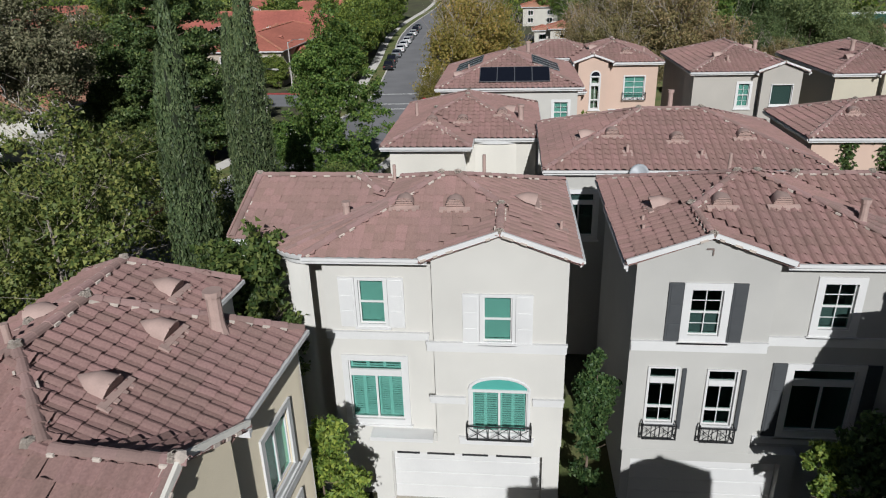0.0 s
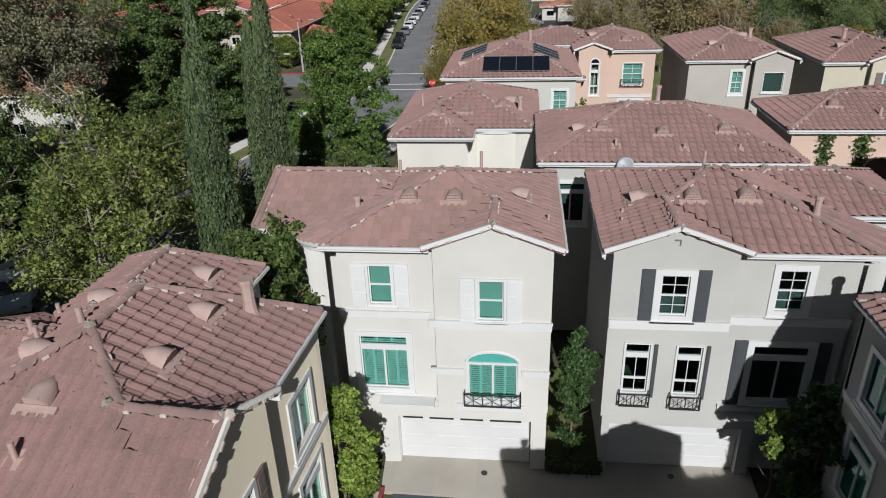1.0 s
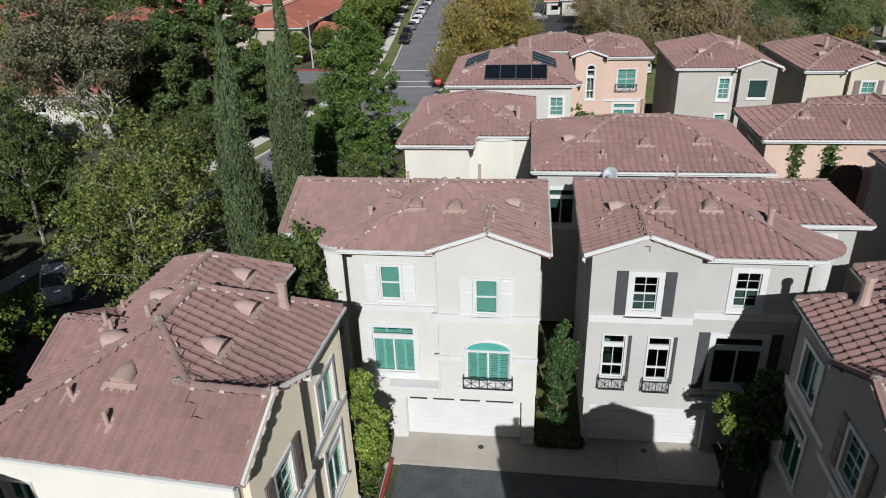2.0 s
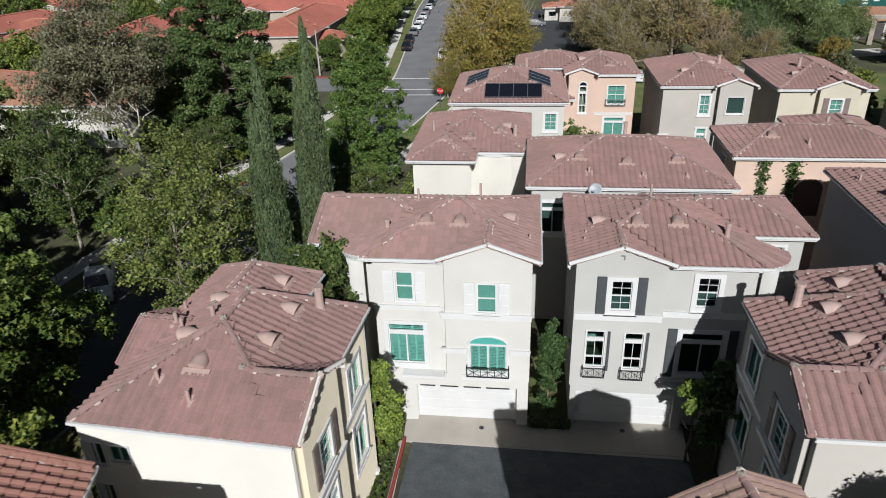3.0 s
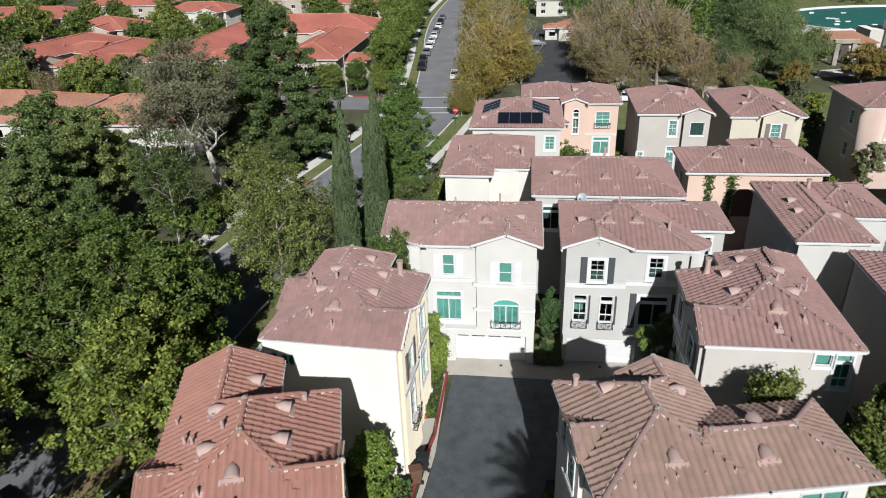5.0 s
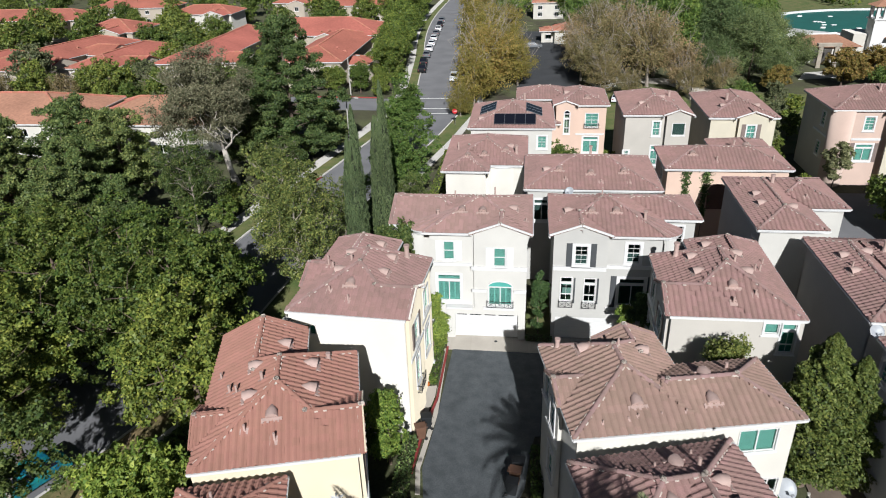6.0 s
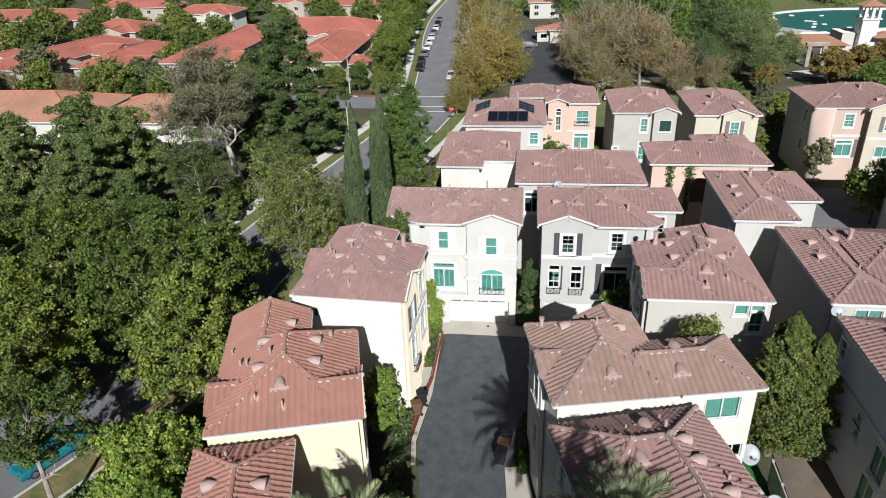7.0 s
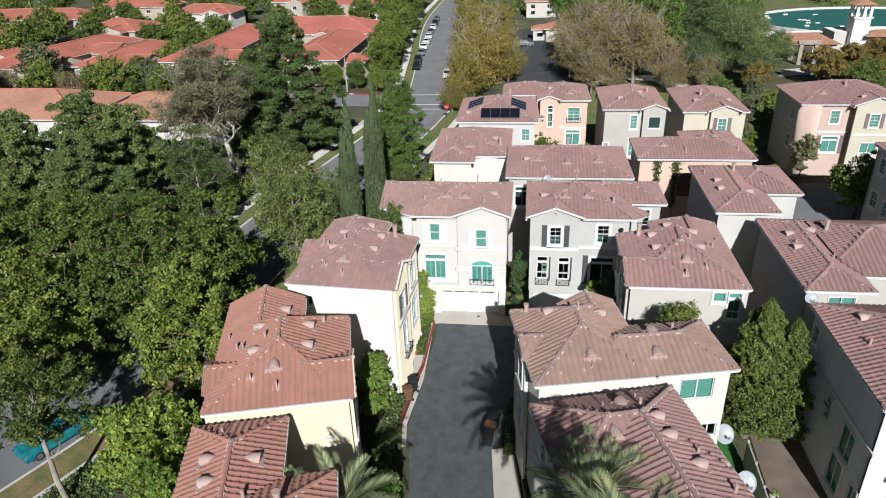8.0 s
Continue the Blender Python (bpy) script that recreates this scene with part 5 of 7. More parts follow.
def limbs(bm, h, r, top, rs, n=7, lean=0.5, start=0.35, spread=0.75, z_lift=0.4, twigs=0):
    """A trunk that tapers and forks into limbs."""
    w = [(0, 0, -0.15)]
    for k in range(1, 6):
        t = k / 5
        w.append((rs.uniform(-0.1, 0.1) * lean * h * 0.3, rs.uniform(-0.1, 0.1) * lean * h * 0.3, h * 0.8 * t))
    rad = [r * 1.25] + [r * (1 - 0.75 * k / 5) for k in range(1, 6)]
    tube(bm, w, rad, 8)
    for i in range(n):
        t = start + (0.9 - start) * (i + 0.5) / n
        k = min(4, int(t * 5))
        p0 = Vector(w[k]).lerp(Vector(w[k + 1]), t * 5 - k)
        a = i * 2.4 + rs.uniform(-0.4, 0.4)
        ln = top * spread * rs.uniform(0.7, 1.1)
        d = Vector((math.cos(a), math.sin(a), 0))
        p1 = p0 + d * ln * 0.5 + Vector((0, 0, ln * z_lift * 0.6))
        p2 = p0 + d * ln + Vector((rs.uniform(-0.2, 0.2) * ln, rs.uniform(-0.2, 0.2) * ln, ln * z_lift * 1.5))
        rr = r * (1 - 0.75 * t) * 0.6
        tube(bm, [p0, p1, p2], [rr, rr * 0.6, rr * 0.2], 5)
        for k in range(twigs):
            q0 = p0.lerp(p1, 0.5 + 0.5 * k / twigs) if k % 2 else p1.lerp(p2, k / twigs)
            dv = Vector(rs.normal(size=3)) * 0.6 + d * 0.5 + Vector((0, 0, 0.7))
            q2 = q0 + dv.normalized() * ln * rs.uniform(0.35, 0.75)
            q1 = q0.lerp(q2, 0.5) + Vector(rs.normal(size=3)) * ln * 0.05
            tube(bm, [q0, q1, q2], [rr * 0.4, rr * 0.28, rr * 0.1], 4)


def broad_tree(name, label, h, r, material, bark, seed, leaves=5200, size=0.2, crown_lo=0.3, blobs=16, squash=1.0, trunk=0.2, inner=0.6, cat="tree", group="", twigs=0, z_lift=0.4, per=34, tight=0.17, limb_n=7, taper=0.0, spread=0.75, shift=(0, 0)):
    """A tree whose crown is built of boughs, and each bough of leafy sprays."""
    rs = np.random.RandomState(seed)
    t = thing(name, Matrix(), label, cat, group)
    bm = bmesh.new()
    limbs(bm, h, trunk, r, rs, n=limb_n, twigs=twigs, z_lift=z_lift, spread=spread)
    for v in bm.verts:
        k = (max(0.0, v.co.z) / (h * 0.7)) ** 1.3
        v.co.x += shift[0] * k
        v.co.y += shift[1] * k
    part("trunk", bm, bark, t, smooth=True)
    zc, zr = h * (1 + crown_lo) / 2, h * (1 - crown_lo) / 2
    cs, rad = [], []
    for k in range(blobs):
        d = rs.normal(size=3)
        d /= np.linalg.norm(d)
        q = rs.uniform(0.4, 0.82)
        w = 1 - taper * max(0, d[2])
        cs.append((shift[0] + d[0] * r * q * w, shift[1] + d[1] * r * q * w, zc + d[2] * zr * q * squash))
        rad.append(rs.uniform(0.24, 0.42) * min(r, zr) * 1.05 * (1 - 0.4 * taper * max(0, d[2])))
    cs.append((shift[0], shift[1], zc + zr * 0.45))
    rad.append(min(r, zr) * 0.5 * (1 - 0.5 * taper))
    rad = np.array(rad)
    cnt = (rad ** 2 / (rad ** 2).sum() * leaves).astype(int)
    out, ups = [], []
    for c, q, n in zip(cs, rad, cnt):
        n_sub = max(5, n // per)
        sub = in_ball(n_sub, rs, inner)
        sub[:, 2] = np.where(sub[:, 2] < -0.3, sub[:, 2] * 0.6, sub[:, 2])
        idx = rs.randint(0, n_sub, n)
        off = rs.normal(size=(n, 3)) * tight * q * (1, 1, 0.75)
        p = np.array(c) + sub[idx] * q + off
        p[:, 2] = np.maximum(p[:, 2], h * crown_lo * 0.6)
        out.append(p)
        u = sub[idx] * 0.55 + off / (tight * q) * 0.45
        ups.append(u / (np.linalg.norm(u, axis=1)[:, None] + 1e-6))
    tri_mesh("crown", leaf_tris(np.concatenate(out), size, rs, np.concatenate(ups), 0.4), material, t)
    return t


def pine_tree(name, label, h, r, material, bark, seed, leaves=30000, size=0.2, lo=0.1):
    """A pine: whorls of boughs that carry rounded tufts of needles, uneven in length."""
    rs = np.random.RandomState(seed)
    t = thing(name, Matrix(), label, "pine tree")
    bm = bmesh.new()
    tube(bm, [(0, 0, -0.1), (0.1, 0, h * 0.4), (0, 0.1, h * 0.75), (0.05, 0, h * 0.98)], [0.36, 0.27, 0.15, 0.04], 8)
    tips = []
    levels = int(h / 1.15)
    for k in range(levels):
        u = lo + (0.97 - lo) * k / levels
        z = h * u
        rr = r * min(1.0, 0.78 + 0.9 * (u - lo)) * (1 - max(0, u - 0.3) / 0.72) ** 0.75
        nb = 7
        for b in range(nb):
            a = k * 1.1 + b * 2 * math.pi / nb + rs.uniform(-0.3, 0.3)
            ln = max(0.5, rr * rs.uniform(0.6, 1.15))
            e = np.array((math.cos(a) * ln, math.sin(a) * ln, z + ln * 0.2))
            if b % 2 == 0:
                tube(bm, [(0, 0, z), (e[0] * 0.5, e[1] * 0.5, z + ln * 0.06), tuple(e)], [0.07, 0.045, 0.015], 4)
            m = max(2, int(ln * 0.7))
            for j in range(m):
                f = 0.3 + 0.75 * (j + rs.uniform(0, 1)) / m
                tips.append(np.array((0, 0, z)) * (1 - f) + e * f + rs.normal(size=3) * (0.35, 0.35, 0.2))
    part("trunk", bm, bark, t, smooth=True)
    tips = np.array(tips)
    idx = rs.randint(0, len(tips), leaves)
    off = in_ball(leaves, rs, 0.3) * (0.72, 0.72, 0.46) + rs.normal(size=(leaves, 3)) * 0.09
    up = off * (1, 1, 1.5) + (0, 0, 0.1)
    up /= np.linalg.norm(up, axis=1)[:, None]
    tri_mesh("crown", leaf_tris(tips[idx] + off, size, rs, up, 0.45), material, t)
    return t


def column_tree(name, label, h, r, material, seed, leaves=4500, size=0.13, cat="cypress tree", taper=1.0, lo=0.02, drop=0.75, rise=1.0, lumps=1.0):
    """A dense upright tree: a spindle of small sprays over a core coloured as inner shade."""
    rs = np.random.RandomState(seed)
    t = thing(name, Matrix(), label, cat)
    bm = bmesh.new()
    tube(bm, [(0, 0, -0.1), (0.03, 0, h * 0.4), (0, 0.03, h * 0.85)], [r * 0.18, r * 0.12, 0.02], 7)
    part("trunk", bm, BARK, t, smooth=True)
    out, ups = [], []
    n = leaves
    u = rs.uniform(lo, 1, n) ** 0.92
    prof = r * np.clip(np.minimum(u * 7 + 0.3, 1) * (1 - u ** 2.6) ** (0.6 * taper), 0.02, 1)
    a = rs.uniform(0, 2 * math.pi, n)
    lump = 1 + lumps * (0.10 * np.sin(a * 3 + u * 23) + 0.08 * np.sin(a * 5 - u * 41) + 0.07 * np.sin(a * 9 + u * 70))
    q = prof * lump * rs.uniform(0.8, 1.04, n)
    cen = np.stack([np.cos(a) * q, np.sin(a) * q, u * h], axis=1)
    up = np.stack([np.cos(a), np.sin(a), np.full(n, 0.25)], axis=1)
    v = leaf_tris(cen, size, rs, up, drop, rise)
    tri_mesh("crown", v, material, t)
    # a near-black core paints the crown's inner shade, so that no light shows through
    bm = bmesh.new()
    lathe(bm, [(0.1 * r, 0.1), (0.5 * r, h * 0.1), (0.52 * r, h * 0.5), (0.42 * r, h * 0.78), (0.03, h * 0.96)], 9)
    part("inner_foliage", bm, CROWN_SHADE, t)
    return t


def palm_tree(name, label, h, seed, fronds=34, ln=2.9):
    rs = np.random.RandomState(seed)
    t = thing(name, Matrix(), label, "palm tree")
    bm = bmesh.new()
    rows = []
    for k in range(15):
        z = h * k / 14
        rows += [(0.2 + 0.015 * (k % 2) - 0.03 * k / 14, z)]
    lathe(bm, [(0.26, -0.1)] + rows + [(0.3, h + 0.3), (0.1, h + 0.7)], 12)
    part("trunk", bm, BARK, t)
    for f in range(fronds):
        a = f * 2.399 + rs.uniform(-0.15, 0.15)
        el = 1.4 - 1.5 * (f / fronds) + rs.uniform(-0.1, 0.1)
        L = ln * rs.uniform(0.85, 1.1)
        pts, p, e = [], np.array((0, 0, h + 0.45)), el
        d0 = np.array((math.cos(a), math.sin(a)))
        side = np.array((-d0[1], d0[0], 0))
        for k in range(9):
            pts.append(p.copy())
            p = p + np.array((d0[0] * math.cos(e), d0[1] * math.cos(e), math.sin(e))) * L / 8
            e -= 0.09 + 0.1 * k / 8
        fb = bmesh.new()
        tube(fb, [tuple(q) for q in pts], [0.03 * (1 - 0.85 * k / 8) for k in range(9)], 4)
        for k in range(46):
            u = 0.12 + 0.88 * k / 45
            i = min(7, int(u * 8))
            q = pts[i] * (1 - (u * 8 - i)) + pts[i + 1] * (u * 8 - i) if i < 8 else pts[8]
            tan = (pts[i + 1] - pts[i]) / np.linalg.norm(pts[i + 1] - pts[i])
            wl = 0.62 * math.sin(math.pi * min(1, u * 0.93 + 0.07)) ** 0.6 + 0.06
            for s in (-1, 1):
                tip = q + (side * s * 0.6 + tan * 0.8) * wl + np.array((0, 0, 0.22 * wl + rs.uniform(-0.05, 0.05)))
                m1 = (q * 0.6 + tip * 0.4) + tan * 0.036
                m2 = (q * 0.6 + tip * 0.4) - tan * 0.036
                fb.faces.new([fb.verts.new(tuple(c)) for c in (q, m1, tip, m2)])
        part("frond", fb, LEAF_PALM, t)
    return t


def put(ob, x, y, s=1.0, rz=0.0, z=G):
    ob.matrix_basis = Matrix.Translation((x, y, z)) @ Matrix.Rotation(rz, 4, "Z") @ Matrix.Scale(s, 4)
    return ob


def again(ob, x, y, s=1.0, rz=0.0, label="", z=G, sz=1.0):
    c = copy_thing(ob, Matrix.Translation((x, y, z)) @ Matrix.Rotation(rz, 4, "Z"))
    c.scale = (s, s, s * sz)
    if label:
        tagged(c, label)
    return c


# beside the court
put(broad_tree("laurel_tree", "bright green laurel tree beside the garage", 6.1, 1.15, LEAF_BRIGHT, BARK, 11, 22000, 0.065, 0.04, 30, trunk=0.07, squash=1.1, per=34, tight=0.18), -3.95, 14.1)
put(broad_tree("hedge_tree", "narrow leafy tree between two grey houses", 6.2, 0.72, LEAF_DEEP, BARK, 12, 11000, 0.065, 0.08, 28, trunk=0.05, squash=1.1, per=30, tight=0.25), 3.85, 18.2)
put(broad_tree("laurel_tree", "bright green leafy tree between two cream houses", 6.0, 1.45, LEAF_BRIGHT, BARK, 14, 20000, 0.08, 0.04, 34, trunk=0.09, squash=1.1, per=36, tight=0.17), -5.3, 3.2)
put(broad_tree("laurel_tree", "bright green leafy tree between two cream houses", 4.6, 1.1, LEAF, BARK, 15, 11000, 0.08, 0.04, 24, trunk=0.07, per=36, tight=0.17), -7.2, 2.6)
put(broad_tree("lemon_tree", "small yellow-green lemon tree before the grey house", 4.9, 0.72, LEAF_BRIGHT, BARK, 21, 5500, 0.075, 0.48, 14, trunk=0.06), 10.1, 15.5)
put(broad_tree("shade_tree", "dark leafy tree in the shade of a grey house", 6.1, 1.6, LEAF_DEEP, BARK, 22, 11000, 0.09, 0.06, 14, trunk=0.09), 11.35, 15.3)
put(broad_tree("olive_tree", "grey-green tree beside a taupe house", 9.3, 1.75, LEAF_FICUS, BARK, 23, 13000, 0.075, 0.45, 20, trunk=0.1, twigs=3, per=30, tight=0.2), 14.0, 4.9)
FIC = dict(cat="tree", taper=1.35, lo=0.1, drop=0.35, rise=0.0, lumps=2.1)
put(column_tree("ficus_tree", "tall dense pointed ficus tree in a narrow yard", 10.4, 1.9, LEAF_FICUS, 24, 36000, 0.085, **FIC), 18.9, 3.7)
put(column_tree("ficus_tree", "tall dense pointed ficus tree in a narrow yard", 9.2, 1.45, LEAF_FICUS, 25, 22000, 0.085, **FIC), 20.6, 3.5)
put(broad_tree("brush_tree", "thin olive-brown tree beside the grey house", 10.4, 2.2, LEAF_MIX, BARK, 26, 12000, 0.1, 0.26, 22, trunk=0.11, twigs=3, per=40), -7.0, 17.6)
put(palm_tree("palm_tree", "date palm with grey-green fronds", 7.6, 31, 54, 3.3), 7.6, -10.6)
put(palm_tree("palm_tree", "tall date palm at the end of the court", 14.6, 33, 38, 3.4), 7.4, -20.2)
put(palm_tree("palm_tree", "date palm with grey-green fronds", 6.0, 32, 36, 3.4), -3.9, -10.7)
put(broad_tree("laurel_tree", "small bright green tree at the edge of the court", 4.5, 1.2, LEAF_BRIGHT, BARK, 16, 11000, 0.085, 0.1, 22, trunk=0.07, per=36, tight=0.17), -3.15, -6.0)


def cypress_tree(label, h, r, seed, stems):
    """A slender cypress: several upright spindles pressed together, with shade-coloured cores where they meet, each
    clad in rising sprays.
    """
    rs = np.random.RandomState(seed)
    t = thing("cypress_tree", Matrix(), label, "cypress tree")
    bm, core, out = bmesh.new(), bmesh.new(), []
    for k in range(stems):
        a = 2 * math.pi * k / stems + rs.uniform(-0.3, 0.3)
        q = r * rs.uniform(0.42, 0.56)
        x, y, hh, rr = q * math.cos(a), q * math.sin(a), h * (1 if k == 0 else rs.uniform(0.8, 0.95)), r * rs.uniform(0.5, 0.6)
        tube(bm, [(x * 0.3, y * 0.3, -0.1), (x, y, hh * 0.3), (x * 0.6, y * 0.6, hh * 0.9)], [0.13, 0.09, 0.02], 6)
        # solid near-black core per stem: shade between the sprays, put in as colour
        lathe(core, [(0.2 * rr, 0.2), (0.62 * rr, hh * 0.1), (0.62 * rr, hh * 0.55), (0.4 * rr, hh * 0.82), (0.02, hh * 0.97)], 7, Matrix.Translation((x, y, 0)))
        n = 13000
        u = rs.uniform(0.02, 1, n) ** 0.95
        w = rs.uniform(0, 2 * math.pi, n)
        prof = rr * np.clip(np.minimum(u * 6 + 0.35, 1) * (1 - u ** 3.4) ** 0.62, 0.03, 1)
        lump = 1 + 0.13 * np.sin(w * 3 + u * 31) + 0.1 * np.sin(w * 5 - u * 57) + 0.07 * np.sin(w * 2 + u * 120)
        d = prof * lump * rs.uniform(0.82, 1.05, n)
        lean = 1 - 0.4 * u ** 3
        cen = np.stack([x * lean + np.cos(w) * d, y * lean + np.sin(w) * d, u * hh], axis=1)
        up = np.stack([np.cos(w), np.sin(w), np.full(n, 0.3)], axis=1)
        out.append(leaf_tris(cen, 0.1, rs, up, 0.5, 1.0))
    part("trunk", bm, BARK, t, smooth=True)
    tri_mesh("crown", np.concatenate(out), LEAF_CYPRESS, t)
    part("inner_foliage", core, CROWN_SHADE, t)
    return t


put(cypress_tree("tall slender dark cypress with close upright stems", 17.0, 1.0, 41, 5), -11.75, 24.5)
put(cypress_tree("tall slender dark cypress with close upright stems", 18.4, 1.0, 42, 5), -9.95, 27.0, rz=0.6)

# low hedges and shrubs
def hedge(name, label, x0, x1, y0, y1, h, material, seed, dens=130, size=0.09):
    rs = np.random.RandomState(seed)
    t = thing(name, Matrix.Translation(((x0 + x1) / 2, (y0 + y1) / 2, G)), label, "hedge")
    hx, hy = (x1 - x0) / 2, (y1 - y0) / 2
    n = int(dens * (4 * hx * hy + 4 * (hx + hy) * h))
    p = rs.uniform(-1, 1, (n, 3)) * (hx, hy, h / 2) + (0, 0, h / 2)
    face = rs.randint(0, 5, n)
    for f, (ax, v) in enumerate(((0, hx), (0, -hx), (1, hy), (1, -hy), (2, h))):
        p[face == f, ax] = v
    p += rs.normal(size=(n, 3)) * 0.05
    p[:, 2] = np.clip(p[:, 2], 0.02, None)
    quad_mesh("foliage", leaf_quads(p, size, rs, 0.2), material, t)
    part("inner_foliage", boxes((-hx * 0.9, hx * 0.9, -hy * 0.9, hy * 0.9, 0, h * 0.9)), EARTH, t)
    return t


hedge("hedge", "low clipped green hedge beside the red kerb", -3.95, -3.45, 11.2, 15.0, 0.7, LEAF, 51)
hedge("hedge", "low dark green shrubs before the cream house", -4.6, -4.05, 11.2, 14.2, 0.9, LEAF_DEEP, 52)
hedge("hedge", "small green hedge at the end of the garage drive", -4.6, -3.5, 15.3, 16.3, 0.8, LEAF, 53)
hedge("hedge", "low green hedge beside the court path", 3.4, 3.9, 0.6, 4.6, 0.8, LEAF, 54)
hedge("hedge", "dark shrubs along a house wall", 10.4, 11.6, 7.6, 13.5, 0.8, LEAF_DEEP, 55)
hedge("hedge", "dark shrubs in the shade beside the houses", -4.6, -3.9, -4.0, 4.6, 1.1, LEAF_DEEP, 56)
hedge("hedge", "dark low hedge at the foot of a grey house", 2.95, 4.8, 17.2, 17.7, 0.35, LEAF_DEEP, 57)


def ground_cover(line, a, b, h, n, material, seed, size):
    """Ivy that spreads over the bank from a to b metres beside a line."""
    rs = np.random.RandomState(seed)
    k = rs.uniform(0, len(line) - 1.001, n)
    i = k.astype(int)
    q = np.array(line)
    d = q[i + 1] - q[i]
    p2 = q[i] + d * (k - i)[:, None]
    d /= np.linalg.norm(d, axis=1)[:, None]
    w = rs.uniform(a, b, n)
    x, y = p2[:, 0] + d[:, 1] * w, p2[:, 1] - d[:, 0] * w
    z = h * (0.55 + 0.3 * np.sin(x * 2.3 + y) * np.sin(y * 1.9 - x) + rs.uniform(-0.35, 0.35, n))
    t = thing("ivy", Matrix.Translation((0, 0, G)), "low dark ivy spreading over the bank by the verge", "ground cover")
    tagged(t, kind="stuff")
    quad_mesh("foliage", leaf_quads(np.stack((x, y, np.maximum(z, 0.03)), 1), size, rs, 0.2), material, t)


ground_cover(STREET[17:29], 7.5, 11.5, 0.4, 16000, LEAF_DEEP, 58, 0.1)
hedge("hedge", "green shrubs beside the pavement", -8.6, -7.2, 46, 62, 0.9, LEAF, 59, 60, 0.14)

# the wooded side of the street
oak = put(broad_tree("street_tree", "large leafy green tree beside the street", 11.5, 5.0, LEAF, BARK, 61, 32000, 0.118, 0.15, 34, trunk=0.26, twigs=4, per=95, tight=0.115, inner=0.8), -18.4, 5.2)
oak2 = put(broad_tree("street_tree", "large spreading green tree beside the street", 12.5, 5.6, LEAF_OAK, BARK, 62, 32000, 0.122, 0.15, 36, trunk=0.28, twigs=4, per=95, tight=0.115, inner=0.8), -21.8, 11.0, rz=1.0)
again(oak, -31.5, 4.0, 1.05, 2.0)
again(oak2, -33.5, 14.5, 1.0, 3.1)
again(oak, -38.5, 8.5, 1.1, 4.0)
again(oak2, -37.5, -2.5, 0.95, 0.4)
again(oak, -43.0, 18.0, 1.0, 5.0)
again(oak, -21.6, 15.0, 0.9, 4.4)
bush = put(broad_tree("laurel_tree", "leafy bright green tree beside the pavement", 6.8, 2.9, LEAF_BRIGHT, BARK, 76, 24000, 0.115, 0.06, 34, trunk=0.14, per=40, tight=0.13), -18.0, -3.6)
again(bush, -15.4, -7.6, 0.8, 2.0)
for x, y, s, r in ((-26.0, 9.0, 0.95, 0.7), (-29.0, 17.0, 0.9, 1.9), (-42.0, 11.0, 1.05, 4.4), (-28.5, 1.0, 0.8, 5.1), (-43.5, 2.0, 1.0, 2.9), (-49.0, 8.0, 1.0, 1.1), (-49.5, 14.0, 1.0, 3.9)):
    again(oak2, x, y, s, r)
wispy = put(broad_tree("street_tree", "thin leafy tree with open grey branches", 10.6, 3.9, LEAF_MIX, BARK_PALE, 63, 15500, 0.095, 0.08, 46, trunk=0.16, twigs=6, limb_n=12, spread=0.78, per=46, tight=0.16, inner=0.8), -16.8, 22.8)
again(wispy, -20.2, 30.0, 1.12, 2.0)
again(wispy, -32.2, 35.0, 0.85, 4.0, "slim leafy tree below the eucalyptus", sz=1.35)
again(wispy, -15.2, 32.0, 0.8, 3.0)
again(wispy, -11.4, 33.5, 0.5, 1.0, "small leafy tree beside the cypresses")
again(wispy, -9.6, 38.5, 0.6, 4.0, "small leafy tree beside the cypresses")
twigs = put(broad_tree("bare_tree", "leafless grey twiggy tree", 6.5, 2.0, LEAF_TWIG, BARK_PALE, 64, 900, 0.07, 0.15, 14, trunk=0.07, twigs=9, limb_n=12), -13.6, 21.5)
again(twigs, -19.0, 33.5, 1.1, 2.0)
put(broad_tree("young_tree", "slim pale-barked tree with thin yellowing leaves", 11.6, 3.2, LEAF_FICUS, BARK_PALE, 65, 6500, 0.11, 0.36, 20, trunk=0.19, twigs=3, limb_n=8, spread=0.55, z_lift=0.6, per=60), -22.9, -5.5)
put(broad_tree("eucalyptus_tree", "tall eucalyptus with grey-olive leaves and pale trunk", 17.4, 6.4, LEAF_GUM, BARK_WHITE, 66, 56000, 0.105, 0.34, 50, trunk=0.42, twigs=5, limb_n=14, z_lift=0.55, per=110, tight=0.17, inner=0.7, spread=0.55, shift=(-3.0, -0.5)), -33.2, 48.6)
pine = put(pine_tree("pine_tree", "large dark green pine by the street", 20.5, 7.8, LEAF_PINE, BARK, 67, 110000, 0.115), -28.6, 57.6)
pine2 = put(pine_tree("pine_tree", "dark green pine with drooping boughs", 13.4, 6.6, LEAF_PINE, BARK, 167, 42000, 0.13, 0.16), -50.0, 43.5)
for x, y, s, r in ((-57.5, 40.5, 0.9, 2.0), (-44.5, 34.0, 0.86, 3.0), (-52.0, 33.0, 0.9, 1.1), (-42.0, 27.5, 0.8, 4.2), (-44.0, 42.5, 0.92, 2.9), (-38.5, 31.5, 0.62, 1.4)):
    again(pine2, x, y, s, r)
again(pine, -37.0, 66.0, 0.62, 2.2)
again(pine2, -33.5, 55.5, 0.66, 4.6)
again(pine2, -25.6, 63.5, 0.6, 0.3)
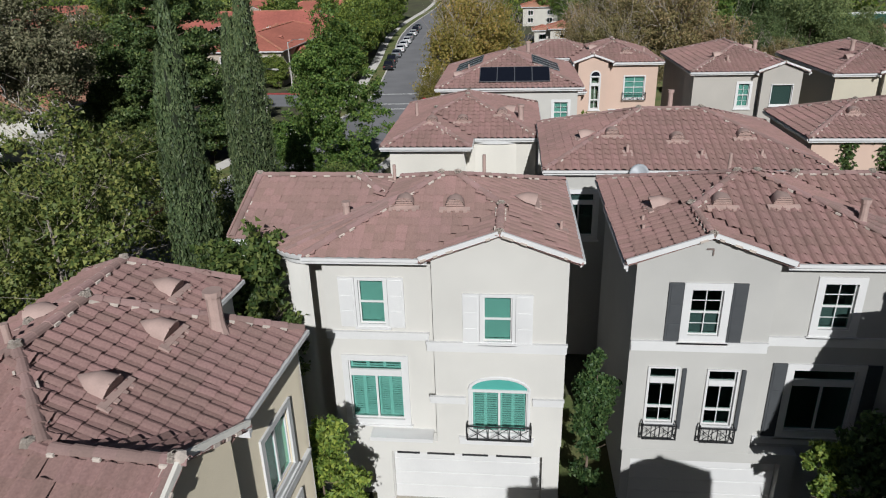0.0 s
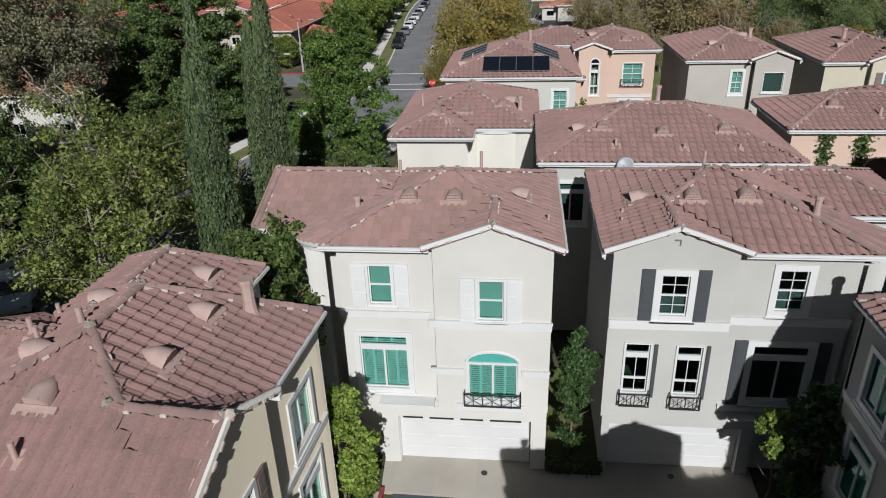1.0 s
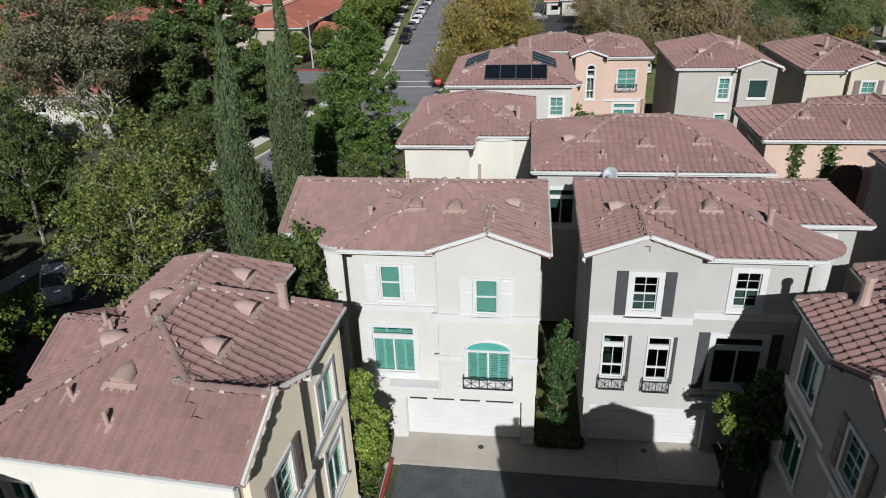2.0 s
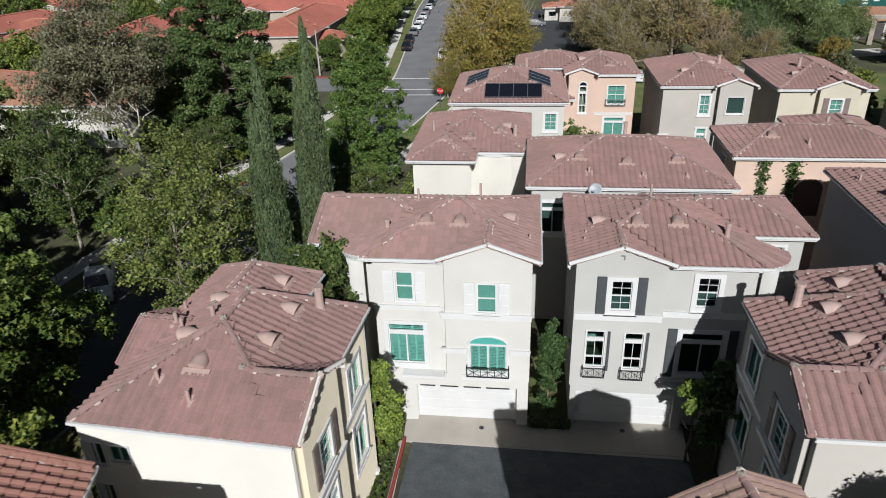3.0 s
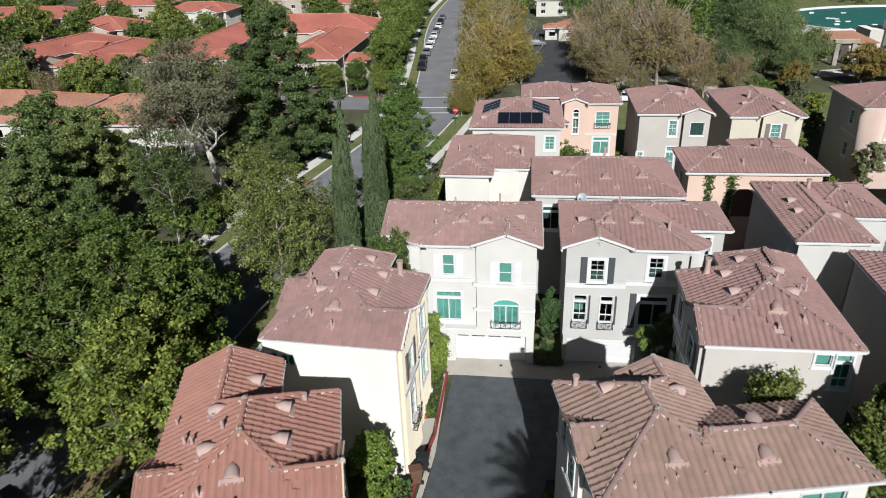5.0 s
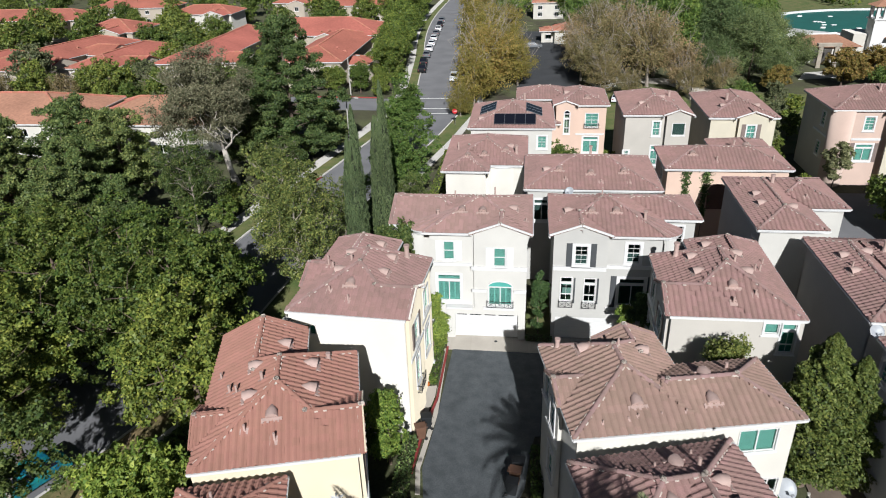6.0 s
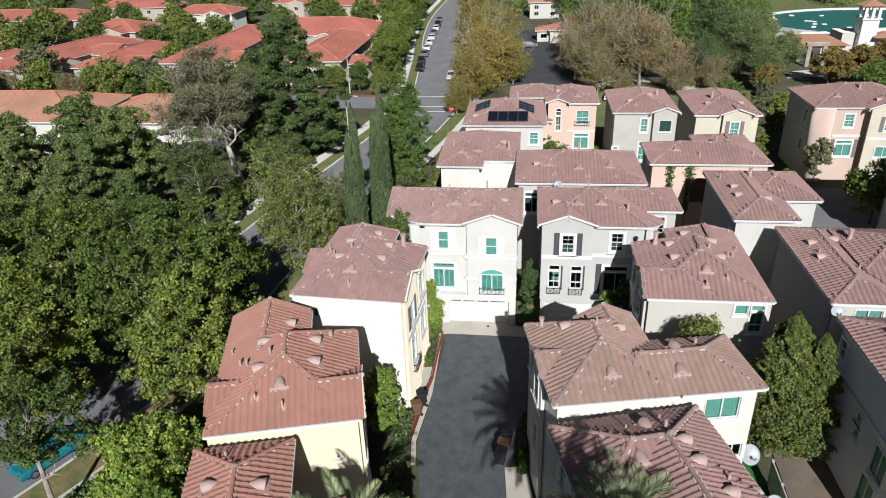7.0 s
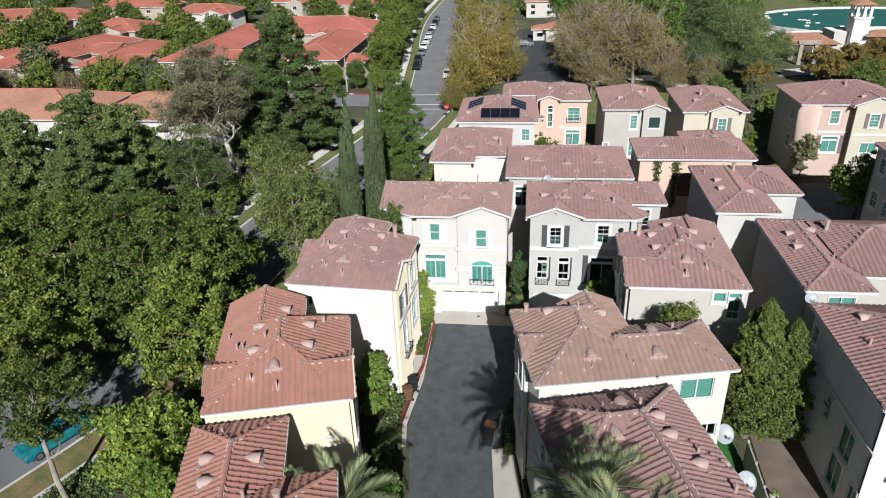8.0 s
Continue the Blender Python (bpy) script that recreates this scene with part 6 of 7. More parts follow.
for x, y, s, r in ((-29.0, 49.5, 0.55, 1.0), (-27.6, 51.5, 0.6, 5.0)):
    again(wispy, x, y, s, r, "leafy green tree on the wooded bank")
elm = put(broad_tree("street_tree", "tall dense dark green street tree", 15.2, 3.9, LEAF_ELM, BARK, 68, 50000, 0.095, 0.02, 46, trunk=0.2, squash=1.1, twigs=2, taper=0.3, per=44, tight=0.13), -11.2, 47.0, 0.95)
again(elm, -12.5, 39.8, 0.58, 2.0, "small green tree beside the pavement")
LITE = dict(per=26, trunk=0.24)
elm_far = put(broad_tree("street_tree", "dense green street tree", 12.4, 4.6, LEAF, BARK, 168, 17000, 0.18, 0.04, 34, **LITE), -24.3, 104, 0.85)
for x, y, s, r in ((-25.6, 113, 0.9, 2), (-26.8, 124, 0.95, 3), (-27.6, 136, 1.0, 4), (-28.6, 150, 0.95, 5), (-30, 168, 1.0, 6), (-31.5, 190, 1.0, 1), (-34, 215, 1.0, 2)):
    again(elm_far, x, y, s, r)
again(elm_far, -24.5, 95.5, 0.42, 3, "small yellow-green tree at the street corner")
again(elm_far, -29.0, 98.5, 0.5, 1, "round green shrub at the street corner")
again(elm_far, -33.5, 99.5, 0.42, 4, "round green shrub at the street corner")
syc = put(broad_tree("sycamore_tree", "brown-leaved sycamore in autumn with pale bare branches", 12.5, 5.4, LEAF_RUST, BARK_PALE, 69, 8500, 0.16, 0.1, 36, trunk=0.3, twigs=7, limb_n=12, z_lift=0.9, inner=0.75, per=22, tight=0.24, spread=0.9), 17.5, 106)
gold = put(broad_tree("sycamore_tree", "yellow-brown sycamore with thin leaves beside the street", 12.5, 5.6, LEAF_GOLD, BARK_PALE, 70, 11500, 0.17, 0.06, 34, trunk=0.26, twigs=6, limb_n=11, z_lift=0.8, inner=0.7, per=22, tight=0.24, spread=0.9), -5.0, 97)
for x, y, s, r in ((-6.0, 107, 0.95, 1), (-7.0, 118, 1.0, 2), (-6.0, 130, 0.9, 3), (-9, 143, 1.05, 4), (-6.8, 89, 0.8, 5), (-10.5, 160, 1.05, 2.5), (-8.4, 82, 0.42, 1.5), (-3.2, 149, 0.8, 0.3), (-0.8, 112, 0.6, 2.2), (-1.2, 124, 0.7, 4.4), (0.5, 104, 0.7, 3.7)):
    again(gold, x, y, s, r)
for x, y, s, r in ((24.5, 103, 1.0, 1), (21, 116, 1.1, 2), (18.5, 127, 1.0, 5), (29.5, 99, 0.72, 2), (16.0, 95.5, 0.6, 4), (14.8, 112, 0.62, 3), (27, 112, 1.0, 5), (30.5, 93.5, 0.5, 1.4), (18, 140, 0.9, 1), (36.5, 97.5, 0.5, 2.2), (13.2, 121, 0.7, 1.9), (12.8, 132, 0.75, 3.6), (20, 93.5, 0.42, 2), (14.5, 100, 0.75, 2.6), (12.6, 108, 0.7, 5.3)):
    again(syc, x, y, s, r)
willow = put(broad_tree("willow_tree", "pale green willow behind the houses", 15.0, 6.2, LEAF_WILLOW, BARK, 71, 26000, 0.15, 0.05, 34, trunk=0.25, twigs=3, per=40, tight=0.22), 44.0, 108, 0.86)
for x, y, s, r in ((40.5, 119, 1.0, 1), (48.5, 117, 0.82, 2), (37.0, 106, 0.6, 3), (51.5, 108.5, 0.6, 4), (46.5, 101, 0.5, 1.5)):
    again(willow, x, y, s, r)
leafy = put(broad_tree("park_tree", "tall dark green tree beyond the parking lot", 15.5, 5.8, LEAF_ELM, BARK, 72, 13000, 0.2, 0.1, 36, **LITE), 31.5, 118)
for x, y, s, r in ((36, 125, 1.1, 1), (28, 130, 1.1, 2), (43, 130, 1.1, 3), (50, 132, 0.85, 4), (24, 140, 1.05, 5), (34, 142, 1.15, 1), (44, 148, 1.1, 2), (54, 146, 0.95, 1), (29, 156, 1.15, 2), (40, 165, 1.2, 5), (15, 162, 0.8, 5), (20, 175, 1.1, 2), (52, 168, 1.1, 3), (12, 192, 0.9, 4), (-4, 188, 0.9, 3), (58, 182, 1.0, 1)):
    again(leafy, x, y, s, r)
amber = put(broad_tree("amber_tree", "dense orange-brown tree before the clubhouse", 7.4, 3.7, LEAF_AMBER, BARK, 79, 15000, 0.15, 0.06, 30, trunk=0.18, per=40, tight=0.17), 57.6, 100.6)
for x, y, s, r in ((63.4, 102.6, 1.0, 1), (68.5, 105, 1.05, 2), (74, 108, 1.1, 4), (45.6, 96.5, 0.72, 2), (66.5, 98.5, 0.85, 3.3)):
    again(amber, x, y, s, r)
for x, y, s, r in ((58, 84, 0.55, 1), (66, 86, 0.6, 2), (72, 98, 0.7, 4)):
    again(leafy, x, y, s, r, "green tree behind the pink house")
for x, y, s, r in ((33.0, 74, 0.5, 1), (31.5, 66, 0.38, 3)):
    again(leafy, x, y, s, r, "green tree behind the cream houses")
shrub = put(broad_tree("garden_tree", "round green tree beside the asphalt lane", 6.8, 2.6, LEAF, BARK, 73, 13000, 0.12, 0.1, 22, trunk=0.12), 39.8, 39.6, 1.08)
pepper = put(broad_tree("pepper_tree", "slim olive-green tree against the pink house", 7.2, 1.6, LEAF_OLIVE, BARK, 74, 8000, 0.11, 0.2, 18, trunk=0.08, twigs=2), 37.2, 49.2)
for x, y, s, r in ((32.8, 60, 0.95, 1), (35.2, 66, 1.0, 2), (32.2, 72, 1.05, 3), (38.5, 76, 1.1, 4), (33.8, 80, 1.1, 5)):
    again(pepper, x, y, s, r, "slim olive-green tree between the houses")
again(shrub, 6.0, 46.3, 1.02, 2.0, "round green tree between two houses")
again(shrub, 44.0, 46.5, 0.6, 1.0)
bank = put(broad_tree("shrub", "dark green shrub on the wooded bank", 6.8, 2.7, LEAF, BARK, 77, 4500, 0.2, 0.08, 18, trunk=0.1, cat="shrub"), -26.2, 40.5, 0.45)
for x, y, s, r in ((33, 57, 0.42, 1), (34.5, 62, 0.5, 2), (33.4, 69, 0.55, 3), (36, 75, 0.6, 4), (31.4, 52.5, 0.36, 5), (34.8, 51, 0.3, 2.5), (39, 70, 0.6, 1.7), (44, 68, 0.6, 3.1), (48, 73, 0.7, 2.1), (41.5, 78, 0.7, 0.9), (21.6, 57, 0.55, 4.4), (12.6, 55, 0.5, 3.3)):
    again(bank, x, y, s, r, "dark green shrub between the houses")
for x, y, s, r in ((-27.4, 45.5, 0.42, 1.0), (-28.6, 49.0, 0.5, 2.0), (-30.5, 41.0, 0.55, 3.0), (-26.6, 54.5, 0.45, 4.0), (-27.2, 60.5, 0.5, 5.0), (-31.0, 50.5, 0.6, 0.5), (-29.6, 36.0, 0.6, 2.5), (-35.5, 41.0, 0.6, 1.5), (-34.0, 37.0, 0.6, 4.4), (-25.2, 68.0, 0.5, 3.4)):
    again(bank, x, y, s, r)
garden = put(broad_tree("garden_tree", "green garden tree among the red-roofed houses", 8.6, 4.0, LEAF_OAK, BARK, 75, 8000, 0.2, 0.06, 30, **LITE), -50, 84)
for x, y, s, r in ((-57, 92, 0.9, 2), (-74, 90, 1.0, 3), (-71, 95, 0.9, 4), (-63, 88, 0.85, 5), (-47, 97, 0.8, 0), (-52, 100, 0.75, 1.7), (-88, 89, 1.0, 2), (-84, 140, 1.2, 1), (-108, 138, 1.2, 2), (-88, 132, 1.0, 3), (-76, 130, 1.05, 4), (-96, 160, 1.2, 5), (-116, 122, 1.3, 1), (-121, 133, 1.2, 2), (-78, 147, 1.0, 3), (-60, 182, 1.2, 4), (-36, 100, 0.55, 1), (-40, 98.5, 0.5, 2), (-54, 96, 0.62, 3), (-110, 106, 1.1, 1.1), (-73, 112, 0.9, 0.2), (-74, 121, 1.0, 2.8), (-52.5, 112, 0.75, 1.9), (-50, 121, 0.8, 4.1), (-52, 166, 1.1, 1), (-44, 172, 1.2, 2), (-38, 182, 1.2, 3), (-128, 150, 1.3, 4), (-118, 160, 1.2, 0), (-136, 140, 1.3, 1.2), (-104, 90, 1.0, 4.7), (-97, 84, 1.0, 5.7), (-66, 82, 0.7, 5), (-80, 92, 0.8, 1.3), (-54, 156, 0.9, 1), (-48, 160, 0.9, 2), (-58, 64, 0.5, 2), (-115, 196, 1.0, 1), (-106, 203, 0.9, 4), (-97, 196, 0.9, 2), (-92, 206, 1.0, 3), (-86, 188, 0.75, 1), (-175, 200, 1.2, 1), (-163, 208, 1.2, 3), (-150, 214, 1.2, 5), (-176, 186, 1.1, 2), (-122, 180, 1.0, 3), (-112, 168, 0.9, 2), (-103, 165, 0.7, 0), (-66, 160, 0.8, 2), (-69, 172, 0.9, 4)):
    again(garden, x, y, s, r)
grey_tree = put(broad_tree("grey_tree", "grey-leaved tree before a red-roofed house", 12.0, 4.6, LEAF_OLIVE, BARK_PALE, 78, 6000, 0.24, 0.1, 22, **LITE), -90, 92)
again(grey_tree, -68, 93, 0.7, 2.0)
again(grey_tree, -108, 96, 0.85, 4.0)
for x, y, s in ((-103, 92, 0.62), (-96, 90, 0.5), (-66, 91, 0.42), (-82, 88, 0.5)):
    again(syc, x, y, s, x, "brown autumn tree before a red-roofed house")

# far woods beyond the streets
rs = np.random.RandomState(99)
cen = []
for k in range(1100):
    x, y = rs.uniform(-330, 330), rs.uniform(205, 520)
    if abs(x + 24) < 13 and y < 330:
        continue
    r = rs.uniform(3, 6)
    p = in_ball(90, rs, 0.7) * (r, r, r * 0.9) + (x, y, r * 0.9)
    p[:, 2] = np.maximum(p[:, 2], 0.1)
    cen.append(p)
ob = tri_mesh("far_woods", leaf_tris(np.concatenate(cen), 0.6, rs), LEAF, None)
ob.location.z = G
tagged(ob, "distant belt of mixed green trees", "woods", kind="stuff")


# ---- the red-roofed neighbourhood ----
def far_house(label, x, y, roof_mat=None, rot=0, ze=5.0, wall=None, extra=(), cx=None, wins=()):
    bl = [Block(x, y, ze, o=0.5, p=0.34), *extra]
    mx, my = (x[0] + x[1]) / 2, (y[0] + y[1]) / 2
    bl2 = []
    for b in bl:
        bl2.append(Block((b.x0 - mx, b.x1 - mx), (b.y0 - my, b.y1 - my), b.ze, b.g, b.walls, 0.5, 0.34))
    ws = []
    for i, b in enumerate(bl2):
        L = b.x1 - b.x0
        n = max(1, int(L / 5))
        if "S" in b.walls:
            ws += [(i, "S", b.x0 + L * (k + 0.5) / n, zz, 1.3, 1.1, dict(bars="slide", trim=0.08, glass=GLASS_DARK)) for k in range(n) for zz in (0.5, b.ze - 2.0)]
    rs = random.Random(label + str(mx))
    vs = [(rs.uniform(b.x0 + 1.5, b.x1 - 1.5), rs.uniform(b.y0 + 1, b.y0 + (b.y1 - b.y0) * 0.4)) for b in bl2 for _ in range(1 if len(bl2) > 2 else 2)]
    return house(label, mx, my, rot, bl2, wall or STUCCO_DUN, None, ws, [], vs, [], deck_only=roof_mat or ROOF_FAR, vent_mat=CAP_FAR, group="red-roofed houses beyond the street", cat="house", name="house")


STUCCO_DUN = mat("stucco_dun", (0.50, 0.44, 0.36), 0.9, 0.08, 0.4, 0.05, 8, 0.2)
far_house("large house with joined red tile roofs round a yard", (-45.5, -33), (101.5, 134), ze=4.8, extra=[Block((-71, -58.5), (100.5, 142), 4.9), Block((-66, -31.5), (130, 147), 5.2), Block((-37.5, -29), (107, 114), 3.2), Block((-56, -50), (127.5, 138), 5.2, "S"), Block((-46, -41), (127, 138), 5.2, "S"), Block((-61, -55), (104, 112), 4.4, "E")])
far_house("long two-storey house with stepped red tile gables", (-104, -92), (95, 130), rot=-12, ze=4.9, extra=[Block((-98, -88), (99, 107), 4.7, "E"), Block((-97, -86.5), (113, 122), 4.7, "E"), Block((-112, -100), (101, 112), 4.6, "S")])
far_house("two-storey house with stepped red tile gables", (-87, -76.5), (97, 123), rot=-3, ze=4.8, extra=[Block((-82, -73), (101, 108), 4.6, "E"), Block((-84, -79.5), (94.5, 103), 4.4, "S")], )
far_house("long house with an orange tile roof behind the pines", (-97, -61.5), (58.5, 74), ROOF_FAR2, ze=5.0, wall=STUCCO_WHITE)
far_house("house with an orange tile roof behind the pines", (-61.5, -41.5), (59.5, 73.5), ROOF_FAR2, ze=4.6, wall=STUCCO_WHITE)
far_house("low house with an orange tile roof behind the trees", (-72, -52), (22, 37), ROOF_FAR2, ze=3.6, wall=STUCCO_WHITE)
for x, y, lab, ex in (((-165, -126), (164, 178), "long house with a red tile roof", [Block((-140, -130), (160, 172), 5, "S")]), ((-113, -97), (140, 154), "house with a red tile roof among trees", [Block((-106, -99), (137, 148), 5, "S")]), ((-104, -84), (172, 184), "pale house with a red tile roof", [Block((-92, -85), (168, 178), 5, "S")]), ((-62, -36), (186, 198), "long house with a red tile roof", []), ((-140, -112), (190, 202), "long house with a red tile roof", []), ((-134, -118), (100, 124), "house with a red tile roof", [Block((-124, -114), (106, 114), 5, "E")]), ((-80, -64), (196, 208), "house with a red tile roof", [Block((-74, -68), (192, 204), 5, "S")]), ((-160, -130), (128, 142), "house with a red tile roof", [])):
    far_house(lab, x, y, extra=ex, wall=STUCCO_WHITE if "pale" in lab else None)
sheet("parking_lot", [(-96, 150), (-68, 148), (-64, 176), (-92, 166)], G - 0.05, G + 0.004, ROAD, "grey asphalt yard with parked cars between houses", "parking lot")
far_house("small white house beyond the parking lot", (3, 13), (190, 200), ROOF_FAR2, ze=4.4, wall=STUCCO_WHITE)
far_house("small gatehouse with an orange tile roof", (8.2, 14.5), (148, 156), ROOF_FAR2, ze=2.8, wall=STUCCO_WHITE, extra=[Block((5.0, 9.4), (150, 155), 2.4)])

# clubhouse with its tower and covered pool
club = thing("clubhouse", Matrix.Translation((62, 124, G)), "white clubhouse with a tower and orange tile roof", "clubhouse")
part("hall", boxes((-6.5, 7, -0.5, 6, 0, 3.2)), STUCCO_WHITE, club)
# dark slab on the solid hall: the unlit inside of the doorway as colour
part("hall_doorway", boxes((-1.5, 2.2, -0.52, -0.3, 0, 2.7)), ROOM_SHADE, club)
bm = bmesh.new()
tube(bm, [(-9 + 26 * k / 12, 17.5 + 9 * abs(k / 12 - 0.42) ** 1.5, 2.0) for k in range(13)], [0.9] * 13, 4)
part("curved_wall", bm, WHITE, club, "white curved wall round the pool")
part("wing", boxes((10, 30, 9.5, 16, 0, 4.0)), STUCCO_WHITE, club)


def hip_cap(x0, x1, y0, y1, z0, zr):
    bm = bmesh.new()
    c = [bm.verts.new(p) for p in ((x0, y0, z0), (x1, y0, z0), (x1, y1, z0), (x0, y1, z0))]
    h = min(x1 - x0, y1 - y0) / 2
    a, b = bm.verts.new((x0 + h - 0.01, (y0 + y1) / 2, zr)), bm.verts.new((x1 - h + 0.01, (y0 + y1) / 2, zr))
    for q in ((c[0], c[1], b, a), (c[2], c[3], a, b), (c[1], c[2], b), (c[3], c[0], a), c[::-1]):
        bm.faces.new(q)
    return bm


part("roof", hip_cap(-7.3, 7.8, -1.3, 6.8, 3.2, 5.1), ROOF_FAR2, club)
part("roof", hip_cap(15.5, 31, 6.0, 10.5, 3.4, 4.6), ROOF_FAR2, club)
tower = part("tower", boxes((12.9, 16.3, 7.8, 11.2, 0, 7.0)), WHITE, club)
part("tower_ledge", boxes((12.6, 16.6, 7.5, 11.5, 7.0, 7.3)), WHITE, tower)
for tx in (12.9, 14.4, 15.7):
    for ty in (7.8, 10.6):
        part("tower_post", boxes((tx, tx + 0.6, ty, ty + 0.6, 7.3, 9.8)), WHITE, tower)
part("tower_roof", hip_cap(12.3, 16.9, 7.2, 11.8, 9.8, 11.1), ROOF_FAR2, tower)
for gx in (-2.5, 0.5):
    part("gate_post", boxes((gx, gx + 0.8, -6, -5.4, 0, 4.2)), STONE, club)
part("gate_beam", boxes((-2.8, 1.6, -6.2, -5.2, 4.2, 4.8)), STONE, club)
pool = thing("covered_pool", Matrix.Translation((94, 165, G)), "round pool under a teal cover with a white rim", "pool")
bm = bmesh.new()
lathe(bm, [(31, 0), (31, 2.0), (30.2, 2.0), (30.2, 1.4)], 56, Matrix.Diagonal((1, 0.75, 1, 1)))
part("rim", bm, WHITE, pool)
bm = bmesh.new()
lathe(bm, [(30.1, 1.0), (30.1, 1.5), (15, 1.8), (0.1, 1.9)], 56, Matrix.Diagonal((1, 0.75, 1, 1)))
part("cover", bm, TARP, pool)
rs = np.random.RandomState(5)
for k in range(16):
    a, q = rs.uniform(2.2, 5.2), rs.uniform(0.5, 0.92)
    ob = part("weight", bev(boxes((-0.6, 0.6, -0.4, 0.4, 1.5, 1.95)), 0.1, 1), WHITE, pool)
    ob.location = (30 * q * math.cos(a), 22 * q * math.sin(a), 0)
sheet("lawn", [(40, 184), (150, 184), (150, 250), (40, 250)], G - 0.05, G + 0.03, LAWN, "mown lawn behind the pool", "lawn")

# ---- solar panels ----
def solar(x, y, side, nx, ny, w=1.12, d=1.9):
    b = [Block((-3.75, 5.5), (43.3, 53.4), 9.15)]
    z, s = roof_top(b, x, y)
    t = thing("solar_array", slope_pose(x, y, z + 0.16, side), "black solar panels mounted on the tile roof", "solar panel", "solar panels on the roof")
    for i in range(nx):
        for j in range(ny):
            x0, y0 = i * w - nx * w / 2, j * d
            p = part("panel", boxes((x0 + 0.02, x0 + w - 0.02, y0 + 0.02, y0 + d - 0.02, 0, 0.04)), PV, t)
            part("panel_frame", boxes((x0, x0 + w, y0, y0 + 0.03, -0.005, 0.047), (x0, x0 + w, y0 + d - 0.03, y0 + d, -0.005, 0.047), (x0, x0 + 0.03, y0 + 0.03, y0 + d - 0.03, -0.005, 0.047), (x0 + w - 0.03, x0 + w, y0 + 0.03, y0 + d - 0.03, -0.005, 0.047)), STEEL, p)
    for i in (0, 1):
        part("mounting_rail", boxes((-nx * w / 2, nx * w / 2, 0.35 + 0.9 * i, 0.39 + 0.9 * i, -0.14, -0.006)), STEEL, t)


solar(1.25, 43.75, "S", 4, 1)
solar(-2.7, 48.4, "W", 3, 1)
solar(4.2, 47.6, "E", 3, 1)

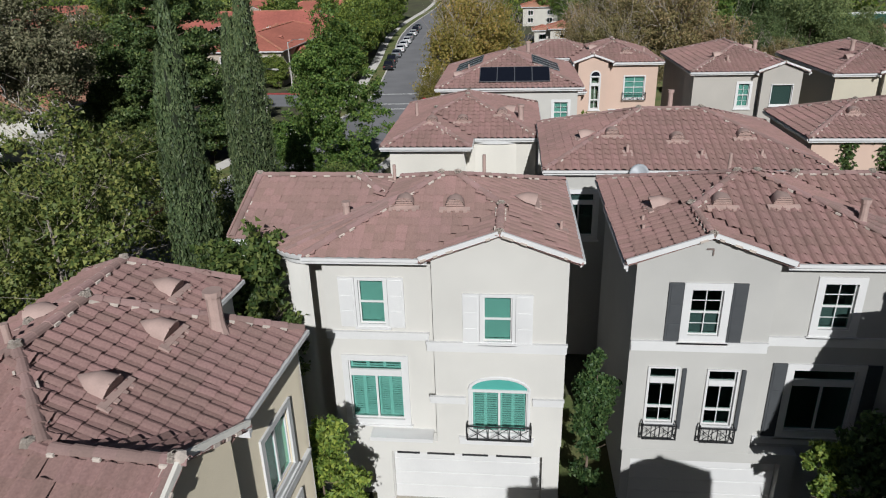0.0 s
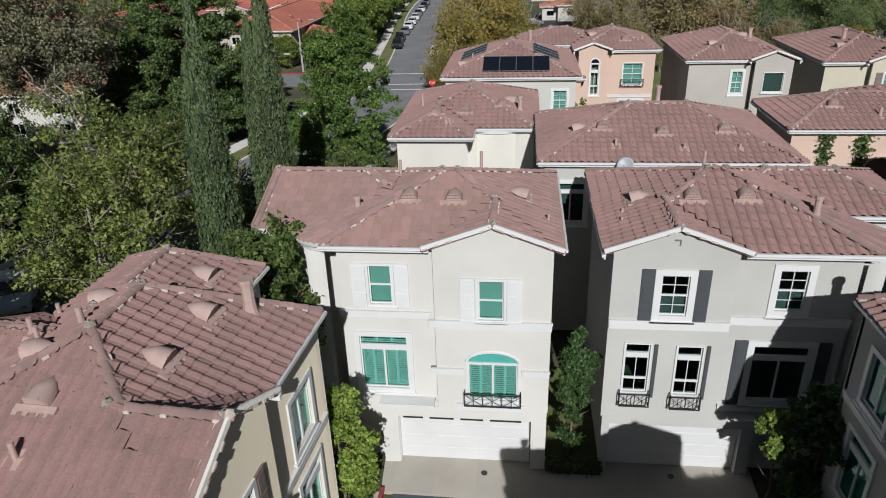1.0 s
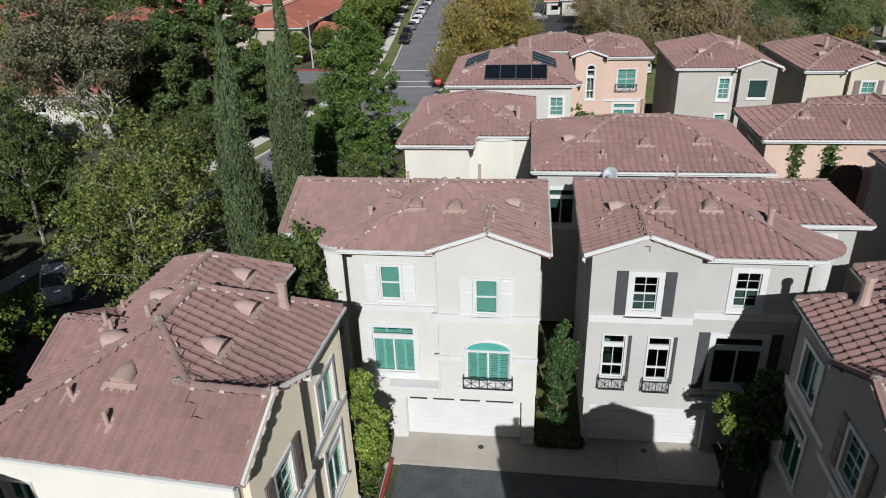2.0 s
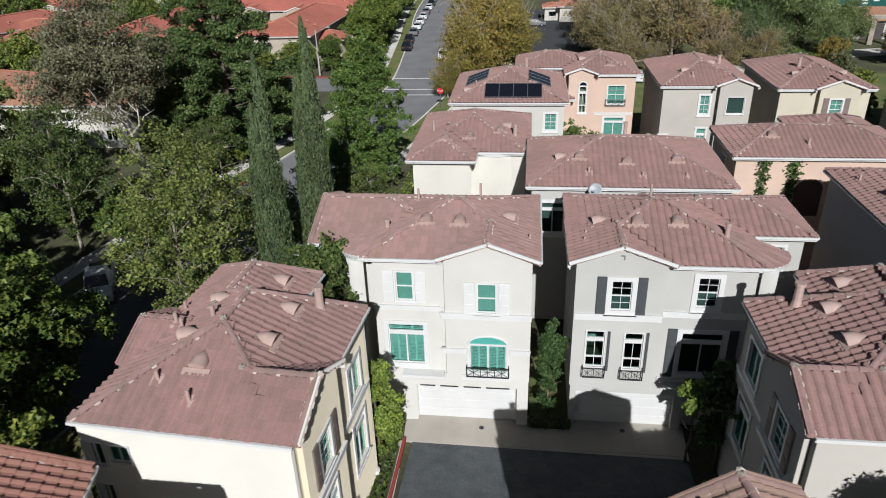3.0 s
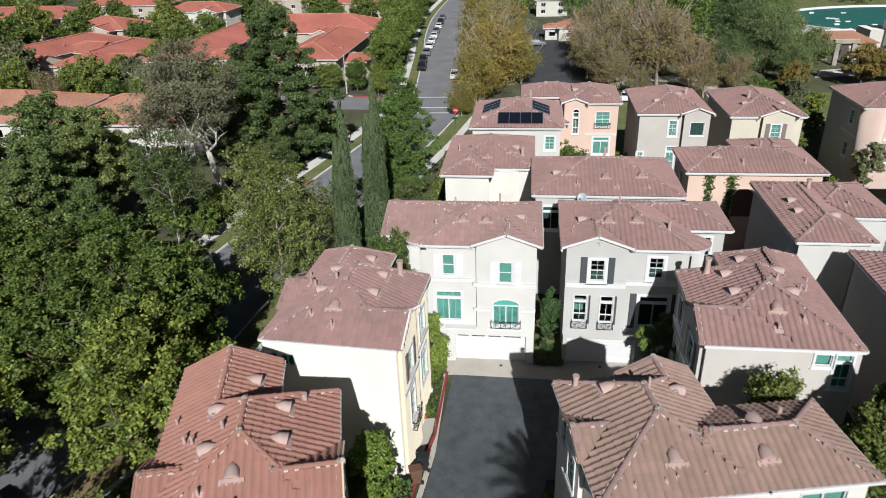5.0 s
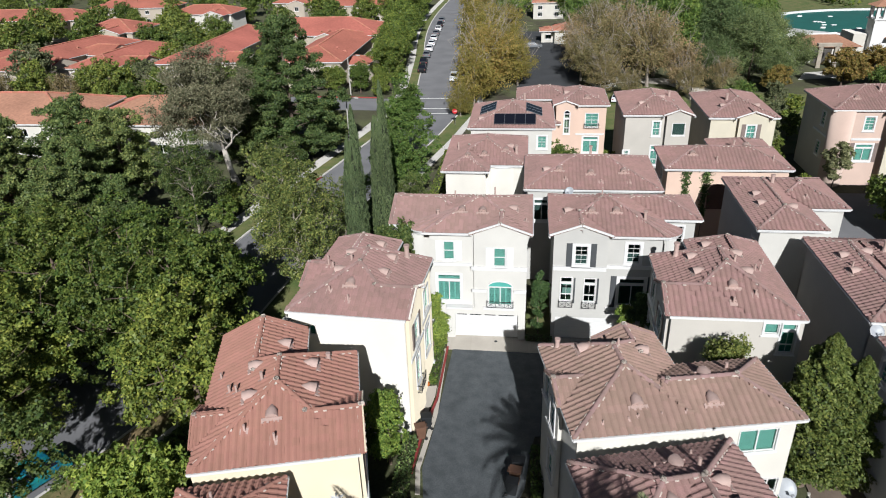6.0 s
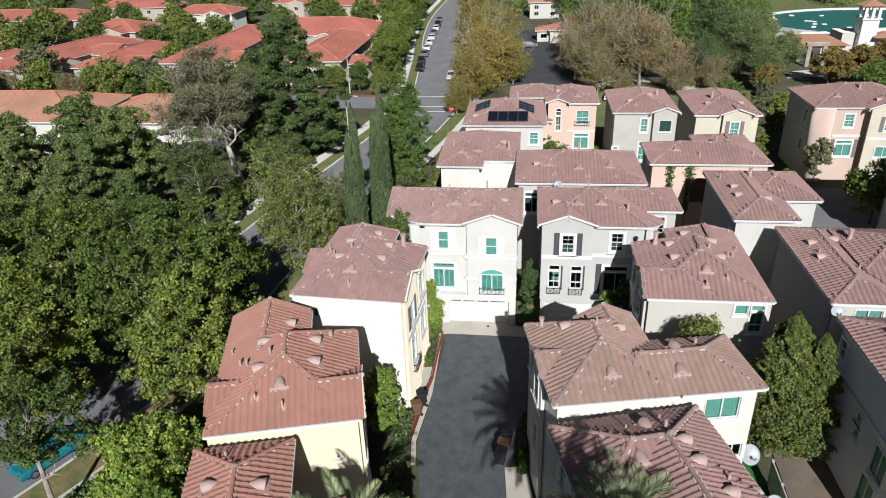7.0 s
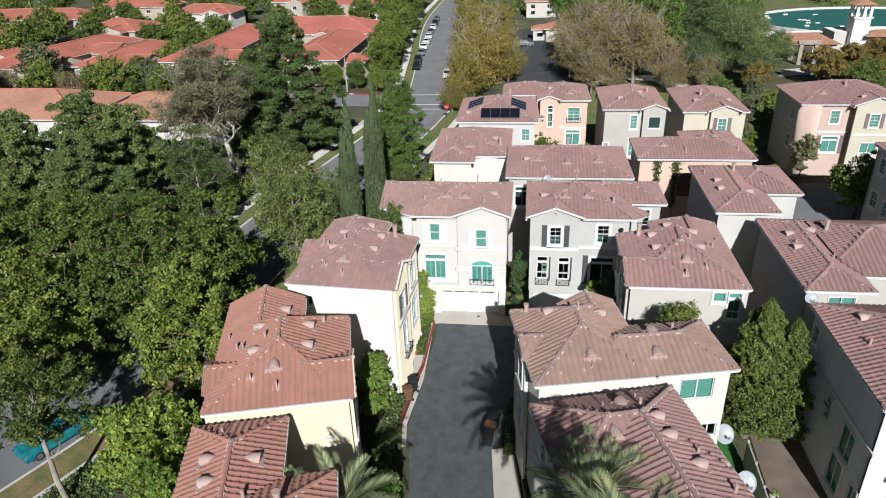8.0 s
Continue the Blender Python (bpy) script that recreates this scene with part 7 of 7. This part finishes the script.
# ---- vehicles ----
def car(name, label, paint, L=4.5, W=1.8, H=1.45, cat="car", pickup=False):
    t = thing(name, Matrix(), label, cat, "parked vehicles")
    z0 = 0.32

    def shell(prof, hw, top_in):
        bm = bmesh.new()
        sec = []
        for x, z, k in prof:
            sec.append([bm.verts.new((x, s * (hw - top_in * k), z)) for s in (-1, 1)])
        n = len(sec)
        for i in range(n):
            j = (i + 1) % n
            bm.faces.new((sec[i][0], sec[j][0], sec[j][1], sec[i][1]))
        bm.faces.new([s[0] for s in sec][::-1])
        bm.faces.new([s[1] for s in sec])
        bmesh.ops.recalc_face_normals(bm, faces=bm.faces[:])
        return bev(bm, 0.05, 2)
    h = L / 2
    part("body", shell([(-h, z0, 0), (h, z0, 0), (h, 0.62, 0), (h - 0.15, 0.78, 0.3), (h - 1.15, 0.92, 0.4), (-h + 0.5, 0.98, 0.4), (-h, 0.9, 0.2)], W / 2, 0.12), paint, t, smooth=False)
    if pickup:
        cab = [(h - 1.2, 0.9, 0.4), (h - 1.85, H + 0.25, 1.6), (h - 3.0, H + 0.28, 1.6), (h - 3.3, 0.95, 0.5)]
    else:
        cab = [(h - 1.1, 0.9, 0.4), (h - 1.85, H, 1.6), (-h + 0.95, H, 1.6), (-h + 0.35, 0.95, 0.5)]
    part("cabin", shell(cab, W / 2 - 0.03, 0.14), paint, t)
    a, b, c, d = cab
    ym = W / 2 - 0.03

    def pane_(pts):
        bm = bmesh.new()
        bm.faces.new([bm.verts.new(p) for p in pts])
        return bm
    def lerp(p, q, k):
        return p + (q - p) * k
    xw0, zw0, xw1, zw1 = lerp(a[0], b[0], 0.1) + 0.02, lerp(a[1], b[1], 0.12), lerp(a[0], b[0], 0.85) + 0.02, lerp(a[1], b[1], 0.85)
    part("windscreen", pane_([(xw0, -ym * 0.82, zw0 + 0.015), (xw0, ym * 0.82, zw0 + 0.015), (xw1, ym * 0.7, zw1 + 0.015), (xw1, -ym * 0.7, zw1 + 0.015)]), PV, t)
    xr0, zr0, xr1, zr1 = lerp(d[0], c[0], 0.15) - 0.02, lerp(d[1], c[1], 0.15), lerp(d[0], c[0], 0.85) - 0.02, lerp(d[1], c[1], 0.85)
    part("rear_window", pane_([(xr0, ym * 0.82, zr0 + 0.012), (xr0, -ym * 0.82, zr0 + 0.012), (xr1, -ym * 0.7, zr1 + 0.012), (xr1, ym * 0.7, zr1 + 0.012)]), PV, t)
    for s in (-1, 1):
        yy0, yy1 = ym - 0.14 * 0.55 + 0.012, ym - 0.14 * 1.45 + 0.012
        part("side_window", pane_([(a[0] - 0.35, s * yy0, 1.0), (d[0] + 0.35, s * yy0, 1.0), (c[0] + 0.12, s * yy1, H - 0.1), (b[0] - 0.1, s * yy1, H - 0.1)]), PV, t)
        part("headlight", boxes((h - 0.08, h + 0.005, s * (W / 2 - 0.3) - 0.14, s * (W / 2 - 0.3) + 0.14, 0.6, 0.72)), STEEL, t)
        part("tail_light", boxes((-h - 0.005, -h + 0.06, s * (W / 2 - 0.25) - 0.12, s * (W / 2 - 0.25) + 0.12, 0.66, 0.82)), KERB_RED, t)
        for xw in (h - 0.85, -h + 0.85):
            bm = bmesh.new()
            mm = Matrix.Translation((xw, s * (W / 2 - 0.1), 0.32)) @ Matrix.Rotation(radians(90), 4, "X")
            lathe(bm, [(0.24, -0.11), (0.31, -0.1), (0.325, 0), (0.31, 0.1), (0.24, 0.11)], 16, mm)
            tyre = part("wheel", bm, RUBBER, t)
            bm = bmesh.new()
            lathe(bm, [(0.2, -0.115), (0.2, 0.115)], 12, mm)
            part("rim", bm, STEEL, tyre)
    if pickup:
        part("bed", boxes((-h + 0.1, h - 3.4, -W / 2 + 0.2, W / 2 - 0.2, 0.985, 1.0)), BIN_BLACK, t)
    return t


P_WHITE = mat("car_paint_white", (0.75, 0.75, 0.75), 0.3, 0.02, 2, 0.02, 10, 0.0)
P_BLACK = mat("car_paint_black", (0.018, 0.02, 0.022), 0.25, 0.02, 2, 0.02, 10, 0.0)
P_GREY = mat("car_paint_grey", (0.16, 0.17, 0.18), 0.3, 0.02, 2, 0.02, 10, 0.0)
P_BLUE = mat("car_paint_turquoise", (0.01, 0.17, 0.42), 0.3, 0.5, 1.6, 0.1, 6, 0.0, col2=(0.02, 0.28, 0.24))


def at(ob, x, y, rz):
    ob.matrix_basis = pose(x, y, G, 0, 0, rz)
    return ob


white = at(car("car", "white car parked at the kerb", P_WHITE), -12.3, 109.3, -85)
black = at(car("car", "black car parked at the kerb", P_BLACK, H=1.6), -20.7, 124.8, 95)
grey = at(car("car", "dark grey car parked at the kerb", P_GREY), -21.2, 133.5, 95)
for x, y, ob in ((-21.6, 141.2, white), (-22.0, 148.4, white), (-22.4, 156.0, white), (-22.9, 163.8, grey), (-23.2, 171.6, white), (-23.6, 179, black), (-24.2, 188, grey), (-19.9, 117.5, black)):
    copy_thing(ob, pose(x, y, G, 0, 0, 93 if y < 200 else 90))
for x, y, r, ob in ((-2.2, 146, 0, white), (-2.2, 149, 0, white), (3.4, 143, 0, grey), (13.6, 118, 10, white), (13.8, 124, 0, grey), (16.5, 101, 40, white), (18.0, 92.5, 80, white), (22, 94, 80, black), (-90, 155, 20, grey), (-86, 158, 20, white), (-80, 152, 20, white), (-76, 165, 20, grey), (-72, 160, 20, white), (-118, 120, 60, white), (-122, 116, 60, grey), (-86, 152, 20, black), (-82, 155, 20, white), (30.8, 38.5, 75, white)):
    copy_thing(ob, pose(x, y, G, 0, 0, r))
at(car("pickup_truck", "white pickup truck parked under the trees", P_WHITE, 5.4, 1.9, 1.5, "pickup truck", True), -27.0, 29.0, -62)
at(car("car", "turquoise car with a painted pattern under the trees", P_BLUE, 4.7, 1.85, 1.5), -27.0, -0.6, -117)
copy_thing(grey, pose(-31.5, 10.5, G, 0, 0, 66))

# ---- street furniture ----
sign = thing("stop_sign", Matrix.Translation((-8.8, 77, G)), "red octagonal stop sign on a steel post", "stop sign")
part("post", lathe(bmesh.new(), [(0.04, 0), (0.04, 2.0)], 8), STEEL, sign)
bm = bmesh.new()
lathe(bm, [(0.42, -0.015), (0.42, 0.015)], 8, Matrix.Translation((0, -0.06, 2.3)) @ Matrix.Rotation(radians(90), 4, "X") @ Matrix.Rotation(radians(22.5), 4, "Z"))
plate = part("sign_plate", bm, mat("sign_red", (0.55, 0.03, 0.035), 0.4, 0.03, 3, 0.02, 10, 0), sign)
txt = bpy.data.curves.new("lettering", "FONT")
txt.body, txt.size, txt.align_x, txt.align_y, txt.extrude = "STOP", 0.3, "CENTER", "CENTER", 0.004
txt.materials.append(WHITE)
lettering = new("lettering", txt)
lettering.parent = plate
lettering.matrix_basis = Matrix.Translation((0, -0.082, 2.3)) @ Matrix.Rotation(radians(90), 4, "X")


def street_lamp(x, y, rz, h=8.0):
    t = thing("street_lamp", pose(x, y, G, 0, 0, rz), "pale concrete street lamp with a curved arm", "street lamp", "street lamps")
    part("pole", lathe(bmesh.new(), [(0.14, 0), (0.12, 0.4), (0.07, h)], 10), KERB, t)
    part("arm", tube(bmesh.new(), [(0, 0, h - 0.2), (0.7, 0, h + 0.25), (1.7, 0, h + 0.3)], [0.045, 0.04, 0.035], 6), STEEL, t)
    part("lamp_head", bev(boxes((1.6, 2.3, -0.14, 0.14, h + 0.22, h + 0.36)), 0.04, 1), KERB, t)


street_lamp(-30.5, 96.6, 10, 7.0)
street_lamp(-22.2, 62.5, -30)

# ---- things in the court ----
def wheelie_bin(x, y, rz, material, label):
    t = thing("wheeled_bin", pose(x, y, G, 0, 0, rz), label, "bin", "wheeled bins beside the court")
    bm = bmesh.new()
    v = [bm.verts.new(p) for p in ((-0.22, -0.26, 0.08), (0.22, -0.26, 0.08), (0.22, 0.24, 0.08), (-0.22, 0.24, 0.08), (-0.29, -0.34, 1.0), (0.29, -0.34, 1.0), (0.29, 0.34, 1.0), (-0.29, 0.34, 1.0))]
    for f in BOXF:
        bm.faces.new([v[i] for i in f])
    part("tub", bev(bm, 0.03, 2), material, t)
    part("lid", bev(boxes((-0.31, 0.31, -0.38, 0.36, 1.0, 1.09)), 0.03, 2), material, t)
    part("handle", tube(bmesh.new(), [(-0.24, 0.42, 0.98), (0.24, 0.42, 0.98)], [0.02, 0.02], 6), material, t)
    for s in (-1, 1):
        part("wheel", lathe(bmesh.new(), [(0.1, -0.025), (0.1, 0.025)], 12, Matrix.Translation((s * 0.26, 0.3, 0.1)) @ Matrix.Rotation(radians(90), 4, "Y")), RUBBER, t)


wheelie_bin(2.4, 2.3, 80, BIN_BROWN, "brown plastic wheeled bin beside the path")
wheelie_bin(2.25, 1.4, 78, BIN_BLACK, "black plastic wheeled bin beside the path")
wheelie_bin(2.6, 3.1, 84, BIN_BLACK, "black plastic wheeled bin beside the path")
wheelie_bin(-3.75, 5.6, -70, BIN_BROWN, "brown plastic wheeled bin beside the red kerb")
wheelie_bin(-3.5, 6.6, -75, BIN_BLACK, "black plastic wheeled bin beside the red kerb")


def pumpkin(x, y, r):
    t = thing("pumpkin", Matrix.Translation((x, y, G + 0.1)), "round orange pumpkin on the porch", "pumpkin", "pumpkins on the porch")
    bm = bmesh.new()
    bmesh.ops.create_uvsphere(bm, u_segments=20, v_segments=10, radius=r)
    for v in bm.verts:
        a = math.atan2(v.co.y, v.co.x)
        k = 1 - 0.08 * abs(math.sin(a * 5))
        v.co = Vector((v.co.x * k, v.co.y * k, v.co.z * 0.8 + r * 0.78))
    part("rind", bm, TERRA, t, smooth=True)
    part("stalk", tube(bmesh.new(), [(0, 0, r * 1.5), (0.02, 0, r * 1.85)], [0.03, 0.02], 6), BARK, t)


for x, y, r in ((-4.1, 10.9, 0.24), (-4.05, 12.2, 0.2), (-4.3, 11.9, 0.17)):
    pumpkin(x, y, r)
statue = thing("garden_urn", Matrix.Translation((-3.95, 12.9, G + 0.08)), "small white garden urn in the planting", "urn")
part("bowl", lathe(bmesh.new(), [(0.16, 0), (0.16, 0.06), (0.07, 0.12), (0.07, 0.35), (0.2, 0.55), (0.24, 0.8), (0.2, 0.82)], 14), WHITE, statue, smooth=True)


def dish(x, y, z, rz, s=1.0, mount=0.5):
    t = thing("satellite_dish", pose(x, y, z, 0, 0, rz) @ Matrix.Scale(s, 4), "grey satellite dish on a bracket", "satellite dish", "satellite dishes on the houses")
    bm = bmesh.new()
    m = Matrix.Rotation(radians(52), 4, "X")
    lathe(bm, [(0.02, 0.0), (0.2, 0.03), (0.34, 0.09), (0.42, 0.15), (0.425, 0.165), (0.33, 0.1), (0.02, 0.015)], 20, m)
    part("reflector", bm, PLAQUE, t, smooth=True)
    part("bracket", tube(bmesh.new(), [(0, 0.02, -0.02), (0, 0.25, -0.25), (0, 0.3, -mount)], [0.03, 0.03, 0.03], 6), STEEL, t)
    part("feed_arm", tube(bmesh.new(), [(0, 0.1, -0.3), (0, -0.45, 0.1)], [0.018, 0.018], 5), STEEL, t)
    part("feed_horn", boxes((-0.05, 0.05, -0.5, -0.4, 0.07, 0.16)), PLAQUE, t)


dish(15.85, -1.1, 3.75, 20, 1.35, 0.8)
dish(16.1, -4.6, 3.6, 20, 1.4, 0.8)
dish(-5.75, -5.55, 6.4, 12, 1.0, 0.5)
dish(22.45, 6.9, 8.2, 10, 1.0, 0.4)
dish(6.3, 26.75, 8.55, -20, 0.9, 0.4)

# fence between the yards
def fence(line, label):
    t = thing("fence", Matrix(), label, "fence")
    for (xa, ya), (xb, yb) in zip(line, line[1:]):
        d = Vector((xb - xa, yb - ya, 0))
        n = max(1, round(d.length / 1.8))
        rz = math.atan2(d.y, d.x)
        for k in range(n + 1):
            m = Matrix.Translation((xa + d.x * k / n, ya + d.y * k / n, G)) @ Matrix.Rotation(rz, 4, "Z")
            po = part("post", boxes((-0.06, 0.06, -0.06, 0.06, 0, 1.85), (-0.08, 0.08, -0.08, 0.08, 1.85, 1.9)), VINYL, t)
            po.matrix_basis = m
            if k < n:
                w = d.length / n
                pa = part("panel", boxes((0.06, w - 0.06, -0.025, 0.025, 0.05, 1.72), (0.06, w - 0.06, -0.04, 0.04, 1.72, 1.8)), VINYL, t)
                pa.matrix_basis = m


fence([(17.0, -12.0), (18.0, -4.5), (18.2, 1.0)], "pale vinyl fence between two yards")
wall = thing("garden_wall", Matrix(), "curved tan block wall in a narrow yard", "wall")
bm = bmesh.new()
tube(bm, [(20.6 + 0.9 * math.cos(a), -4.4 + 1.6 * math.sin(a), G + 0.3) for a in np.linspace(1.2, 4.6, 9)], [0.18] * 9, 6)
part("coping", bm, STONE, wall)
for k, (x, y) in enumerate(((19.0, -2.0), (19.2, -2.8), (18.8, -3.4), (18.9, -4.5))):
    pt = thing("plant_pot", Matrix.Translation((x, y, G + 0.03)), "glass jar planter on the patio", "plant pot", "planters on the patio")
    part("pot", lathe(bmesh.new(), [(0.16, 0), (0.24, 0.3), (0.26, 0.55), (0.2, 0.6)], 14), VINYL, pt)
    v = leaf_quads(in_ball(60, np.random.RandomState(k), 0.2) * 0.25 + (0, 0, 0.72), 0.07, np.random.RandomState(k), 0.2)
    quad_mesh("plant", v, LEAF, pt)

# climbing plants on the peach house
for k, (x, w) in enumerate(((17.3, 0.45), (19.1, 0.5))):
    rs = np.random.RandomState(200 + k)
    t = thing("climbing_plant", Matrix.Translation((x, 33.4, 3.2)), "dark green climber trained up a peach wall", "climbing plant", "climbers on the peach wall")
    p = np.stack([rs.normal(0, w * 0.4, 900), -np.abs(rs.normal(0, 0.12, 900)), rs.uniform(0, 4.9, 900)], axis=1)
    p[:, 0] *= 0.55 + 0.6 * (p[:, 2] / 4.9)
    quad_mesh("foliage", leaf_quads(p, 0.12, rs, 0.2), LEAF_DEEP, t)
    part("stem", tube(bmesh.new(), [(0, -0.04, -3.5), (0.05, -0.04, 0), (0, -0.04, 4.6)], [0.04, 0.03, 0.02], 5), BARK, t)
